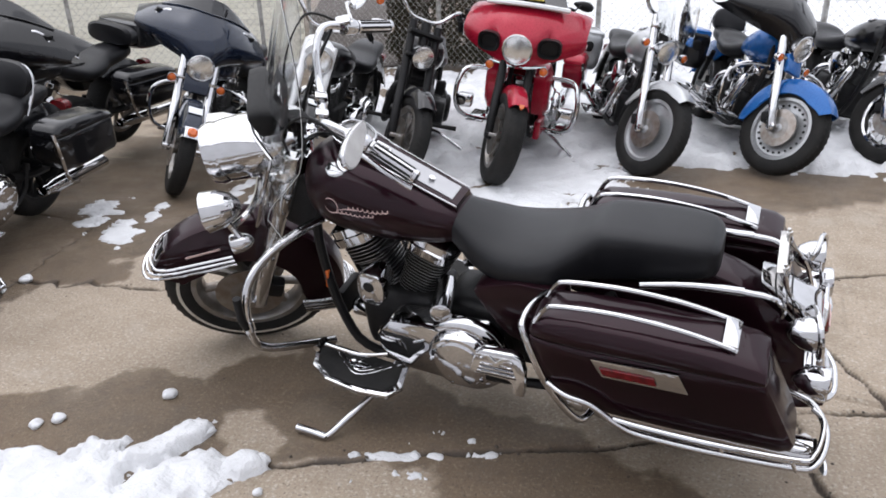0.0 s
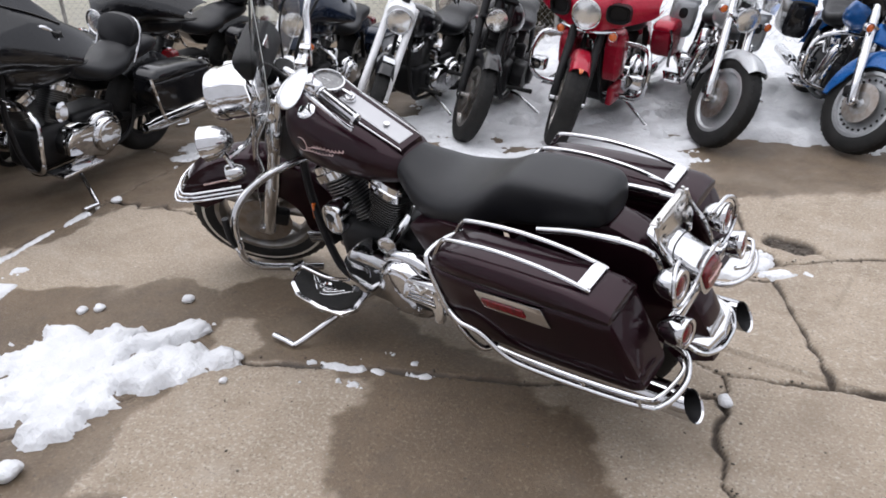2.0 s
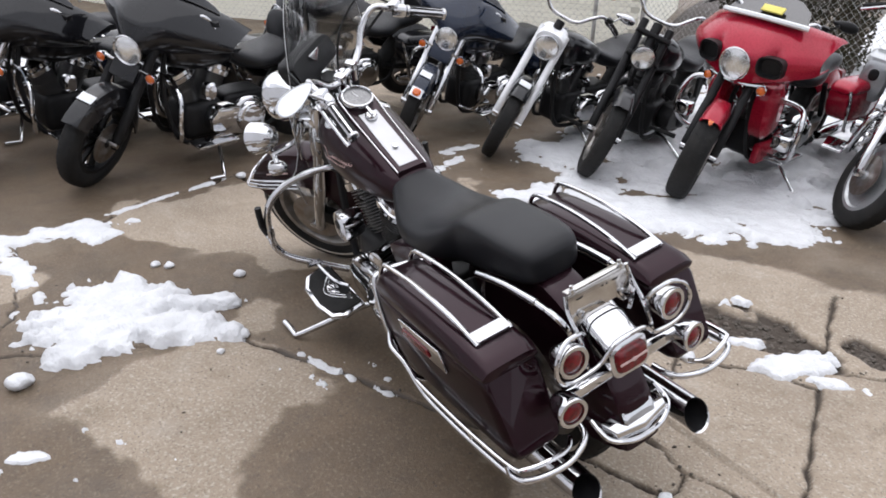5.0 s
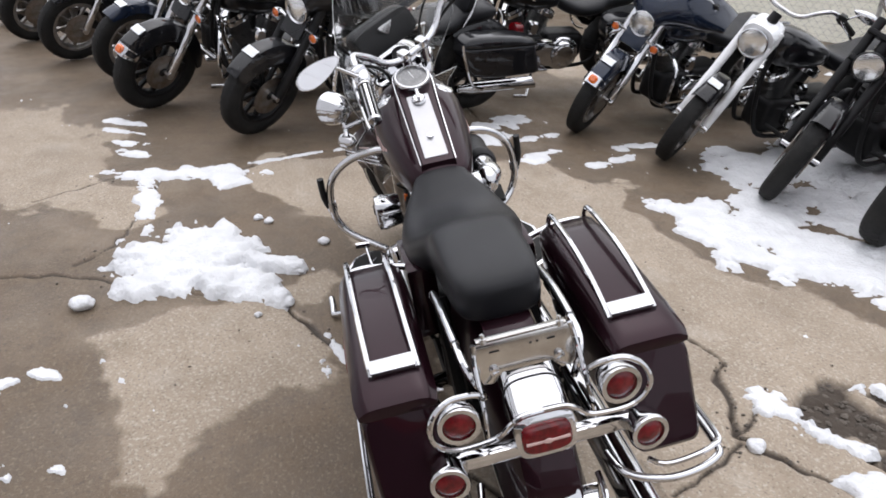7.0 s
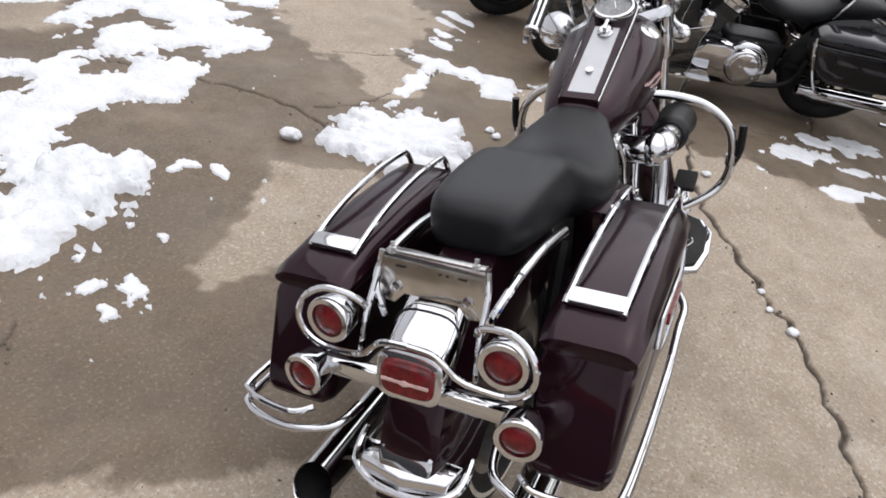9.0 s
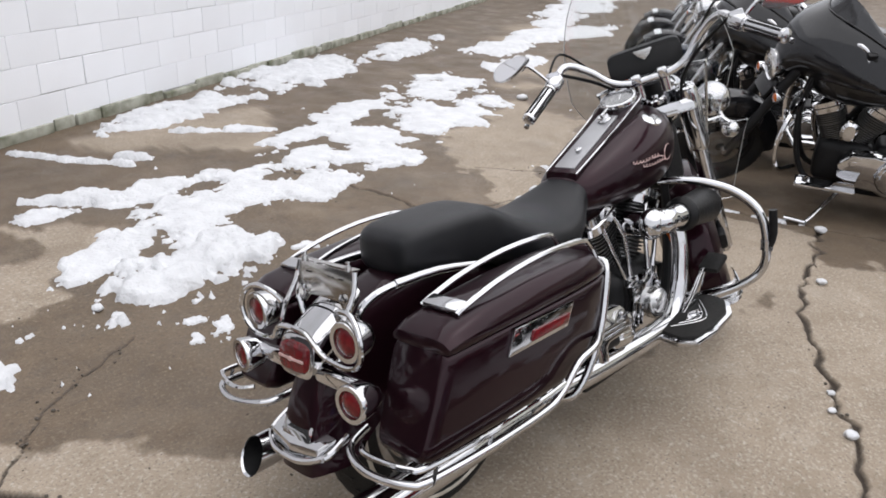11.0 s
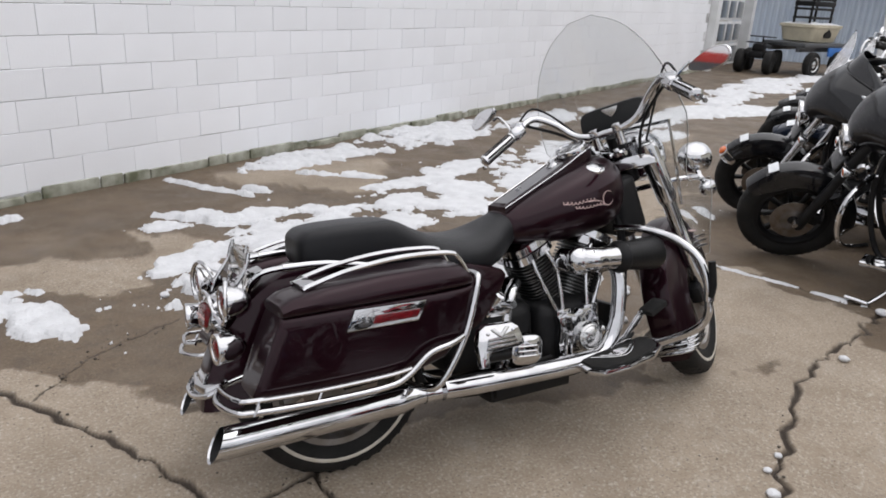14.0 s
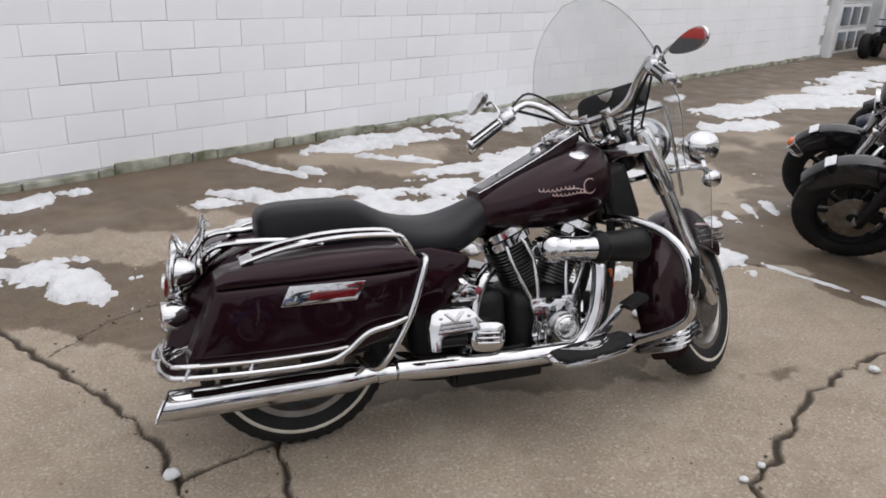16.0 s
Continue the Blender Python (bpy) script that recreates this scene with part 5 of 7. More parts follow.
def batwing(bike, S, paint, tall=0.0):
    """A fork-mounted wing fairing with its lamp and a short smoked screen."""
    def surf(s, p, back=0.0):
        a = abs(s)
        low = 0.80 + 0.075 * min(a / 0.28, 1) ** 1.5 + 0.02 * a + 0.03 * a ** 3
        up = 1.215 - 0.17 * a ** 2.4
        z = low + (up - low) * p
        mid = 1.872 + 0.075 * math.sin(math.pi * p ** 0.85) - 0.19 * p ** 2
        side = 1.885 - 0.66 * (p - 0.45) ** 2 - 0.04 * p
        k = min(a / 0.55, 1) ** 2 * (3 - 2 * min(a / 0.55, 1))
        x = mid * (1 - k) + side * k - 0.34 * a ** 2.0
        return Vector((x - back - 0.15, s * 0.46 * (1 - 0.03 * (2 * p - 1) ** 2), z - 0.035))
    rows = [[surf(k / 16 - 1, p / 10) for k in range(33)] for p in range(11)]
    edge0, edge1 = [], []
    for k in range(33):
        s = k / 16 - 1
        a, b = surf(s, 0), surf(s, 1)
        edge0.append(a + Vector((-0.035, 0, 0.012)))
        edge1.append(b + Vector((-0.04, 0, -0.006)))
    f = part("fairing", turned(shell([edge0] + rows + [edge1], 0.006), S), paint, bike, "gloss wing-shaped fairing")
    dash = [[surf(s, p, 0.055) for s in np.linspace(-0.93, 0.93, 21)] for p in np.linspace(0.06, 0.97, 6)]
    part("dash_panel", turned(shell(dash, 0.01), S), MATTEBLACK, f)
    for s in (1, -1):
        part("gauge", turned(lathe([(0, 0.05), (0.02, 0.052), (0.024, 0.046), (0.02, 0.0)], (1.46, s * 0.085, 1.06), (-1, 0, 0.3), 20), S), DIAL, f)
    round_lamp(bike, "headlamp", (1.775, 0, 0.85), (1, 0, -0.05), 0.09, 0.1, LAMPGLASS, S, parent=f)
    scr = []
    for u in np.linspace(0, 1, 8):
        half = 0.31 * (1 - 0.35 * u ** 3)
        row = []
        for v in np.linspace(-1, 1, 15):
            y = v * half
            o = surf(y / 0.46, 1)
            row.append(Vector((o.x + 0.012 - (0.5 * tall + 0.03) * u, y, o.z - 0.012 + tall * u - 0.75 * tall * u * abs(v) ** 2.5)))
        scr.append(row)
    part("screen", turned(shell(scr, 0.004), S), SMOKE, f)
    part("screen_trim", turned(tube([surf(s, 1) + Vector((0.012, 0, 0.0)) for s in np.linspace(-0.70, 0.70, 13)], 0.005, 6, 1), S), paint, f)
    return f


def hard_bag(s, hw=0.090, mid=0.290):
    """A hard saddlebag's body and lid for side s; the tail slopes and the nose is cut back below."""
    rings, lid = [], []
    for x, lo, k in ((0.030, 0.425, 0.86), (0.036, 0.412, 0.95), (0.06, 0.402, 1.0), (0.3, 0.397, 1.03), (0.5, 0.40, 1.03), (0.6, 0.425, 1.0), (0.668, 0.485, 0.95), (0.70, 0.555, 0.86), (0.708, 0.575, 0.78)):
        hi = 0.632
        xt = x + (0.092 if x < 0.1 else 0)
        ring = sering((x, s * mid, (lo + hi) / 2), hw * k, (hi - lo) / 2, (0, 1, 0), (0, 0, 1), 36, 8)
        for p in ring:
            u = (p.z - lo) / (hi - lo)
            p.x += (xt - x) * max(0, min(1, u))
            p.y = s * mid + (p.y - s * mid) * (0.90 + 0.10 * u)
        rings.append(ring)
    body = quads(rings)
    for x, lo, hi, k in ((0.118, 0.628, 0.642, 0.86), (0.122, 0.625, 0.655, 0.98), (0.15, 0.625, 0.672, 1.04), (0.25, 0.625, 0.69, 1.05), (0.42, 0.625, 0.703, 1.05), (0.58, 0.627, 0.705, 1.03), (0.66, 0.63, 0.70, 0.98), (0.70, 0.633, 0.675, 0.86), (0.712, 0.636, 0.655, 0.7)):
        ring = sering((x, s * mid, (lo + hi) / 2), hw * k, (hi - lo) / 2, (0, 1, 0), (0, 0, 1), 36, 6)
        for p in ring:
            u = (p.z - lo) / max(hi - lo, 1e-4)
            if u > 0.5:
                p.y = s * mid + (p.y - s * mid) * (1 - 0.5 * (u - 0.5))
        lid.append(ring)
    return body, quads(lid)


def muffler(bike, s, tip=-0.05, mat_=None, dark=True):
    m = mat_ or CHROME
    y = s * 0.213
    def slash(bm):
        for v in bm.verts:
            if v.co.x < tip + 0.12:
                v.co.x += (v.co.z - 0.262) * 0.55 * min(1.0, (tip + 0.12 - v.co.x) / 0.1)
        return bm
    pipe = part("muffler", slash(lathe([(0.06, 0.043), (0.004, 0.0445), (0.0, 0.0465), (0.02, 0.0465), (0.06, 0.0462), (0.12, 0.046), (0.3, 0.046), (0.56, 0.046), (0.585, 0.040), (0.63, 0.030), (0.645, 0.030), (0.645, 0.034), (0.67, 0.034), (0.67, 0.027)], (tip, y, 0.262), (1, 0, 0.012), 28, False)), m, bike, "chrome muffler with a slash-cut tip")
    part("bore", slash(lathe([(0.006, 0.0440), (0.06, 0.0425), (0.12, 0.04), (0.2, 0.036), (0.21, 0.0)], (tip, y, 0.262), (1, 0, 0.012), 28, False)), MATTEBLACK, pipe)
    return pipe


def handlebar(bike, S, half=0.42, rise=1.12, back=1.26, grip_mat=None, end=1.05):
    bar = part("handlebar", turned(tube([(back + 0.06, -half + 0.045, end + 0.04), (back + 0.12, -half + 0.09, end + 0.08), (1.45, -0.26, rise + 0.05), (1.49, -0.19, rise + 0.01), (1.50, -0.13, 1.07), (1.50, -0.07, 1.045), (1.50, 0, 1.042), (1.50, 0.07, 1.045), (1.50, 0.13, 1.07), (1.49, 0.19, rise + 0.01), (1.45, 0.26, rise + 0.05), (back + 0.12, half - 0.09, end + 0.08), (back + 0.06, half - 0.045, end + 0.04)], 0.0135, 10, 5), S), CHROME, bike)
    for s in (1, -1):
        a, b = Vector((back + 0.115, s * (half - 0.085), end + 0.076)), Vector((back, s * half, end))
        d = (b - a).normalized()
        L = (b - a).length
        prof = [(0, 0.015), (0.004, 0.023), (0.012, 0.023), (0.014, 0.019), (L - 0.014, 0.019), (L - 0.012, 0.023), (L - 0.002, 0.022), (L + 0.004, 0.012)]
        gp = part("grip", turned(lathe(prof, a, d, 18), S), grip_mat or RUBBER, bar)
        e1 = d.orthogonal().normalized()
        e2 = d.cross(e1)
        for i in range(7):
            t = 2 * math.pi * i / 7
            off = (e1 * math.cos(t) + e2 * math.sin(t)) * 0.0185
            part("rubber_strip", turned(tube([a + d * 0.016 + off, b - d * 0.016 + off], 0.0042, 6, 1), S), RUBBER, gp)
        part("switch_housing", turned(join(lathe([(-0.055, 0.014), (-0.05, 0.026), (-0.012, 0.028), (0.0, 0.022)], a, d, 16), box(a - d * 0.03 + Vector((0.012, 0, 0.022)), (0.05, 0.045, 0.03), 0.008)), S), CHROME if grip_mat else MATTEBLACK, bar)
        part("lever", turned(tube([a - d * 0.03 + Vector((0.03, 0, 0.008)), a + d * 0.02 + Vector((0.052, 0, 0.012)), b + Vector((0.05, 0, 0.0)), b + d * 0.03 + Vector((0.042, 0, -0.006))], [0.009, 0.008, 0.007, 0.009], 8, 4), S), CHROME, bar)
    return bar


def mirror(bike, S, s, at, stem_from, shell=None, face=None):
    a, b = Vector(stem_from), Vector(at)
    c = (a + b) / 2 + Vector((0.03, 0, 0.03))
    arm = part("mirror", turned(tube([a, c, b + Vector((0.025, -s * 0.03, -0.02))], 0.006, 8, 4), S), shell or CHROME, bike)
    n = Vector(face or (-1, -s * 0.16, -0.13)).normalized()
    U = Vector((0, 1, 0))
    U = (U - n * U.dot(n)).normalized()
    W = n.cross(U)
    def tear(r, off):
        out = []
        for t in np.linspace(0, 2 * math.pi, 28, endpoint=False):
            x, y = math.cos(t), math.sin(t)
            out.append(b + U * (s * 0.078 * r * x) + W * (0.042 * r * y * (0.75 + 0.25 * x)) - n * off)
        return out
    part("mirror_shell", turned(quads([tear(1.0, 0), tear(1.04, 0.006), tear(0.95, 0.018), tear(0.6, 0.03), tear(0.1, 0.034)]), S), shell or CHROME, arm)
    part("mirror_glass", turned(quads([tear(0.93, -0.001), tear(0.93, 0.004)]), S), MIRROR, arm)


def side_stand(bike, lean):
    """Reaches from the frame to the ground on the leaning side."""
    t = math.tan(radians(lean))
    y = 0.43
    foot = Vector((1.395, y + 0.05, (y + 0.05) * t + 0.012))
    st = part("side_stand", tube([(1.22, 0.15, 0.21), (1.26, 0.24, 0.20), foot + Vector((-0.03, -0.05, 0.02)), foot + Vector((0, 0, 0.004))], [0.014, 0.012, 0.013, 0.012], 10, 4), CHROME, bike)
    part("foot_pad", tube([foot, foot + Vector((0.06, -0.002, 0.004)), foot + Vector((0.115, 0.0, 0.008))], [0.013, 0.015, 0.015], 10, 2), CHROME, st)


def tag_card(bike, S, c, U, W, size=(0.05, 0.04)):
    c, U, W = Vector(c), Vector(U).normalized(), Vector(W).normalized()
    n = U.cross(W)
    part("price_tag", turned(plate([c + U * (a * size[0]) + W * (b * size[1]) for a, b in ((-1, -1), (1, -1), (1, 1), (-1, 1))], n * 0.002), S), PAPER, bike, "blank white paper tag")


def main_motorcycle():
    L = 11.7
    bike = thing("touring_motorcycle", pose(0, -0.1176, 0, -L, 0, 0), "burgundy touring motorcycle with chrome trim, hard saddlebags and clear windshield", "motorcycle")
    S = steering(33.5)
    wheel(bike, "rear_wheel", REAR, 0.322, 0.135, "cast", white=True, discs=(-1,))
    wheel(bike, "front_wheel", FRONT, 0.322, 0.125, "cast", S, white=True)
    frame_tubes(bike)
    engine(bike, CYLINDER, CHROME)
    fork(bike, S, 0.105, CHROME, top=0.02)

    # Mudguards with their chrome trim.
    ff = part("front_fender", turned(fender(FRONT, 0.365, 34, 214, 0.088, 0.15, 26, ends=0.7), S), BURGUNDY, bike, "burgundy front fender")
    for z, r in ((0.567, 0.0055), (0.545, 0.0055), (0.523, 0.0055)):
        dz = 0.545 - z
        part("fender_rail", turned(tube([(1.96, -0.104, z + 0.004), (2.10, -0.106, z + 0.003), (2.21, -0.102, z), (2.28 + dz, -0.075, z - 0.004), (2.305 + dz, 0, z - 0.006), (2.28 + dz, 0.075, z - 0.004), (2.21, 0.102, z), (2.10, 0.106, z + 0.003), (1.96, 0.104, z + 0.004)], r, 8, 5), S), CHROME, ff)
    part("fender_tip", turned(fender(FRONT, 0.372, 33, 53, 0.06, 0.04, 6), S), CHROME, ff)
    def around(grow, z):
        plan = ((1.80, 0.100), (1.72, 0.104), (1.665, 0.100), (1.632, 0.080), (1.618, 0.045), (1.614, 0.0))
        half = [Vector((x + 0.45 * (z - 0.19) * (x < 1.79) - grow * (x < 1.75), y + grow, z + 0.10 * (x - 1.62))) for x, y in plan]
        return half + [Vector((p.x, -p.y, p.z)) for p in reversed(half[:-1])]
    sk = bmesh.new()
    sheet = [[sk.verts.new(p) for p in (Vector(q) for q in spline(around(g, z), 4))] for g, z in ((0.0, 0.155), (0.006, 0.160), (0.008, 0.19), (0.006, 0.222), (0.0, 0.228))]
    for a, b in zip(sheet, sheet[1:]):
        for k in range(len(a) - 1):
            sk.faces.new((a[k], a[k + 1], b[k + 1], b[k]))
    bmesh.ops.solidify(sk, geom=list(sk.faces), thickness=0.003)
    skirt = part("fender_skirt", turned(sk, S), CHROME, ff, "ribbed chrome fender skirt")
    for z in (0.175, 0.192, 0.208):
        part("skirt_rib", turned(tube(around(0.010, z), 0.0035, 6, 4), S), CHROME, skirt)
    for s in (1, -1):
        part("script_bar", turned(box((2.06, s * 0.0905, 0.60), (0.13, 0.003, 0.008), 0.001, (0, 4, 0)), S), SCRIPT, ff)
    rf = part("rear_fender", fender(REAR, 0.398, 48, 182, 0.098, 0.17, 26, flare=0.03), BURGUNDY, bike, "burgundy rear fender")

    # Nacelle, headlamp, passing lamps.
    nac = part("headlamp_nacelle", turned(quads([sering(c, a, b, Vector((0, 1, 0)), Vector((0.2, 0, 0.98)), 24, e) for c, a, b, e in (((1.60, 0, 0.995), 0.075, 0.02, 3), ((1.65, 0, 0.99), 0.10, 0.045, 2.8), ((1.70, 0, 0.975), 0.108, 0.075, 2.4), ((1.755, 0, 0.963), 0.110, 0.100, 2.1), ((1.805, 0, 0.958), 0.108, 0.107, 2), ((1.847, 0, 0.955), 0.103, 0.103, 2))]), S), CHROME, bike, "chrome headlamp nacelle")
    part("nacelle_deck", turned(plate([(x, y, 0.915) for x, y in ((1.565, -0.07), (1.60, -0.125), (1.655, -0.152), (1.71, -0.145), (1.73, -0.10), (1.73, 0.10), (1.71, 0.145), (1.655, 0.152), (1.60, 0.125), (1.565, 0.07))], (0, 0, 0.05), 0.014), S), CHROME, nac)
    for y in (-0.105, 0.105):
        part("fork_cap", turned(lathe([(0, 0.03), (0.012, 0.029), (0.018, 0.02), (0.019, 0)], (1.645, y, 0.94), RAKE, 18), S), CHROME, nac)
    round_lamp(bike, "headlamp", (1.865, 0, 0.953), (1, 0, -0.04), 0.095, 0.06, LAMPGLASS, S, parent=nac)
    part("visor", turned(lathe([(0, 0.1), (0.02, 0.105), (0.045, 0.098)], (1.852, 0, 0.957), (1, 0, -0.04), 32, False), S), CHROME, nac)
    for s in (1, -1):
        part("fork_cover", turned(lathe([(0, 0.036), (0.02, 0.040), (0.24, 0.040), (0.26, 0.034)], Vector((1.955, s * 0.105, 0.30)) + RAKE * 0.50, RAKE, 18), S), CHROME, nac)
        round_lamp(bike, "passing_lamp", (1.915, s * 0.202, 0.892), (1, s * 0.03, -0.04), 0.066, 0.105, LAMPGLASS, S)
        round_lamp(bike, "front_signal", (1.872, s * 0.235, 0.762), (1, s * 0.05, 0), 0.033, 0.06, AMBER, S)
    part("lamp_bar", turned(join(tube([(1.865, -0.21, 0.815), (1.80, -0.14, 0.82), (1.78, 0, 0.82), (1.80, 0.14, 0.82), (1.865, 0.21, 0.815)], 0.011, 8, 4), *[tube([(1.875, s * 0.21, 0.845), (1.865, s * 0.215, 0.81), (1.85, s * 0.235, 0.785)], 0.011, 8, 2) for s in (1, -1)]), S), CHROME, bike)

    # Windshield with brackets and pouch.
    def pane(u, v):
        # Flared lower wings, a notch for the passing lamps, a round top.
        half = 0.288 * max(0.03, 1 - max(0, (u - 0.45) / 0.55) ** 2.3) ** 0.5
        half *= float(np.interp(u, (0, 0.1, 0.299, 0.305, 0.36, 0.47, 0.55), (0.62, 0.74, 1.0, 0.68, 0.70, 0.90, 1.0)))
        return Vector((1.91 - 0.34 * u - 0.07 * u * u - float(np.interp(u, (0.25, 0.305, 0.6), (0.75, 1.2, 1.6))) * (v * half) ** 2, v * half, 0.50 + 0.985 * u))
    cut = 11
    rings = [[pane(u, v) for v in np.linspace(-1, 1, 21)] for u in [k / 20 for k in range(6)] + [0.299, 0.305, 0.33] + [k / 20 for k in range(7, 17)] + [0.84, 0.88, 0.915, 0.945, 0.97, 0.985, 1.0]]
    bm = bmesh.new()
    vs = [[bm.verts.new(p) for p in r] for r in rings]
    for i in range(len(rings) - 1):
        for j in range(20):
            if i < cut and 6 <= j <= 13:
                continue
            bm.faces.new((vs[i][j], vs[i][j + 1], vs[i + 1][j + 1], vs[i + 1][j]))
    bmesh.ops.delete(bm, geom=[v for v in bm.verts if not v.link_faces], context="VERTS")
    bmesh.ops.solidify(bm, geom=list(bm.faces), thickness=0.004)
    ws = part("windshield", turned(bm, S), WINDSHIELD, bike, "clear polycarbonate windshield")
    ws.visible_shadow = False
    part("edge", turned(tube([r[0] for r in rings] + [r[-1] for r in reversed(rings)], 0.0013, 6, 1), S), SHIELDEDGE, ws)
    part("shield_brace", turned(join(tube([(1.66, -0.20, 1.04), (1.715, -0.08, 1.055), (1.725, 0, 1.06), (1.715, 0.08, 1.055), (1.66, 0.20, 1.04)], 0.007, 8, 4), *[tube([(1.665, s * 0.195, 1.04), (1.735, s * 0.17, 0.90), (1.82, s * 0.13, 0.72)], 0.006, 6, 4) for s in (1, -1)]), S), CHROME, ws)
    pouch = part("windshield_pouch", turned(quads([sering((x + 0.012, 0, z - 0.014), 0.131, h, (0, 1, 0), Vector((0.25, 0, 0.97)), 28, 6) for x, z, h in ((1.60, 1.125, 0.038), (1.605, 1.125, 0.050), (1.64, 1.13, 0.055), (1.675, 1.13, 0.052), (1.68, 1.13, 0.042))]), S), LEATHERBAG, bike, "black studded leather pouch")
    for k in range(9):
        part("stud", turned(ball((1.612, -0.112 + k * 0.028, 1.072 + 0.010 * math.cos((k - 4) * 0.6)), 0.005, (0.5, 1, 1), 8), S), CHROME, pouch)
    part("badge", turned(plate([(1.607, -0.034, 1.148), (1.607, 0.034, 1.148), (1.609, 0.022, 1.128), (1.611, 0, 1.110), (1.609, -0.022, 1.128)], (0.006, 0, 0), 0.001), S), STEEL, pouch)

    bar = handlebar(bike, S, half=0.40, back=1.24, end=1.037, grip_mat=CHROME)
    for s in (1, -1):
        part("riser", turned(join(tube([(1.515, s * 0.045, 0.99), (1.50, s * 0.045, 1.035)], 0.018, 12, 1), box((1.50, s * 0.045, 1.052), (0.042, 0.034, 0.032), 0.008, (0, -20, 0))), S), CHROME, bar)
        mirror(bike, S, s, (1.372, 0.43, 1.225) if s > 0 else (1.315, -0.445, 1.15), (1.36, s * 0.31, 1.13), face=(-0.88, 0.45, 0.32) if s > 0 else (-0.933, 0.36, 0.026))
        part("cable", turned(tube([(1.40, s * 0.33, 1.13), (1.50, s * 0.27, 1.22), (1.60, s * 0.18, 1.12), (1.63, s * 0.1, 0.98)], 0.0045, 6, 6), S), MATTEBLACK, bar)
        part("cable", turned(tube([(1.42, s * 0.29, 1.155), (1.51, s * 0.17, 1.08), (1.57, s * 0.10, 1.0), (1.60, s * 0.08, 0.9)], 0.006, 6, 6), S), MATTEBLACK, bar)
    part("neck_cover", box((1.588, 0, 0.765), (0.12, 0.18, 0.23), 0.03, (0, -20, 0), 3), MATTEBLACK, bike)
    part("fork_lock", turned(join(lathe([(0, 0.032), (0.014, 0.034), (0.02, 0.028), (0.022, 0.012), (0.03, 0.01)], (1.575, 0, 0.955), (-0.3, 0, 0.95), 20), *[tube([(1.575, 0, 0.967), (1.575 + 0.045 * math.cos(a), 0.045 * math.sin(a), 0.955)], 0.009, 8, 1) for a in (0.6, 2.6, 4.2)]), S), CHROME, bike)

    # Fuel tank, console, dial.
    tank = part("fuel_tank", body_loft([(1.015, 0.695, 0.775, 0.062, 2.6), (1.04, 0.678, 0.80, 0.095, 2.6), (1.12, 0.665, 0.845, 0.125, 2.5), (1.25, 0.66, 0.905, 0.150, 2.4), (1.38, 0.67, 0.955, 0.160, 2.4), (1.47, 0.69, 0.965, 0.148, 2.4), (1.525, 0.72, 0.94, 0.115, 2.3), (1.55, 0.77, 0.89, 0.06, 2.2)], 32), BURGUNDY, bike, "burgundy fuel tank")
    for s in (1, -1):
        part("filler_cap", lathe([(0, 0.036), (0.008, 0.036), (0.013, 0.028), (0.014, 0)], (1.397, s * 0.103, 0.921), (-0.12, s * 0.45, 0.9), 22), CHROME, tank)
        # Wordmark reduced to a flourish of wavy strokes.
        def skin(x, z):
            hw = float(np.interp(x, (1.12, 1.25, 1.38, 1.47), (0.125, 0.150, 0.160, 0.148)))
            return Vector((x, s * (hw + 0.0008), z))
        for x0, x1, z0, amp, k in ((1.215, 1.36, 0.815, 0.0085, 9), (1.265, 1.40, 0.795, 0.0075, 9)):
            n = 6 * k
            part("wordmark_stroke", tube([skin(x0 + (x1 - x0) * (i / n) + 0.004 * math.cos(6.283 * i / 6), z0 + 0.05 * (x0 + (x1 - x0) * i / n - 1.33) + amp * math.sin(6.283 * i / 6) * (0.6 + 0.4 * math.sin(i * 0.9))) for i in range(n)], 0.0018, 5, 1), SCRIPT, tank)
        part("wordmark_swash", tube([skin(1.412 + 0.025 * math.cos(a), 0.817 + 0.026 * math.sin(a)) for a in np.linspace(-2.6, 3.6, 20)] + [skin(1.36, 0.812), skin(1.32, 0.810)], 0.0016, 5, 2), SCRIPT, tank)
    def along(x, off=0.0):
        return Vector((x, 0, float(np.interp(x, (1.03, 1.14, 1.28, 1.36, 1.43), (0.795, 0.848, 0.918, 0.965, 0.995))) + off))
    rim = [along(x, 0.006) + Vector((0, y, 0)) for x, y in ((1.03, 0.057), (1.14, 0.060), (1.28, 0.064), (1.35, 0.067), (1.41, 0.062), (1.44, 0.035), (1.445, 0.0), (1.44, -0.035), (1.41, -0.062), (1.35, -0.067), (1.28, -0.064), (1.14, -0.060), (1.03, -0.057))]
    con = part("console", quads([[p + Vector((0, 0, -0.03)) for p in rim], rim, [p * 1.0 + (along(p.x, 0.014) - Vector((p.x, 0, p.z))) * 0.0 + Vector((0, -p.y * 0.12, 0.008)) for p in rim]]), BURGUNDY, bike, "tank console with chrome trim")
    inner = [along(x, 0.016) + Vector((0, y, 0)) for x, y in ((1.05, 0.038), (1.18, 0.038), (1.305, 0.037), (1.305, -0.037), (1.18, -0.038), (1.05, -0.038))]
    part("console_insert", quads([[p + Vector((0, 0, -0.012)) for p in inner], inner]), BRUSHED, con, "brushed metal console insert")
    part("console_trim", tube([p + Vector((0, 0, 0.006)) for p in rim], 0.0028, 6, 3), CHROME, con)
    part("console_knob", join(lathe([(0, 0.012), (0.012, 0.011), (0.014, 0.0)], along(1.132, 0.012), (-0.45, 0, 0.9), 14)), CHROME, con)
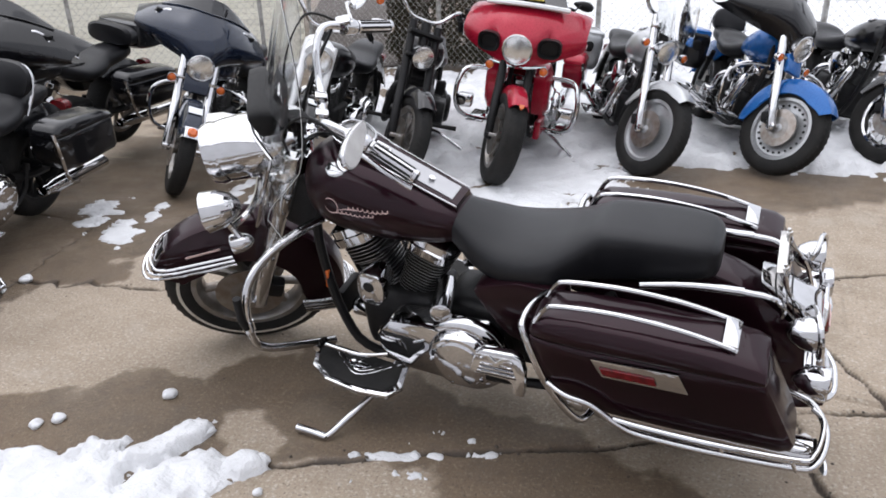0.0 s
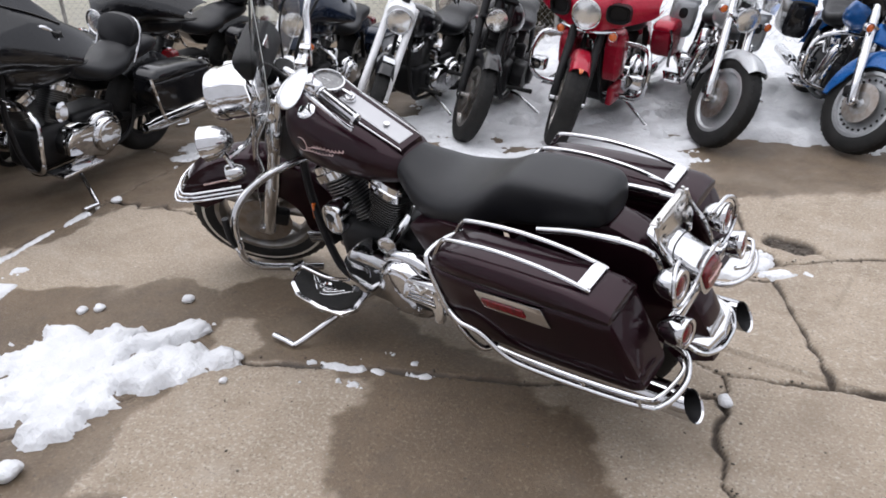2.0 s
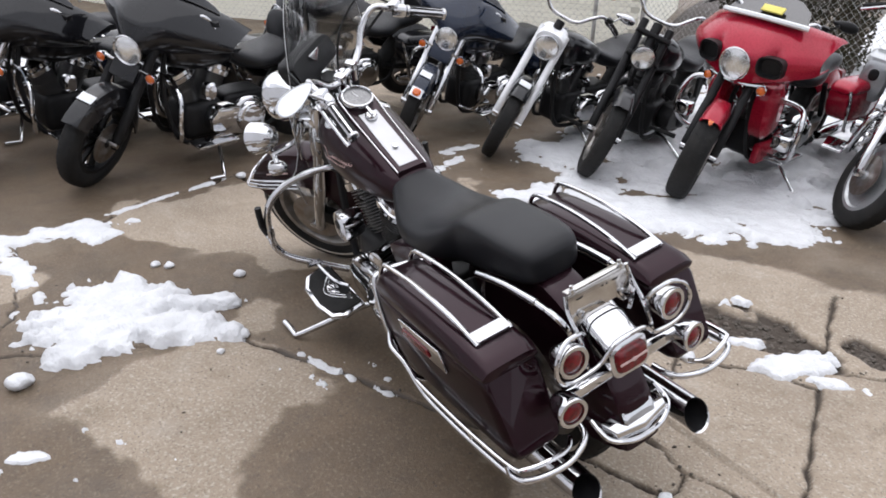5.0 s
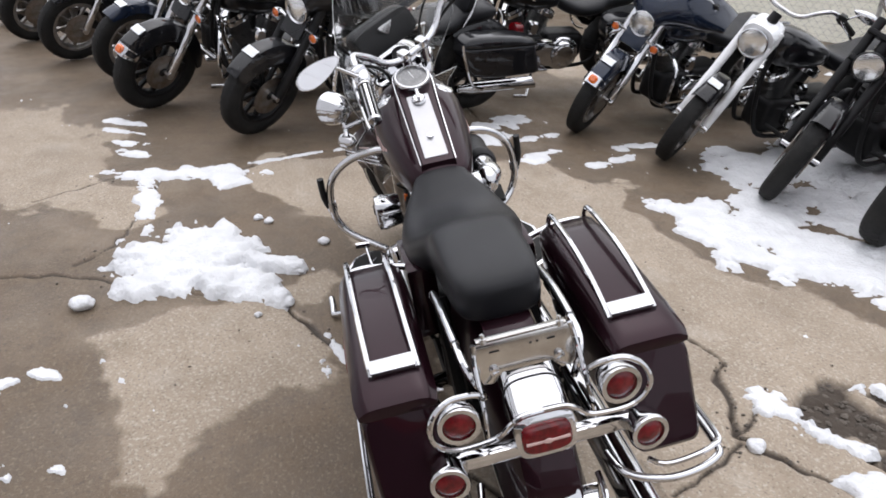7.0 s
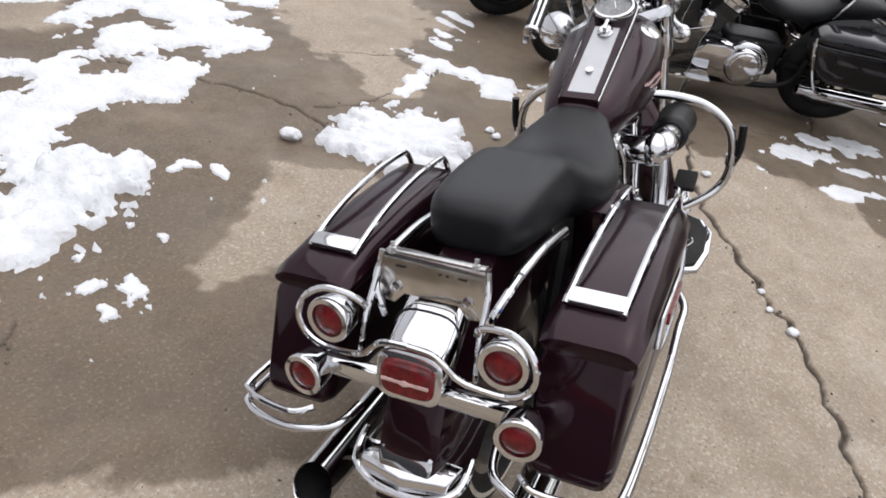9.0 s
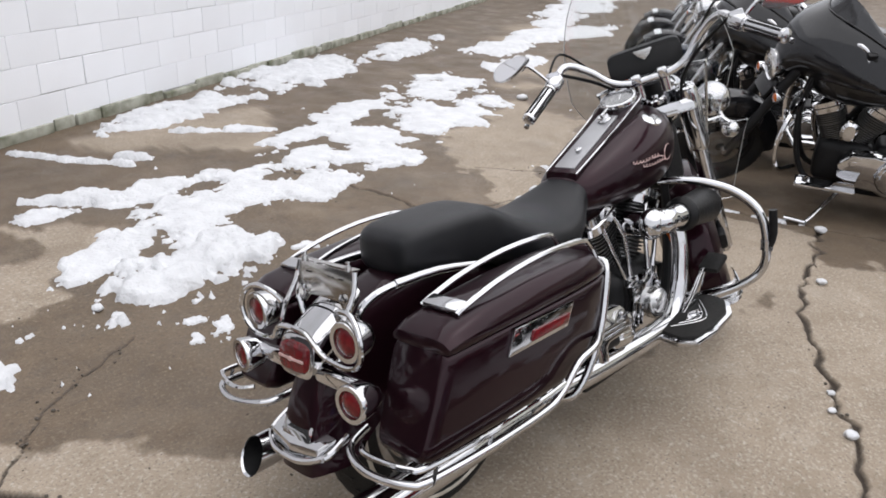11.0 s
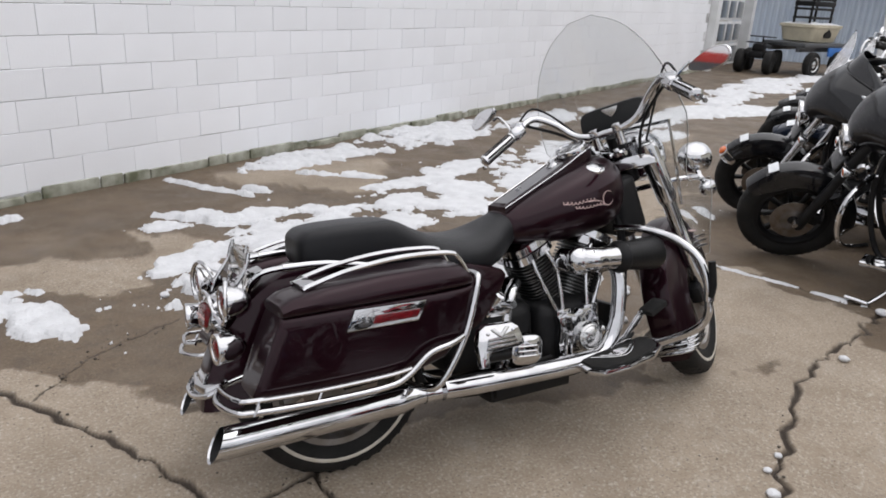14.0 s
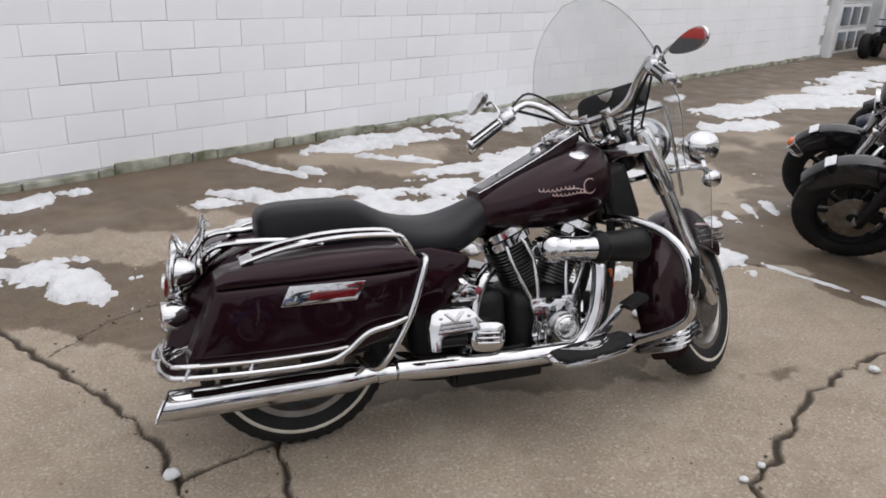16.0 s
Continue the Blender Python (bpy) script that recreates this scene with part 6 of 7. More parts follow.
    part("ignition_switch", join(lathe([(0, 0.026), (0.012, 0.024), (0.016, 0.019), (0.022, 0.017), (0.023, 0.0)], along(1.285, 0.010), (-0.45, 0, 0.9), 20), box(along(1.285, 0.038), (0.045, 0.012, 0.014), 0.004, (0, -26, 0))), CHROME, con)
    dial = part("speedometer", lathe([(-0.02, 0.058), (0.008, 0.062), (0.016, 0.060), (0.018, 0.054), (0.010, 0.052)], along(1.372, 0.016), (-0.42, 0, 0.91), 30, False), CHROME, con)
    part("dial_face", lathe([(0.009, 0.053), (0.0095, 0.0)], along(1.372, 0.016), (-0.42, 0, 0.91), 30, False), DIAL, dial)
    part("dial_needle", box(along(1.38, 0.027), (0.035, 0.002, 0.001), 0, (0, -25, 20)), WHITEPAINT, dial)

    # Two-up seat.
    part("seat", body_loft([(0.268, 0.718, 0.766, 0.040, 3), (0.271, 0.706, 0.782, 0.066, 3.4), (0.282, 0.699, 0.796, 0.088, 4.0), (0.308, 0.692, 0.808, 0.102, 4.6), (0.36, 0.686, 0.814, 0.111, 5.0), (0.46, 0.670, 0.816, 0.115, 5.6), (0.565, 0.648, 0.814, 0.117, 5.0), (0.61, 0.635, 0.803, 0.123, 3.6), (0.66, 0.615, 0.778, 0.146, 3), (0.72, 0.598, 0.752, 0.170, 2.8), (0.80, 0.592, 0.736, 0.176, 2.7), (0.88, 0.594, 0.736, 0.164, 2.6), (0.95, 0.61, 0.755, 0.140, 2.6), (1.02, 0.645, 0.785, 0.10, 2.6), (1.075, 0.70, 0.808, 0.075, 2.5), (1.095, 0.745, 0.80, 0.045, 2.4)], 36), LEATHER, bike, "smooth black vinyl two-up seat")
    part("seat_screw", lathe([(0, 0.010), (0.006, 0.009), (0.008, 0.0)], (0.281, 0, 0.706), (-0.4, 0, 0.9), 12), CHROME, bike)
    for s in (1, -1):
        part("side_cover", plate([(x, s * 0.148, z) for x, z in ((0.66, 0.655), (0.80, 0.66), (0.925, 0.625), (0.945, 0.605), (0.925, 0.565), (0.875, 0.49), (0.835, 0.45), (0.80, 0.435), (0.66, 0.42))], (0, 0.085, 0), 0.016), BURGUNDY, bike, "burgundy side cover")

    # Saddlebags with racks, reflectors and guards.
    for s, side in ((1, "left"), (-1, "right")):
        body, lid = hard_bag(s)
        bag = part("saddlebag", body, BURGUNDY, bike, "burgundy hard saddlebag")
        part("lid", lid, BURGUNDY, bag)
        ends = []
        for y in (0.238, 0.345):
            part("rack_rail", tube([(0.695, s * (y + 0.003), 0.668), (0.668, s * y, 0.716), (0.63, s * y, 0.735), (0.48, s * (y - 0.004), 0.739), (0.33, s * (y - 0.008), 0.722), (0.22, s * (y - 0.012), 0.694), (0.195, s * (y - 0.013), 0.684)], 0.0072, 8, 5), CHROME, bag)
        part("rack_plate", box((0.212, s * 0.281, 0.694), (0.040, 0.105, 0.014), 0.006, (0, -14, 0)), CHROME, bag)
        part("lid_latch", box((0.176, s * 0.281, 0.668), (0.028, 0.06, 0.014), 0.006, (0, -24, 0)), BURGUNDY, bag)
        ref = part("reflector_plate", plate([(x, s * 0.3845, z) for x, z in ((0.288, 0.563), (0.316, 0.622), (0.536, 0.617), (0.506, 0.562))], (0, 0.010, 0), 0.003), CHROME, bag)
        part("reflector", plate([(x, s * 0.391, z) for x, z in ((0.365, 0.575), (0.374, 0.598), (0.512, 0.596), (0.50, 0.574))], (0, 0.008, 0), 0.002), REDLENS, ref)
        y = 0.400
        g = part("bag_guard", join(tube([(0.655, s * 0.375, 0.485), (0.60, s * y, 0.478), (0.53, s * y, 0.462), (0.46, s * y, 0.412), (0.39, s * y, 0.392), (0.2, s * y, 0.392), (0.02, s * (y - 0.006), 0.40), (-0.02, s * (y - 0.028), 0.402), (-0.04, s * (y - 0.09), 0.402), (-0.04, s * 0.24, 0.405), (-0.005, s * 0.17, 0.41), (0.06, s * 0.15, 0.42)], 0.0095, 10, 5)), CHROME, bike, "chrome saddlebag guard")
        part("upper_rail", tube([(0.47, s * y, 0.430), (0.39, s * y, 0.424), (0.2, s * y, 0.424), (0.02, s * (y - 0.006), 0.432), (-0.012, s * (y - 0.028), 0.434), (-0.028, s * (y - 0.09), 0.434), (-0.03, s * 0.25, 0.436), (-0.005, s * 0.22, 0.438)], 0.0065, 8, 5), CHROME, g)
        for x in (0.02, 0.19):
            part("spacer", tube([(x, s * y, 0.394), (x + 0.015, s * y, 0.426)], 0.005, 6, 1), CHROME, g)
        part("front_hoop", tube([(0.70, s * 0.15, 0.64), (0.73, s * 0.24, 0.65), (0.735, s * 0.325, 0.655), (0.722, s * 0.358, 0.632), (0.665, s * 0.37, 0.48), (0.588, s * 0.355, 0.35), (0.557, s * 0.30, 0.322), (0.55, s * 0.16, 0.31)], 0.0105, 10, 5), CHROME, g)
        muffler(bike, s)
        part("fender_strut", join(tube([(0.46, s * 0.142, 0.69), (0.33, s * 0.138, 0.712), (0.20, s * 0.134, 0.715)], 0.012, 10, 3), tube([(0.20, s * 0.134, 0.715), (0.14, s * 0.132, 0.708), (0.105, s * 0.12, 0.68), (0.10, s * 0.10, 0.63)], 0.0085, 8, 4)), CHROME, bike)
        part("floorboard", plate([(x, s * yy, 0.268 + 0.12 * (x - 1.34)) for x, yy in ((1.19, 0.23), (1.17, 0.32), (1.20, 0.375), (1.30, 0.392), (1.42, 0.385), (1.49, 0.345), (1.515, 0.28), (1.50, 0.23))], (0, 0, 0.018), 0.006), CHROME, bike, "chrome-edged rider floorboard")
        part("board_pad", plate([(x, s * yy, 0.281 + 0.12 * (x - 1.34)) for x, yy in ((1.205, 0.24), (1.19, 0.32), (1.215, 0.362), (1.30, 0.377), (1.41, 0.37), (1.475, 0.335), (1.495, 0.28), (1.485, 0.24))], (0, 0, 0.010), 0.004), RUBBER, bike)
        def on_pad(x, yy):
            return Vector((x, s * yy, 0.287 + 0.12 * (x - 1.34)))
        for k in range(3):
            part("pad_inlay", tube([on_pad(1.235 + k * 0.03, 0.262 + k * 0.012), on_pad(1.33, 0.335 - k * 0.016), on_pad(1.44 - k * 0.03, 0.262 + k * 0.012)], 0.0022, 6, 6), CHROME, bike)
        part("pad_emblem", plate([on_pad(x, yy) for x, yy in ((1.30, 0.285), (1.34, 0.270), (1.38, 0.285), (1.37, 0.305), (1.34, 0.318), (1.31, 0.305))], (0, 0, 0.004), 0.001), CHROME, bike)
        part("engine_guard", tube([(1.54, s * 0.05, 0.685), (1.58, s * 0.16, 0.685), (1.63, s * 0.265, 0.655), (1.66, s * 0.338, 0.603), (1.668, s * 0.378, 0.54), (1.675, s * 0.39, 0.44), (1.68, s * 0.375, 0.365), (1.655, s * 0.33, 0.312), (1.60, s * 0.22, 0.25), (1.55, s * 0.13, 0.205)], 0.0155, 12, 6), CHROME, bike, "chrome engine guard")
        part("guard_peg", join(tube([(1.672, s * 0.40, 0.455), (1.672, s * 0.412, 0.50), (1.665, s * 0.41, 0.585)], 0.014, 10, 2)), MATTEBLACK, bike)
        part("guard_clamp", lathe([(-0.018, 0.021), (0.018, 0.021)], (1.675, s * 0.39, 0.455), (0, 0, 1), 12), CHROME, bike)
        part("frame_reflector", box((1.545, s * 0.088, 0.46), (0.012, 0.022, 0.075), 0.004, (0, -10, 0)), AMBER, bike)

    # Tail: lamp, signals, light bar, plate bracket.
    tail = part("tail_lamp", quads([sering(c, a, b, (0, 1, 0), Vector((0.25, 0, 0.97)), 28, e) for c, a, b, e in (((0.16, 0, 0.685), 0.05, 0.02, 3), ((0.12, 0, 0.655), 0.062, 0.042, 3), ((0.07, 0, 0.615), 0.066, 0.055, 3.2), ((0.02, 0, 0.588), 0.066, 0.052, 3.6), ((0.0, 0, 0.582), 0.066, 0.050, 4), ((-0.004, 0, 0.581), 0.060, 0.044, 4))]), CHROME, bike, "chrome tail lamp housing")
    for x, z, a, b in ((0.118, 0.6535, 0.0635, 0.0435), (0.072, 0.6165, 0.067, 0.056)):
        part("housing_rib", tube(sering((x, 0, z), a, b, (0, 1, 0), Vector((0.25, 0, 0.97)), 28, 3.1), 0.0022, 6, 1, closed=True), MATTEBLACK, tail)
    part("lens", quads([sering((x, 0, 0.580), a, b, (0, 1, 0), Vector((0.12, 0, 0.99)), 28, 4) for x, a, b in ((0.004, 0.055, 0.035), (-0.010, 0.054, 0.034), (-0.016, 0.048, 0.029), (-0.018, 0.02, 0.012))]), REDLENS, tail)
    part("lens_bar", join(box((-0.018, 0, 0.580), (0.004, 0.095, 0.006), 0.001), plate([(-0.019, y, 0.580 + z) for y, z in ((-0.016, 0.0), (0, 0.006), (0.016, 0.0), (0, -0.006))], (0.004, 0, 0))), SCRIPT, tail)
    for s in (1, -1):
        part("signal_bar", box((0.022, s * 0.128, 0.542), (0.03, 0.16, 0.034), 0.008), CHROME, bike)
        round_lamp(bike, "rear_signal", (-0.016, s * 0.218, 0.533), (-1, s * 0.1, 0.03), 0.043, 0.075, REDLENS, open_=0.74)
        round_lamp(bike, "auxiliary_lamp", (0.022, s * 0.1745, 0.648), (-1, s * 0.06, 0.03), 0.046, 0.07, REDLENS, open_=0.74)
        part("light_bar", tube([(0.048, s * 0.112, 0.675), (0.038, s * 0.122, 0.695), (0.03, s * 0.15, 0.708), (0.024, s * 0.188, 0.710), (0.014, s * 0.222, 0.69), (0.008, s * 0.236, 0.65), (0.008, s * 0.222, 0.612), (0.008, s * 0.185, 0.592), (0.006, s * 0.13, 0.594), (0.004, s * 0.095, 0.604), (0.0, s * 0.07, 0.630), (0.0, s * 0.045, 0.645), (0.0, 0, 0.648)], 0.0065, 8, 5), CHROME, bike)
        part("bar_upright", tube([(0.112, s * 0.106, 0.765), (0.098, s * 0.112, 0.72), (0.055, s * 0.114, 0.66), (0.03, s * 0.118, 0.585)], 0.006, 8, 3), CHROME, bike)
        part("bracket_stud", join(lathe([(0, 0.008), (0.012, 0.008), (0.013, 0.005), (0.022, 0.005)], (0.110, s * 0.084, 0.764), (0.2, 0, 1), 8)), STEEL, bike)
    pb = part("plate_bracket", plate([(0.112, 0.100, 0.764), (0.112, -0.100, 0.764), (0.109, -0.106, 0.752), (0.097, -0.108, 0.690), (0.094, -0.100, 0.672), (0.094, -0.075, 0.668), (0.097, -0.055, 0.690), (0.097, 0.055, 0.690), (0.094, 0.075, 0.668), (0.094, 0.100, 0.672), (0.097, 0.108, 0.690), (0.109, 0.106, 0.752)], (0.003, 0, -0.0006), 0.001), BRACKET, bike, "bright bare metal plate bracket")
    part("folded_lip", box((0.122, 0, 0.766), (0.022, 0.198, 0.003), 0.001, (0, 8, 0)), BRACKET, pb)
    for y, z, w in ((-0.06, 0.742, 0.018), (-0.03, 0.742, 0.006), (-0.015, 0.742, 0.006), (0.065, 0.742, 0.022)):
        part("slot", box((0.106, y, z), (0.004, w, 0.004), 0.001, (0, 11, 0)), MATTEBLACK, pb)
    for y in (-0.072, 0.072):
        part("bracket_bolt", lathe([(0, 0.011), (0.005, 0.011), (0.006, 0.006), (0.002, 0.005), (0.002, 0)], (0.097, y, 0.70), (-1, 0, 0.2), 12), CHROME, pb)
    bump = part("fender_tip_trim", join(quads([sering((x, 0, z), a, b, (0, 1, 0), Vector((0.4, 0, 0.9)), 20, 3.6) for x, z, a, b in ((0.02, 0.432, 0.048, 0.014), (-0.005, 0.422, 0.054, 0.026), (-0.03, 0.402, 0.056, 0.026), (-0.04, 0.386, 0.05, 0.016))])), CHROME, bike, "chrome fender tip lamp")
    part("bumper_rail", join(tube([(0.03, 0.115, 0.40), (-0.03, 0.11, 0.372), (-0.062, 0.06, 0.358), (-0.068, 0, 0.354), (-0.062, -0.06, 0.358), (-0.03, -0.11, 0.372), (0.03, -0.115, 0.40)], 0.008, 8, 5), plate([(0.0, -0.105, 0.385), (-0.045, -0.09, 0.372), (-0.058, 0, 0.366), (-0.045, 0.09, 0.372), (0.0, 0.105, 0.385)], (0.008, 0, 0.03), 0.003)), CHROME, bump)

    # Right side: air cleaner, exhaust, brake pedal. Left side: horn, shift lever.
    ac = part("intake_elbow", tube([(1.25, -0.10, 0.60), (1.25, -0.165, 0.605), (1.28, -0.205, 0.612), (1.335, -0.207, 0.610), (1.405, -0.205, 0.606)], [0.045, 0.043, 0.043, 0.040, 0.044], 18, 5), CHROME, bike, "chrome forward-facing air intake")
    part("air_filter", lathe([(0, 0.047), (0.012, 0.058), (0.03, 0.060), (0.034, 0.056), (0.05, 0.052), (0.19, 0.064), (0.205, 0.058), (0.208, 0)], (1.395, -0.205, 0.606), (1, 0.02, -0.03), 26), MATTEBLACK, ac)
    part("intake_trumpet", ball((1.250, -0.188, 0.609), 0.052, (1, 0.8, 1), 20), CHROME, ac)
    part("exhaust_front", tube([(1.40, -0.10, 0.55), (1.425, -0.155, 0.57), (1.435, -0.185, 0.52), (1.412, -0.20, 0.38), (1.35, -0.21, 0.275), (1.26, -0.213, 0.250), (1.0, -0.213, 0.252), (0.62, -0.213, 0.266)], [0.024, 0.026, 0.028, 0.028, 0.028, 0.028, 0.027, 0.027], 14, 6), CHROME, bike, "chrome exhaust header")
    part("heat_shield", tube([(1.28, -0.22, 0.252), (1.1, -0.222, 0.252), (0.84, -0.222, 0.262), (0.66, -0.222, 0.272)], [0.034, 0.036, 0.036, 0.034], 16, 4), CHROME, bike)
    part("exhaust_rear", tube([(1.07, -0.05, 0.53), (1.02, -0.09, 0.50), (0.985, -0.10, 0.42), (0.96, -0.13, 0.32), (0.90, -0.19, 0.265)], 0.023, 12, 5), CHROME, bike)
    part("crossover_pipe", tube([(0.78, -0.15, 0.23), (0.72, 0.0, 0.22), (0.66, 0.18, 0.25), (0.6, 0.213, 0.265)], 0.026, 12, 5), CHROME, bike)
    bp = part("brake_pedal", plate([(x, -0.25, z) for x, z in ((1.335, 0.282), (1.40, 0.326), (1.475, 0.402), (1.50, 0.402), (1.47, 0.355), (1.43, 0.305), (1.39, 0.275))], (0, 0.014, 0), 0.004), CHROME, bike)
    part("pedal_pad", box((1.528, -0.265, 0.412), (0.085, 0.07, 0.022), 0.008, (0, -25, 0)), RUBBER, bp)
    part("shift_lever", join(tube([(1.24, 0.26, 0.33), (1.34, 0.28, 0.32), (1.47, 0.29, 0.345)], 0.007, 8, 4), tube([(1.47, 0.275, 0.35), (1.47, 0.33, 0.355)], 0.012, 8, 1), tube([(1.20, 0.28, 0.32), (1.16, 0.30, 0.34)], 0.010, 8, 1)), CHROME, bike)
    horn = part("horn_cover", quads([sering((1.285, y, 0.56), a, b, (1, 0, 0.1), Vector((-0.1, 0, 1)), 24, 2.5) for y, a, b in ((0.135, 0.04, 0.055), (0.20, 0.05, 0.066), (0.222, 0.046, 0.062), (0.228, 0.032, 0.046))]), CHROME, bike, "chrome horn cover")
    part("horn_badge", lathe([(0, 0.02), (0.005, 0.018), (0.006, 0)], (1.285, 0.226, 0.575), (0, 1, 0), 18), MATTEBLACK, horn)
    for s in (1, -1):
        # Ribbed cover with a raised vee on each side of the gearbox.
        def out(y, z):
            return s * (y - 0.28 * (z - 0.43))
        cov = part("ribbed_cover", plate([(x, out(0.288, z), z) for x, z in ((0.748, 0.345), (0.748, 0.42), (0.762, 0.462), (0.787, 0.474), (0.888, 0.470), (0.910, 0.455), (0.925, 0.402), (0.912, 0.393), (0.80, 0.389), (0.786, 0.378), (0.782, 0.345))], (0, 0.03, 0), 0.009), CHROME, bike, "folded chrome passenger board with raised ribs")
        part("vee_mark", plate([(x, out(0.306, z), z) for x, z in ((0.838, 0.428), (0.872, 0.460), (0.858, 0.462), (0.838, 0.444), (0.818, 0.462), (0.804, 0.460))], (0, 0.006, 0), 0.001), STEEL, cov)
        for k in range(3):
            # Matte black strips paint the shade between the chrome ribs.
            part("groove_shade", box((0.838, out(0.3035, 0.400 + k * 0.0125), 0.400 + k * 0.0125), (0.125 - 0.01 * k, 0.003, 0.0035), 0.0008), MATTEBLACK, cov)
            part("rib", box((0.838, out(0.305, 0.4062 + k * 0.0125), 0.4062 + k * 0.0125), (0.12 - 0.01 * k, 0.006, 0.006), 0.0025), CHROME, cov)
        for q in (-1, 1):
            part("rivet", ball((0.838 + q * 0.048, out(0.305, 0.447), 0.447), 0.006, (1, 0.6, 1), 10), CHROME, cov)
        part("board_hinge", lathe([(0, 0.020), (0.085, 0.020), (0.088, 0.014)], (0.795, s * 0.275, 0.366), (1, 0, -0.03), 16), MATTEBLACK, bike)
    part("gearbox_top", join(box((0.93, -0.10, 0.475), (0.10, 0.10, 0.05), 0.012), lathe([(0, 0.018), (0.05, 0.018), (0.052, 0.012)], (0.90, -0.16, 0.50), (0.2, -0.5, 0.6), 12), lathe([(0, 0.014), (0.03, 0.014)], (0.97, -0.15, 0.49), (0, -1, 0.1), 10)), CHROME, bike)
    part("starter_cover", lathe([(0, 0.035), (0.16, 0.035), (0.165, 0.028)], (1.10, 0.05, 0.50), (-0.3, 1, 0), 16), CHROME, bike)
    part("oil_filter", lathe([(0, 0.036), (0.09, 0.038), (0.1, 0.03)], (1.42, 0, 0.27), (1, 0, 0.1), 18), CHROME, bike)
    part("cross_member", join(box((1.04, -0.13, 0.185), (0.34, 0.09, 0.055), 0.012), box((0.93, -0.17, 0.20), (0.10, 0.05, 0.05), 0.01)), MATTEBLACK, bike)
    part("regulator", box((1.53, 0, 0.33), (0.03, 0.13, 0.10), 0.006), MATTEBLACK, bike)
    part("spark_lead", tube([(1.30, 0.10, 0.62), (1.27, 0.13, 0.66), (1.2, 0.09, 0.69)], 0.004, 6, 4), MATTEBLACK, bike)
    side_stand(bike, L)
    return bike


main_motorcycle()


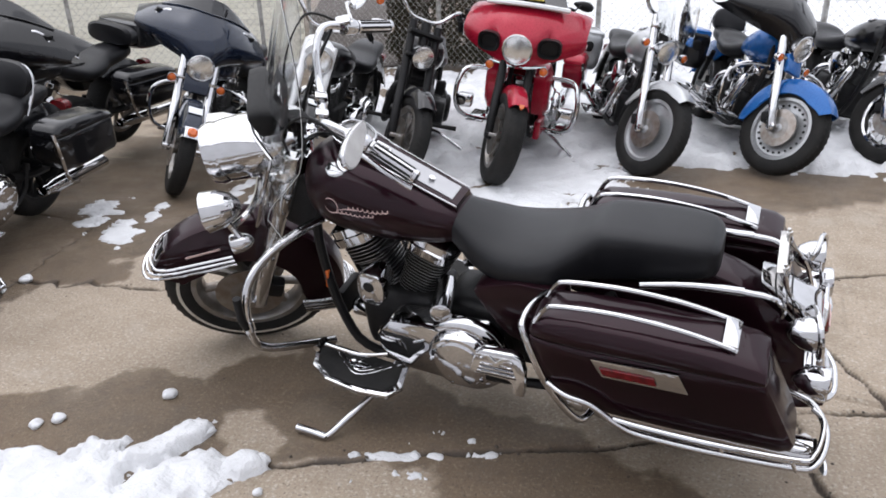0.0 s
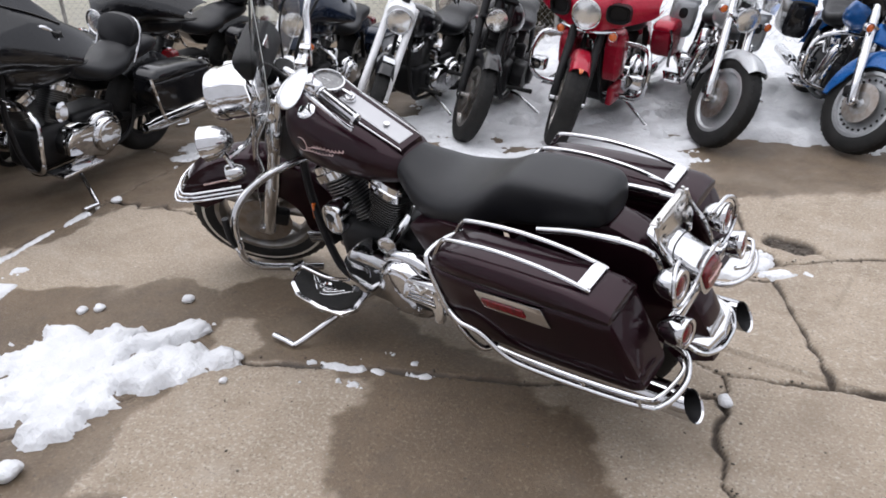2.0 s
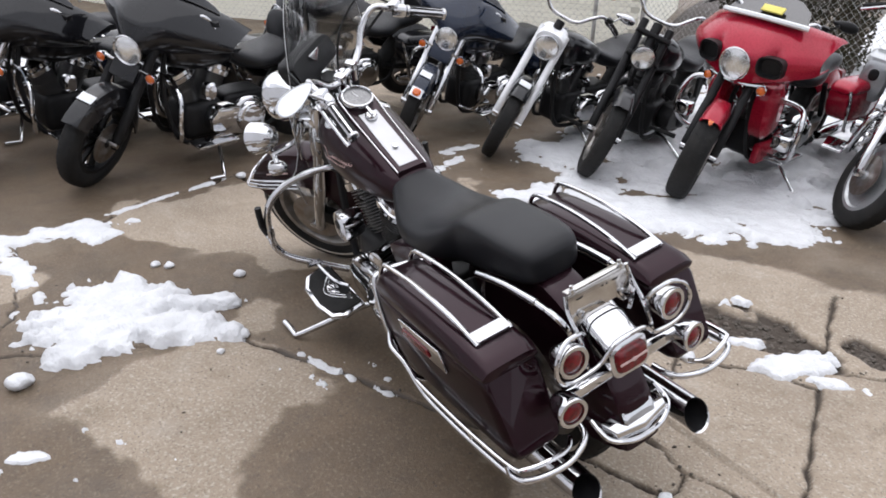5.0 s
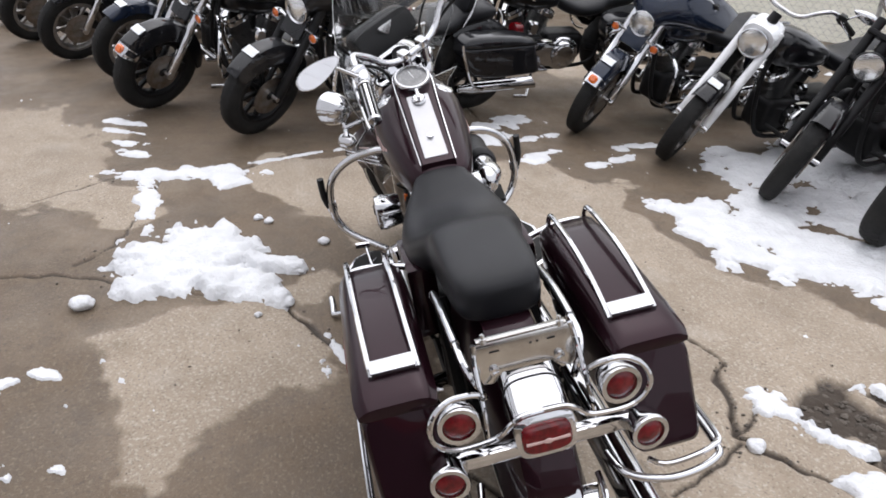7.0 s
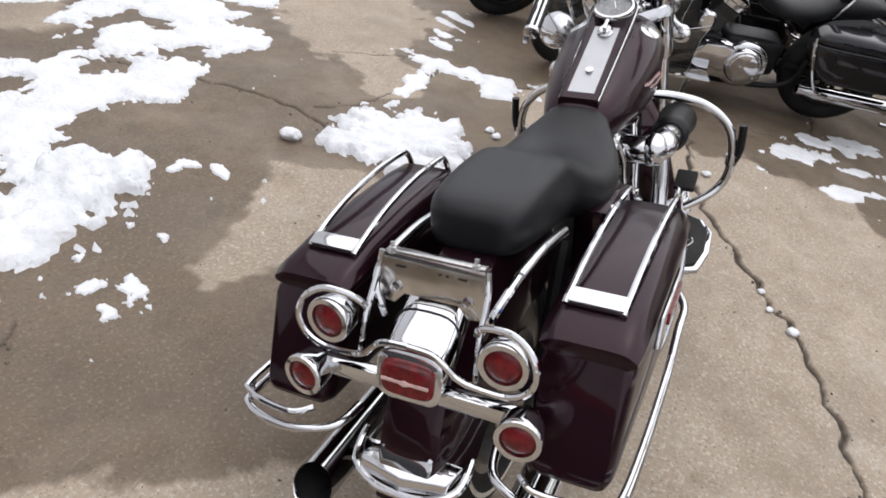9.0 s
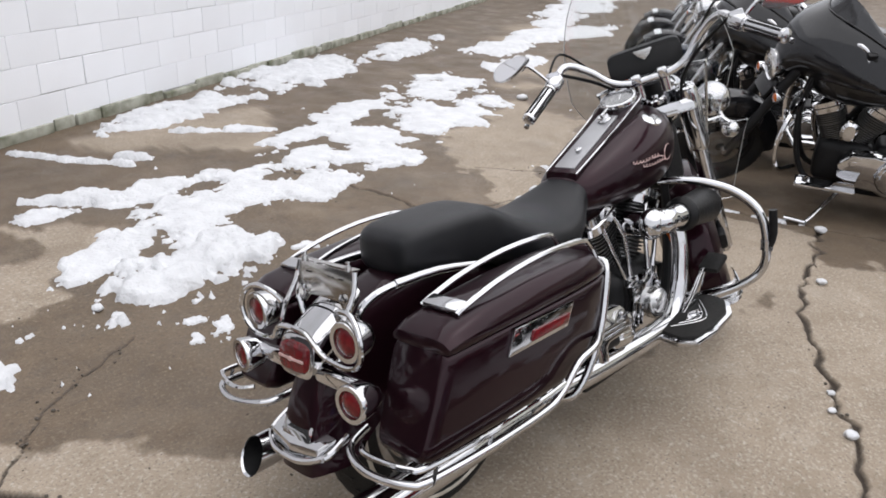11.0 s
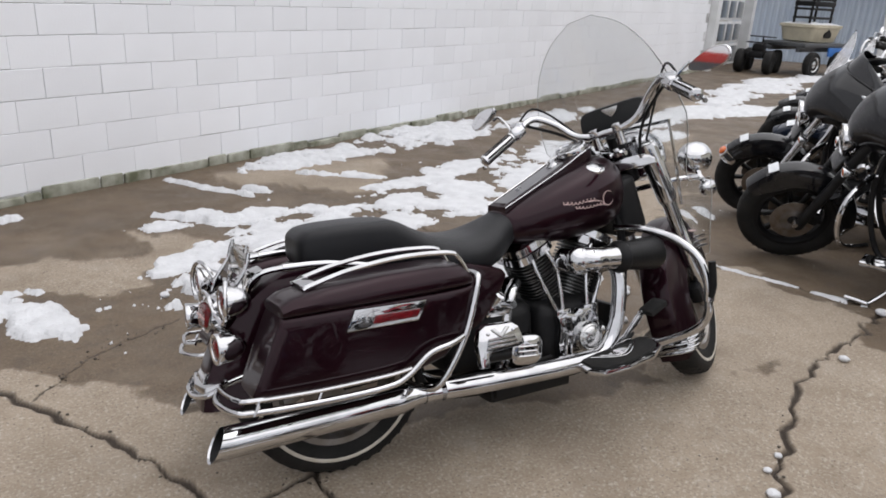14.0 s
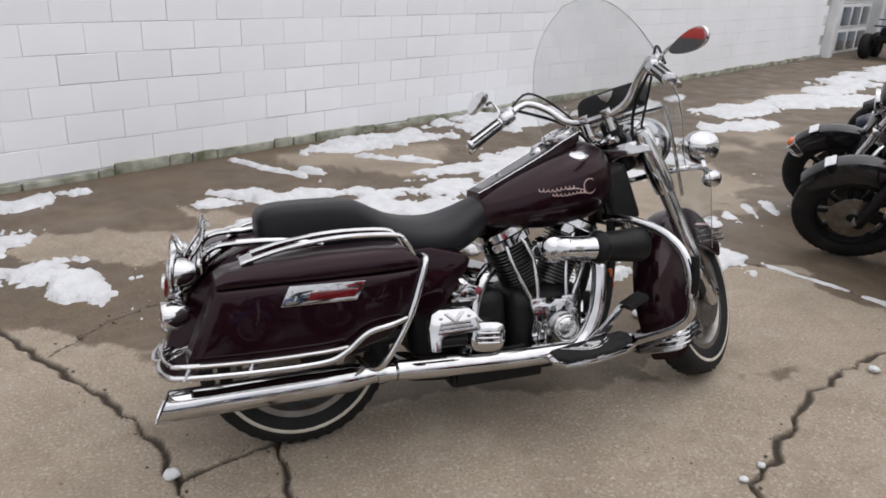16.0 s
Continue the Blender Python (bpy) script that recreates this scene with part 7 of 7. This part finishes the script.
def parked(kind, x, y, yaw, lean, steer, paint, label, group="parked motorcycles", fairing="", screen=False, bags="", rack=False, wheelstyle="cast", leg=None, tag=True, back=False, fw=0.32, width=0.11, rim=None, bar=1.0, pack=False, chrome=True, tall=0.10, size=0.95, padx=0.0):
    """One of the neighbouring motorcycles."""
    b = thing(kind, bike_pose(x, y, yaw, lean, size), label, "motorcycle", group)
    S = steering(steer)
    leg = leg or CHROME
    wheel(b, "rear_wheel", REAR, 0.315, 0.15, "cast", rim_mat=rim, discs=(-1,))
    wheel(b, "front_wheel", FRONT, 0.32, width, wheelstyle, S, rim_mat=rim)
    frame_tubes(b)
    engine(b, CYLINDER, CHROME if chrome else MATTEBLACK)
    wide = fairing == "batwing"
    fork(b, S, 0.105 if wide else 0.095, leg, top=0.0 if fairing else 0.08)
    ff = part("front_fender", turned(fender(FRONT, 0.355, 55 if not wide else 38, 165 if not wide else 190, 0.08 if wide else 0.07, 0.10 if wide else 0.06, 18), S), paint, b)
    part("rear_fender", fender(REAR, 0.385, 50, 175, 0.10, 0.13, 18, flare=0.03), paint, b)
    part("fuel_tank", body_loft([(1.02, 0.70, 0.77, 0.06, 2.6), (1.08, 0.68, 0.82, 0.11, 2.5), (1.25, 0.665, 0.90, 0.148, 2.4), (1.40, 0.68, 0.945, 0.152, 2.4), (1.50, 0.71, 0.93, 0.11, 2.3), (1.54, 0.77, 0.88, 0.05, 2.2)], 24), paint, b)
    part("filler_cap", lathe([(0, 0.034), (0.008, 0.034), (0.014, 0.02), (0.015, 0)], (1.38, -0.09, 0.925), (-0.15, -0.4, 0.9), 16), CHROME, b)
    part("seat", body_loft([(0.30, 0.73, 0.80, 0.09, 3), (0.40, 0.70, 0.82, 0.12, 3), (0.58, 0.66, 0.81, 0.13, 2.8), (0.68, 0.63, 0.765, 0.16, 2.7), (0.85, 0.62, 0.745, 0.17, 2.6), (0.98, 0.65, 0.77, 0.11, 2.6), (1.06, 0.71, 0.80, 0.06, 2.4)], 24), LEATHER, b, "black vinyl seat")
    if fairing == "batwing":
        f = batwing(b, S, paint if paint is not BLUEPAINT else BLACKPAINT, tall)
        for s in (1, -1):
            round_lamp(b, "front_signal", (1.77, s * 0.165, 0.735), (1, s * 0.05, 0), 0.03, 0.05, AMBER, S)
        part("signal_bar", turned(box((1.76, 0, 0.75), (0.02, 0.34, 0.02), 0.006), S), CHROME, b)
        part("fork_panel", turned(box((1.775, 0, 0.73), (0.03, 0.17, 0.13), 0.012, (0, -27, 0)), S), paint, b)
        for s in (1, -1):
            part("engine_guard", tube([(1.555, s * 0.05, 0.68), (1.58, s * 0.2, 0.68), (1.62, s * 0.34, 0.62), (1.64, s * 0.37, 0.48), (1.61, s * 0.33, 0.34), (1.52, s * 0.14, 0.28)], 0.014, 8, 5), CHROME, b)
    elif fairing == "nacelle":
        n = part("headlamp_nacelle", turned(quads([sering(c, a, h, (0, 1, 0), Vector((0.2, 0, 0.98)), 20, 2.6) for c, a, h in (((1.54, 0, 0.94), 0.10, 0.05), ((1.62, 0, 0.89), 0.125, 0.10), ((1.69, 0, 0.865), 0.11, 0.11))]), S), leg, b)
        round_lamp(b, "headlamp", (1.73, 0, 0.86), (1, 0, -0.03), 0.095, 0.08, LAMPGLASS, S, parent=n)
    elif fairing == "cruiser":
        def surf(s, p):
            a = abs(s)
            low, up = 0.775 + 0.13 * a ** 1.3, 1.165 - 0.07 * a ** 2
            z = low + (up - low) * (p if a < 0.97 else 0.06 + 0.88 * p)
            x = 1.875 + 0.045 * math.sin(math.pi * min(1, p * 1.1)) - 0.17 * p ** 2.2 - 0.19 * a ** 2.4 - 0.05 * math.exp(-((a - 0.45) / 0.07) ** 2) * math.exp(-((p - 0.38) / 0.22) ** 2)
            return Vector((x - 0.10, s * 0.425, z - 0.02))
        rows = [[surf(k / 18 - 1, p / 12) for k in range(37)] for p in range(13)]
        rows = [[q + Vector((-0.12, 0, 0.02)) for q in rows[0]]] + rows + [[q + Vector((-0.10, 0, 0.005)) for q in rows[-1]]]
        f = part("fairing", shell(rows, 0.006), paint, b, "bright red fairing with dark vents")
        part("dash_panel", shell([[surf(s, p) + Vector((-0.09, 0, 0)) for s in np.linspace(-0.95, 0.95, 19)] for p in np.linspace(0.04, 0.98, 6)], 0.01), MATTEBLACK, f)
        round_lamp(b, "headlamp", (1.825, 0, 0.875), (1, 0, -0.08), 0.10, 0.08, LAMPGLASS, parent=f)
        for s in (1, -1):
            part("vent", quads([sering((1.79 - d, s * 0.205, 0.90), a, c, Vector((0.25 * -s, 1, 0)), Vector((0.2, 0, 1)), 18, 3) for d, a, c in ((0.06, 0.078, 0.066), (-0.012, 0.077, 0.065), (-0.010, 0.068, 0.056), (0.02, 0.055, 0.044))]), MATTEBLACK, f)
            part("side_panel", quads([sering((1.52, s * v, 0.58), 0.12, 0.18, Vector((1, 0, -0.2)), Vector((0.2, 0, 1)), 24, 2.8) for v in (0.12, 0.20)] + [sering((1.52, s * 0.225, 0.58), 0.09, 0.14, Vector((1, 0, -0.2)), Vector((0.2, 0, 1)), 24, 2.6)]), paint, b)
            part("belly_panel", box((1.3, s * 0.17, 0.27), (0.4, 0.05, 0.14), 0.02), paint, b)
            round_lamp(b, "front_signal", (1.75, s * 0.185, 0.745), (1, s * 0.1, 0), 0.03, 0.045, AMBER)
            part("engine_guard", tube([(1.5, s * 0.1, 0.66), (1.52, s * 0.36, 0.66), (1.58, s * 0.43, 0.56), (1.58, s * 0.43, 0.40), (1.5, s * 0.36, 0.30), (1.4, s * 0.1, 0.27)], 0.017, 10, 5), CHROME, b)
            part("driving_lamp_pod", box((1.6, s * 0.36, 0.44), (0.10, 0.11, 0.09), 0.02), CHROME, b)
        part("chrome_lip", tube([(1.72, -0.19, 0.77), (1.78, 0, 0.755), (1.72, 0.19, 0.77)], 0.010, 8, 5), CHROME, f)
        bm = plate([(1.600, -0.27, 1.130), (1.635, -0.12, 1.140), (1.645, 0, 1.142), (1.635, 0.12, 1.140), (1.600, 0.27, 1.130), (1.520, 0.23, 1.210), (1.475, 0.14, 1.255), (1.460, 0, 1.270), (1.475, -0.14, 1.255), (1.520, -0.23, 1.210)], (0.005, 0, 0.003))
        part("screen", bm, SMOKE, f)
        part("screen_strip", tube([(1.605, -0.28, 1.135), (1.645, -0.12, 1.145), (1.655, 0, 1.148), (1.645, 0.12, 1.145), (1.605, 0.28, 1.135)], 0.016, 6, 4), WHITEPAINT, f)
        part("label_strip", box((1.600, 0.03, 1.195), (0.012, 0.14, 0.05), 0.003, (0, -50, 0)), mat("yellow_label", (0.7, 0.6, 0.12), 0.5), f)
        part("fender_crest", turned(plate([(2.197, -0.018, 0.616), (2.197, 0.018, 0.616), (2.212, 0.012, 0.60), (2.22, 0, 0.59), (2.212, -0.012, 0.60)], (0.006, 0, 0.007), 0.001), S), AMBER, ff)
    else:
        round_lamp(b, "headlamp", (1.755, 0, 0.835), (1, 0, -0.03), 0.085, 0.12, LAMPGLASS, S, shell=CHROME if chrome else BLACKPAINT)
        part("triple_clamp", turned(join(box((1.64, 0, 0.965), (0.08, 0.25, 0.03), 0.01, (0, -27, 0)), box((1.71, 0, 0.82), (0.07, 0.24, 0.03), 0.01, (0, -27, 0))), S), leg, b)
        for s in (1, -1):
            round_lamp(b, "front_signal", (1.56, s * 0.36, 1.07) if not chrome else (1.72, s * 0.19, 0.84), (1, s * 0.05, 0), 0.028, 0.045, AMBER, S)
    handlebar(b, S, half=0.42 * bar, rise=1.05 if wide else 1.12, end=0.96 if wide else 1.05)
    for s in (1, -1):
        if not wide:
            mirror(b, S, s, (1.31, s * 0.42, 1.20), (1.39, s * 0.335, 1.14), CHROME if chrome and fairing != "cruiser" else MATTEBLACK)
        muffler(b, -1 if bags == "" else s, mat_=CHROME if chrome else MATTEBLACK) if (s == -1 or bags == "hard") else None
    part("exhaust_front", tube([(1.40, -0.10, 0.55), (1.46, -0.16, 0.55), (1.43, -0.2, 0.38), (1.33, -0.213, 0.26), (1.0, -0.213, 0.252), (0.6, -0.213, 0.266)], 0.027, 10, 5), CHROME if chrome else MATTEBLACK, b)
    part("exhaust_rear", tube([(1.09, -0.10, 0.53), (1.03, -0.17, 0.5), (0.95, -0.19, 0.36), (0.80, -0.2, 0.30)], 0.027, 10, 5), CHROME if chrome else MATTEBLACK, b)
    part("air_cleaner", lathe([(0, 0.085), (0.03, 0.09), (0.06, 0.085), (0.068, 0.05), (0.07, 0)], (1.24, -0.12, 0.57), (0, -1, 0), 24), CHROME if chrome else MATTEBLACK, b)
    part("horn_cover", quads([sering((1.285, v, 0.56), a, h, (1, 0, 0), (0, 0, 1), 18, 2.5) for v, a, h in ((0.13, 0.035, 0.05), (0.19, 0.045, 0.06), (0.205, 0.03, 0.045))]), CHROME if chrome else MATTEBLACK, b)
    for s in (1, -1):
        if bags:
            part("floorboard", box((1.34, s * 0.30, 0.27), (0.32, 0.13, 0.018), 0.008), CHROME, b)
        else:
            part("foot_peg", tube([(1.42, s * 0.14, 0.30), (1.43, s * 0.34, 0.31)], [0.012, 0.018], 8, 2), RUBBER, b)
        if bags == "hard":
            body, lid = hard_bag(s)
            bg = part("saddlebag", body, paint, b)
            part("lid", lid, paint, bg)
            part("bag_guard", tube([(0.72, s * 0.36, 0.66), (0.70, s * 0.38, 0.56), (0.60, s * 0.37, 0.37), (0.5, s * 0.36, 0.33)], 0.011, 8, 4), CHROME, b)
        elif bags == "case":
            blue = paint is BLUEPAINT
            cs = part("saddlebag", quads([sering((x, s * 0.285, 0.60), 0.105 * k, 0.155 * k, (0, 1, 0), Vector((0.12, 0, 1)), 24, 4.2) for x, k in ((0.16, 0.75), (0.175, 0.94), (0.25, 1), (0.50, 1), (0.585, 0.95), (0.61, 0.7))]), BLACKPAINT if blue else paint, b)
            part("bag_lid", quads([sering((0.38, s * 0.285, z), a, h, (0, 1, 0), (1, 0, 0), 24, 5) for z, a, h in ((0.725, 0.108, 0.222), (0.73, 0.112, 0.228), (0.765, 0.108, 0.222), (0.775, 0.09, 0.2))]), paint, cs)
            part("latch", quads([sering((0.615 + d, s * 0.30, 0.65), 0.035 * k, 0.045 * k, (0, 1, 0), (0, 0, 1), 16, 2.4) for d, k in ((-0.03, 1), (0.004, 1), (0.010, 0.8))]), MATTEBLACK, cs)
    part("tail_lamp", quads([sering((x, 0, 0.60), a, h, (0, 1, 0), (0, 0, 1), 18, 3) for x, a, h in ((0.06, 0.05, 0.04), (0.0, 0.055, 0.042), (-0.01, 0.04, 0.03))]), REDLENS, b)
    if back:
        br = part("sissy_bar", tube([(0.40 + padx, -0.15, 0.70), (0.33 + padx, -0.15, 0.86), (0.31 + padx, -0.09, 0.95), (0.31 + padx, 0.09, 0.95), (0.33 + padx, 0.15, 0.86), (0.40 + padx, 0.15, 0.70)], 0.009, 8, 4), CHROME, b)
        part("backrest_pad", quads([sering((x + padx, 0, 0.87), 0.14 * k, 0.10 * k, (0, 1, 0), Vector((-0.2, 0, 1)), 20, 2.8) for x, k in ((0.30, 0.8), (0.32, 1), (0.37, 1), (0.385, 0.8))]), LEATHER, br)
    if pack:
        pk = part("top_case", quads([sering((0.18, 0, z), a, h, (0, 1, 0), (1, 0, 0), 28, 3.4) for z, a, h in ((0.80, 0.2, 0.15), (0.82, 0.235, 0.18), (0.92, 0.235, 0.18), (0.98, 0.22, 0.165), (1.0, 0.15, 0.1))]), paint, b)
        part("backrest_pad", quads([sering((x, 0, 0.90), 0.2 * k, 0.08 * k, (0, 1, 0), (0, 0, 1), 20, 3) for x, k in ((0.34, 0.9), (0.36, 1), (0.43, 1), (0.45, 0.85))]), LEATHER, pk)
    if screen:
        rings = []
        for i in range(9):
            u = i / 8
            half = 0.21 * max(0.05, 1 - max(0, (u - 0.4) / 0.6) ** 2.2) ** 0.5 * (0.75 + 0.25 * min(1, u * 3))
            rings.append([Vector((1.80 - 0.22 * u - 1.2 * (v * half) ** 2, v * half, 0.93 + 0.44 * u)) for v in np.linspace(-1, 1, 13)])
        bm = bmesh.new()
        vs = [[bm.verts.new(p) for p in r] for r in rings]
        for i in range(8):
            for j in range(12):
                bm.faces.new((vs[i][j], vs[i][j + 1], vs[i + 1][j + 1], vs[i + 1][j]))
        bmesh.ops.solidify(bm, geom=list(bm.faces), thickness=0.004)
        ws = part("windshield", turned(bm, S), WINDSHIELD, b)
        ws.visible_shadow = False
    if wide and leg is CHROME and paint is not BLUEPAINT:
        c, s_ = math.cos(radians(40)), math.sin(radians(40))
        tip = part("fender_lamp", turned(quads([sering(Vector(FRONT) + Vector((c, 0, s_)) * r, a, h, (0, 1, 0), Vector((-s_, 0, c)), 16, 2.6) for r, a, h in ((0.35, 0.032, 0.03), (0.365, 0.032, 0.03), (0.376, 0.02, 0.018))]), S), AMBER, ff)
        part("tip_trim", turned(fender(FRONT, 0.358, 34, 46, 0.078, 0.09, 6), S), CHROME, ff)
    if tag:
        a = radians(78 if not wide else 68)
        o = Vector(FRONT) + Vector((math.cos(a), 0, math.sin(a))) * 0.362
        tag_card(b, S, o, (0, 1, 0), (-math.sin(a), 0, math.cos(a)), (0.045, 0.03))
    side_stand(b, lean)
    return b


# The row that faces the open lot, from the fence side on.
parked("touring_motorcycle", 3.95, -1.657, 111, 12, 26, NAVY, "dark navy touring motorcycle with wing fairing and chrome fork", fairing="batwing", bags="hard", size=1.0)
parked("cruiser_motorcycle", 3.334, -2.092, 102, 13, 33, BLACKPAINT, "black cruiser motorcycle with bright wide fork covers", fairing="nacelle", leg=FORKWHITE, size=1.0)
parked("small_motorcycle", 2.614, -2.41, 111, 12, 26, BLACKPAINT, "small black motorcycle with dark forks and bare front wheel", chrome=False, leg=MATTEBLACK, tag=False, bar=0.95, size=1.03)
parked("touring_motorcycle", 1.948, -2.651, 99, 7.5, 22, REDPAINT, "bright red touring motorcycle with large fairing and side cases", fairing="cruiser", bags="hard", leg=MATTEBLACK, tag=False, width=0.15, size=1.03)
parked("cruiser_motorcycle", 1.04, -3.10, 113, 12, 28, SILVERPAINT, "silver cruiser motorcycle with small windshield and silver side cases", screen=True, bags="case", wheelstyle="disc", tag=False, rim=SILVERPAINT, size=1.0)
parked("touring_motorcycle", 0.21, -3.335, 113, 12, 32, BLUEPAINT, "blue motorcycle with black wing fairing and blue side cases", fairing="batwing", bags="case", wheelstyle="holes", tag=False, back=True, rim=SILVERPAINT, size=0.98)
parked("cruiser_motorcycle", -0.50, -3.81, 113, 11, 32, BLACKPAINT, "black cruiser motorcycle with wire-spoked front wheel", wheelstyle="wire", tag=False, rim=CHROME, size=0.98)
parked("touring_motorcycle", 3.75, 0.72, 109.5, 10.5, 27, BLACKPAINT, "gloss black touring motorcycle with wing fairing and saddlebags", fairing="batwing", bags="hard", leg=MATTEBLACK, back=True, rim=MATTEBLACK, size=1.0, padx=0.2, tall=0.10)
parked("touring_motorcycle", 4.38, 1.46, 110, 10.5, 25, BLACKPAINT, "black touring motorcycle with chrome fork and wing fairing", fairing="batwing", bags="hard", back=True, tall=0.11, rim=MATTEBLACK, size=1.0)
parked("cruiser_motorcycle", 5.20, 1.76, 110, 11, 21, NAVY, "dark cruiser motorcycle with windshield", screen=True, bags="hard", size=1.0)
parked("cruiser_motorcycle", 5.92, 2.34, 110, 11, 21, BLACKPAINT, "black cruiser motorcycle with chrome fork", fairing="nacelle", bags="case", size=1.0)
parked("cruiser_motorcycle", 6.74, 2.89, 110, 11, 21, BLACKPAINT, "black cruiser motorcycle with windshield far along the row", screen=True, bags="case", size=1.0)
parked("cruiser_motorcycle", 7.66, 3.36, 110, 11, 21, BLACKPAINT, "black cruiser motorcycle at the far end of the row", bags="case", size=1.0)
parked("touring_motorcycle", 4.97, -0.72, 98, 11, 3, BLACKPAINT, "black touring motorcycle with wide padded backrest and top case", fairing="batwing", bags="hard", pack=True, tag=False, size=1.0)
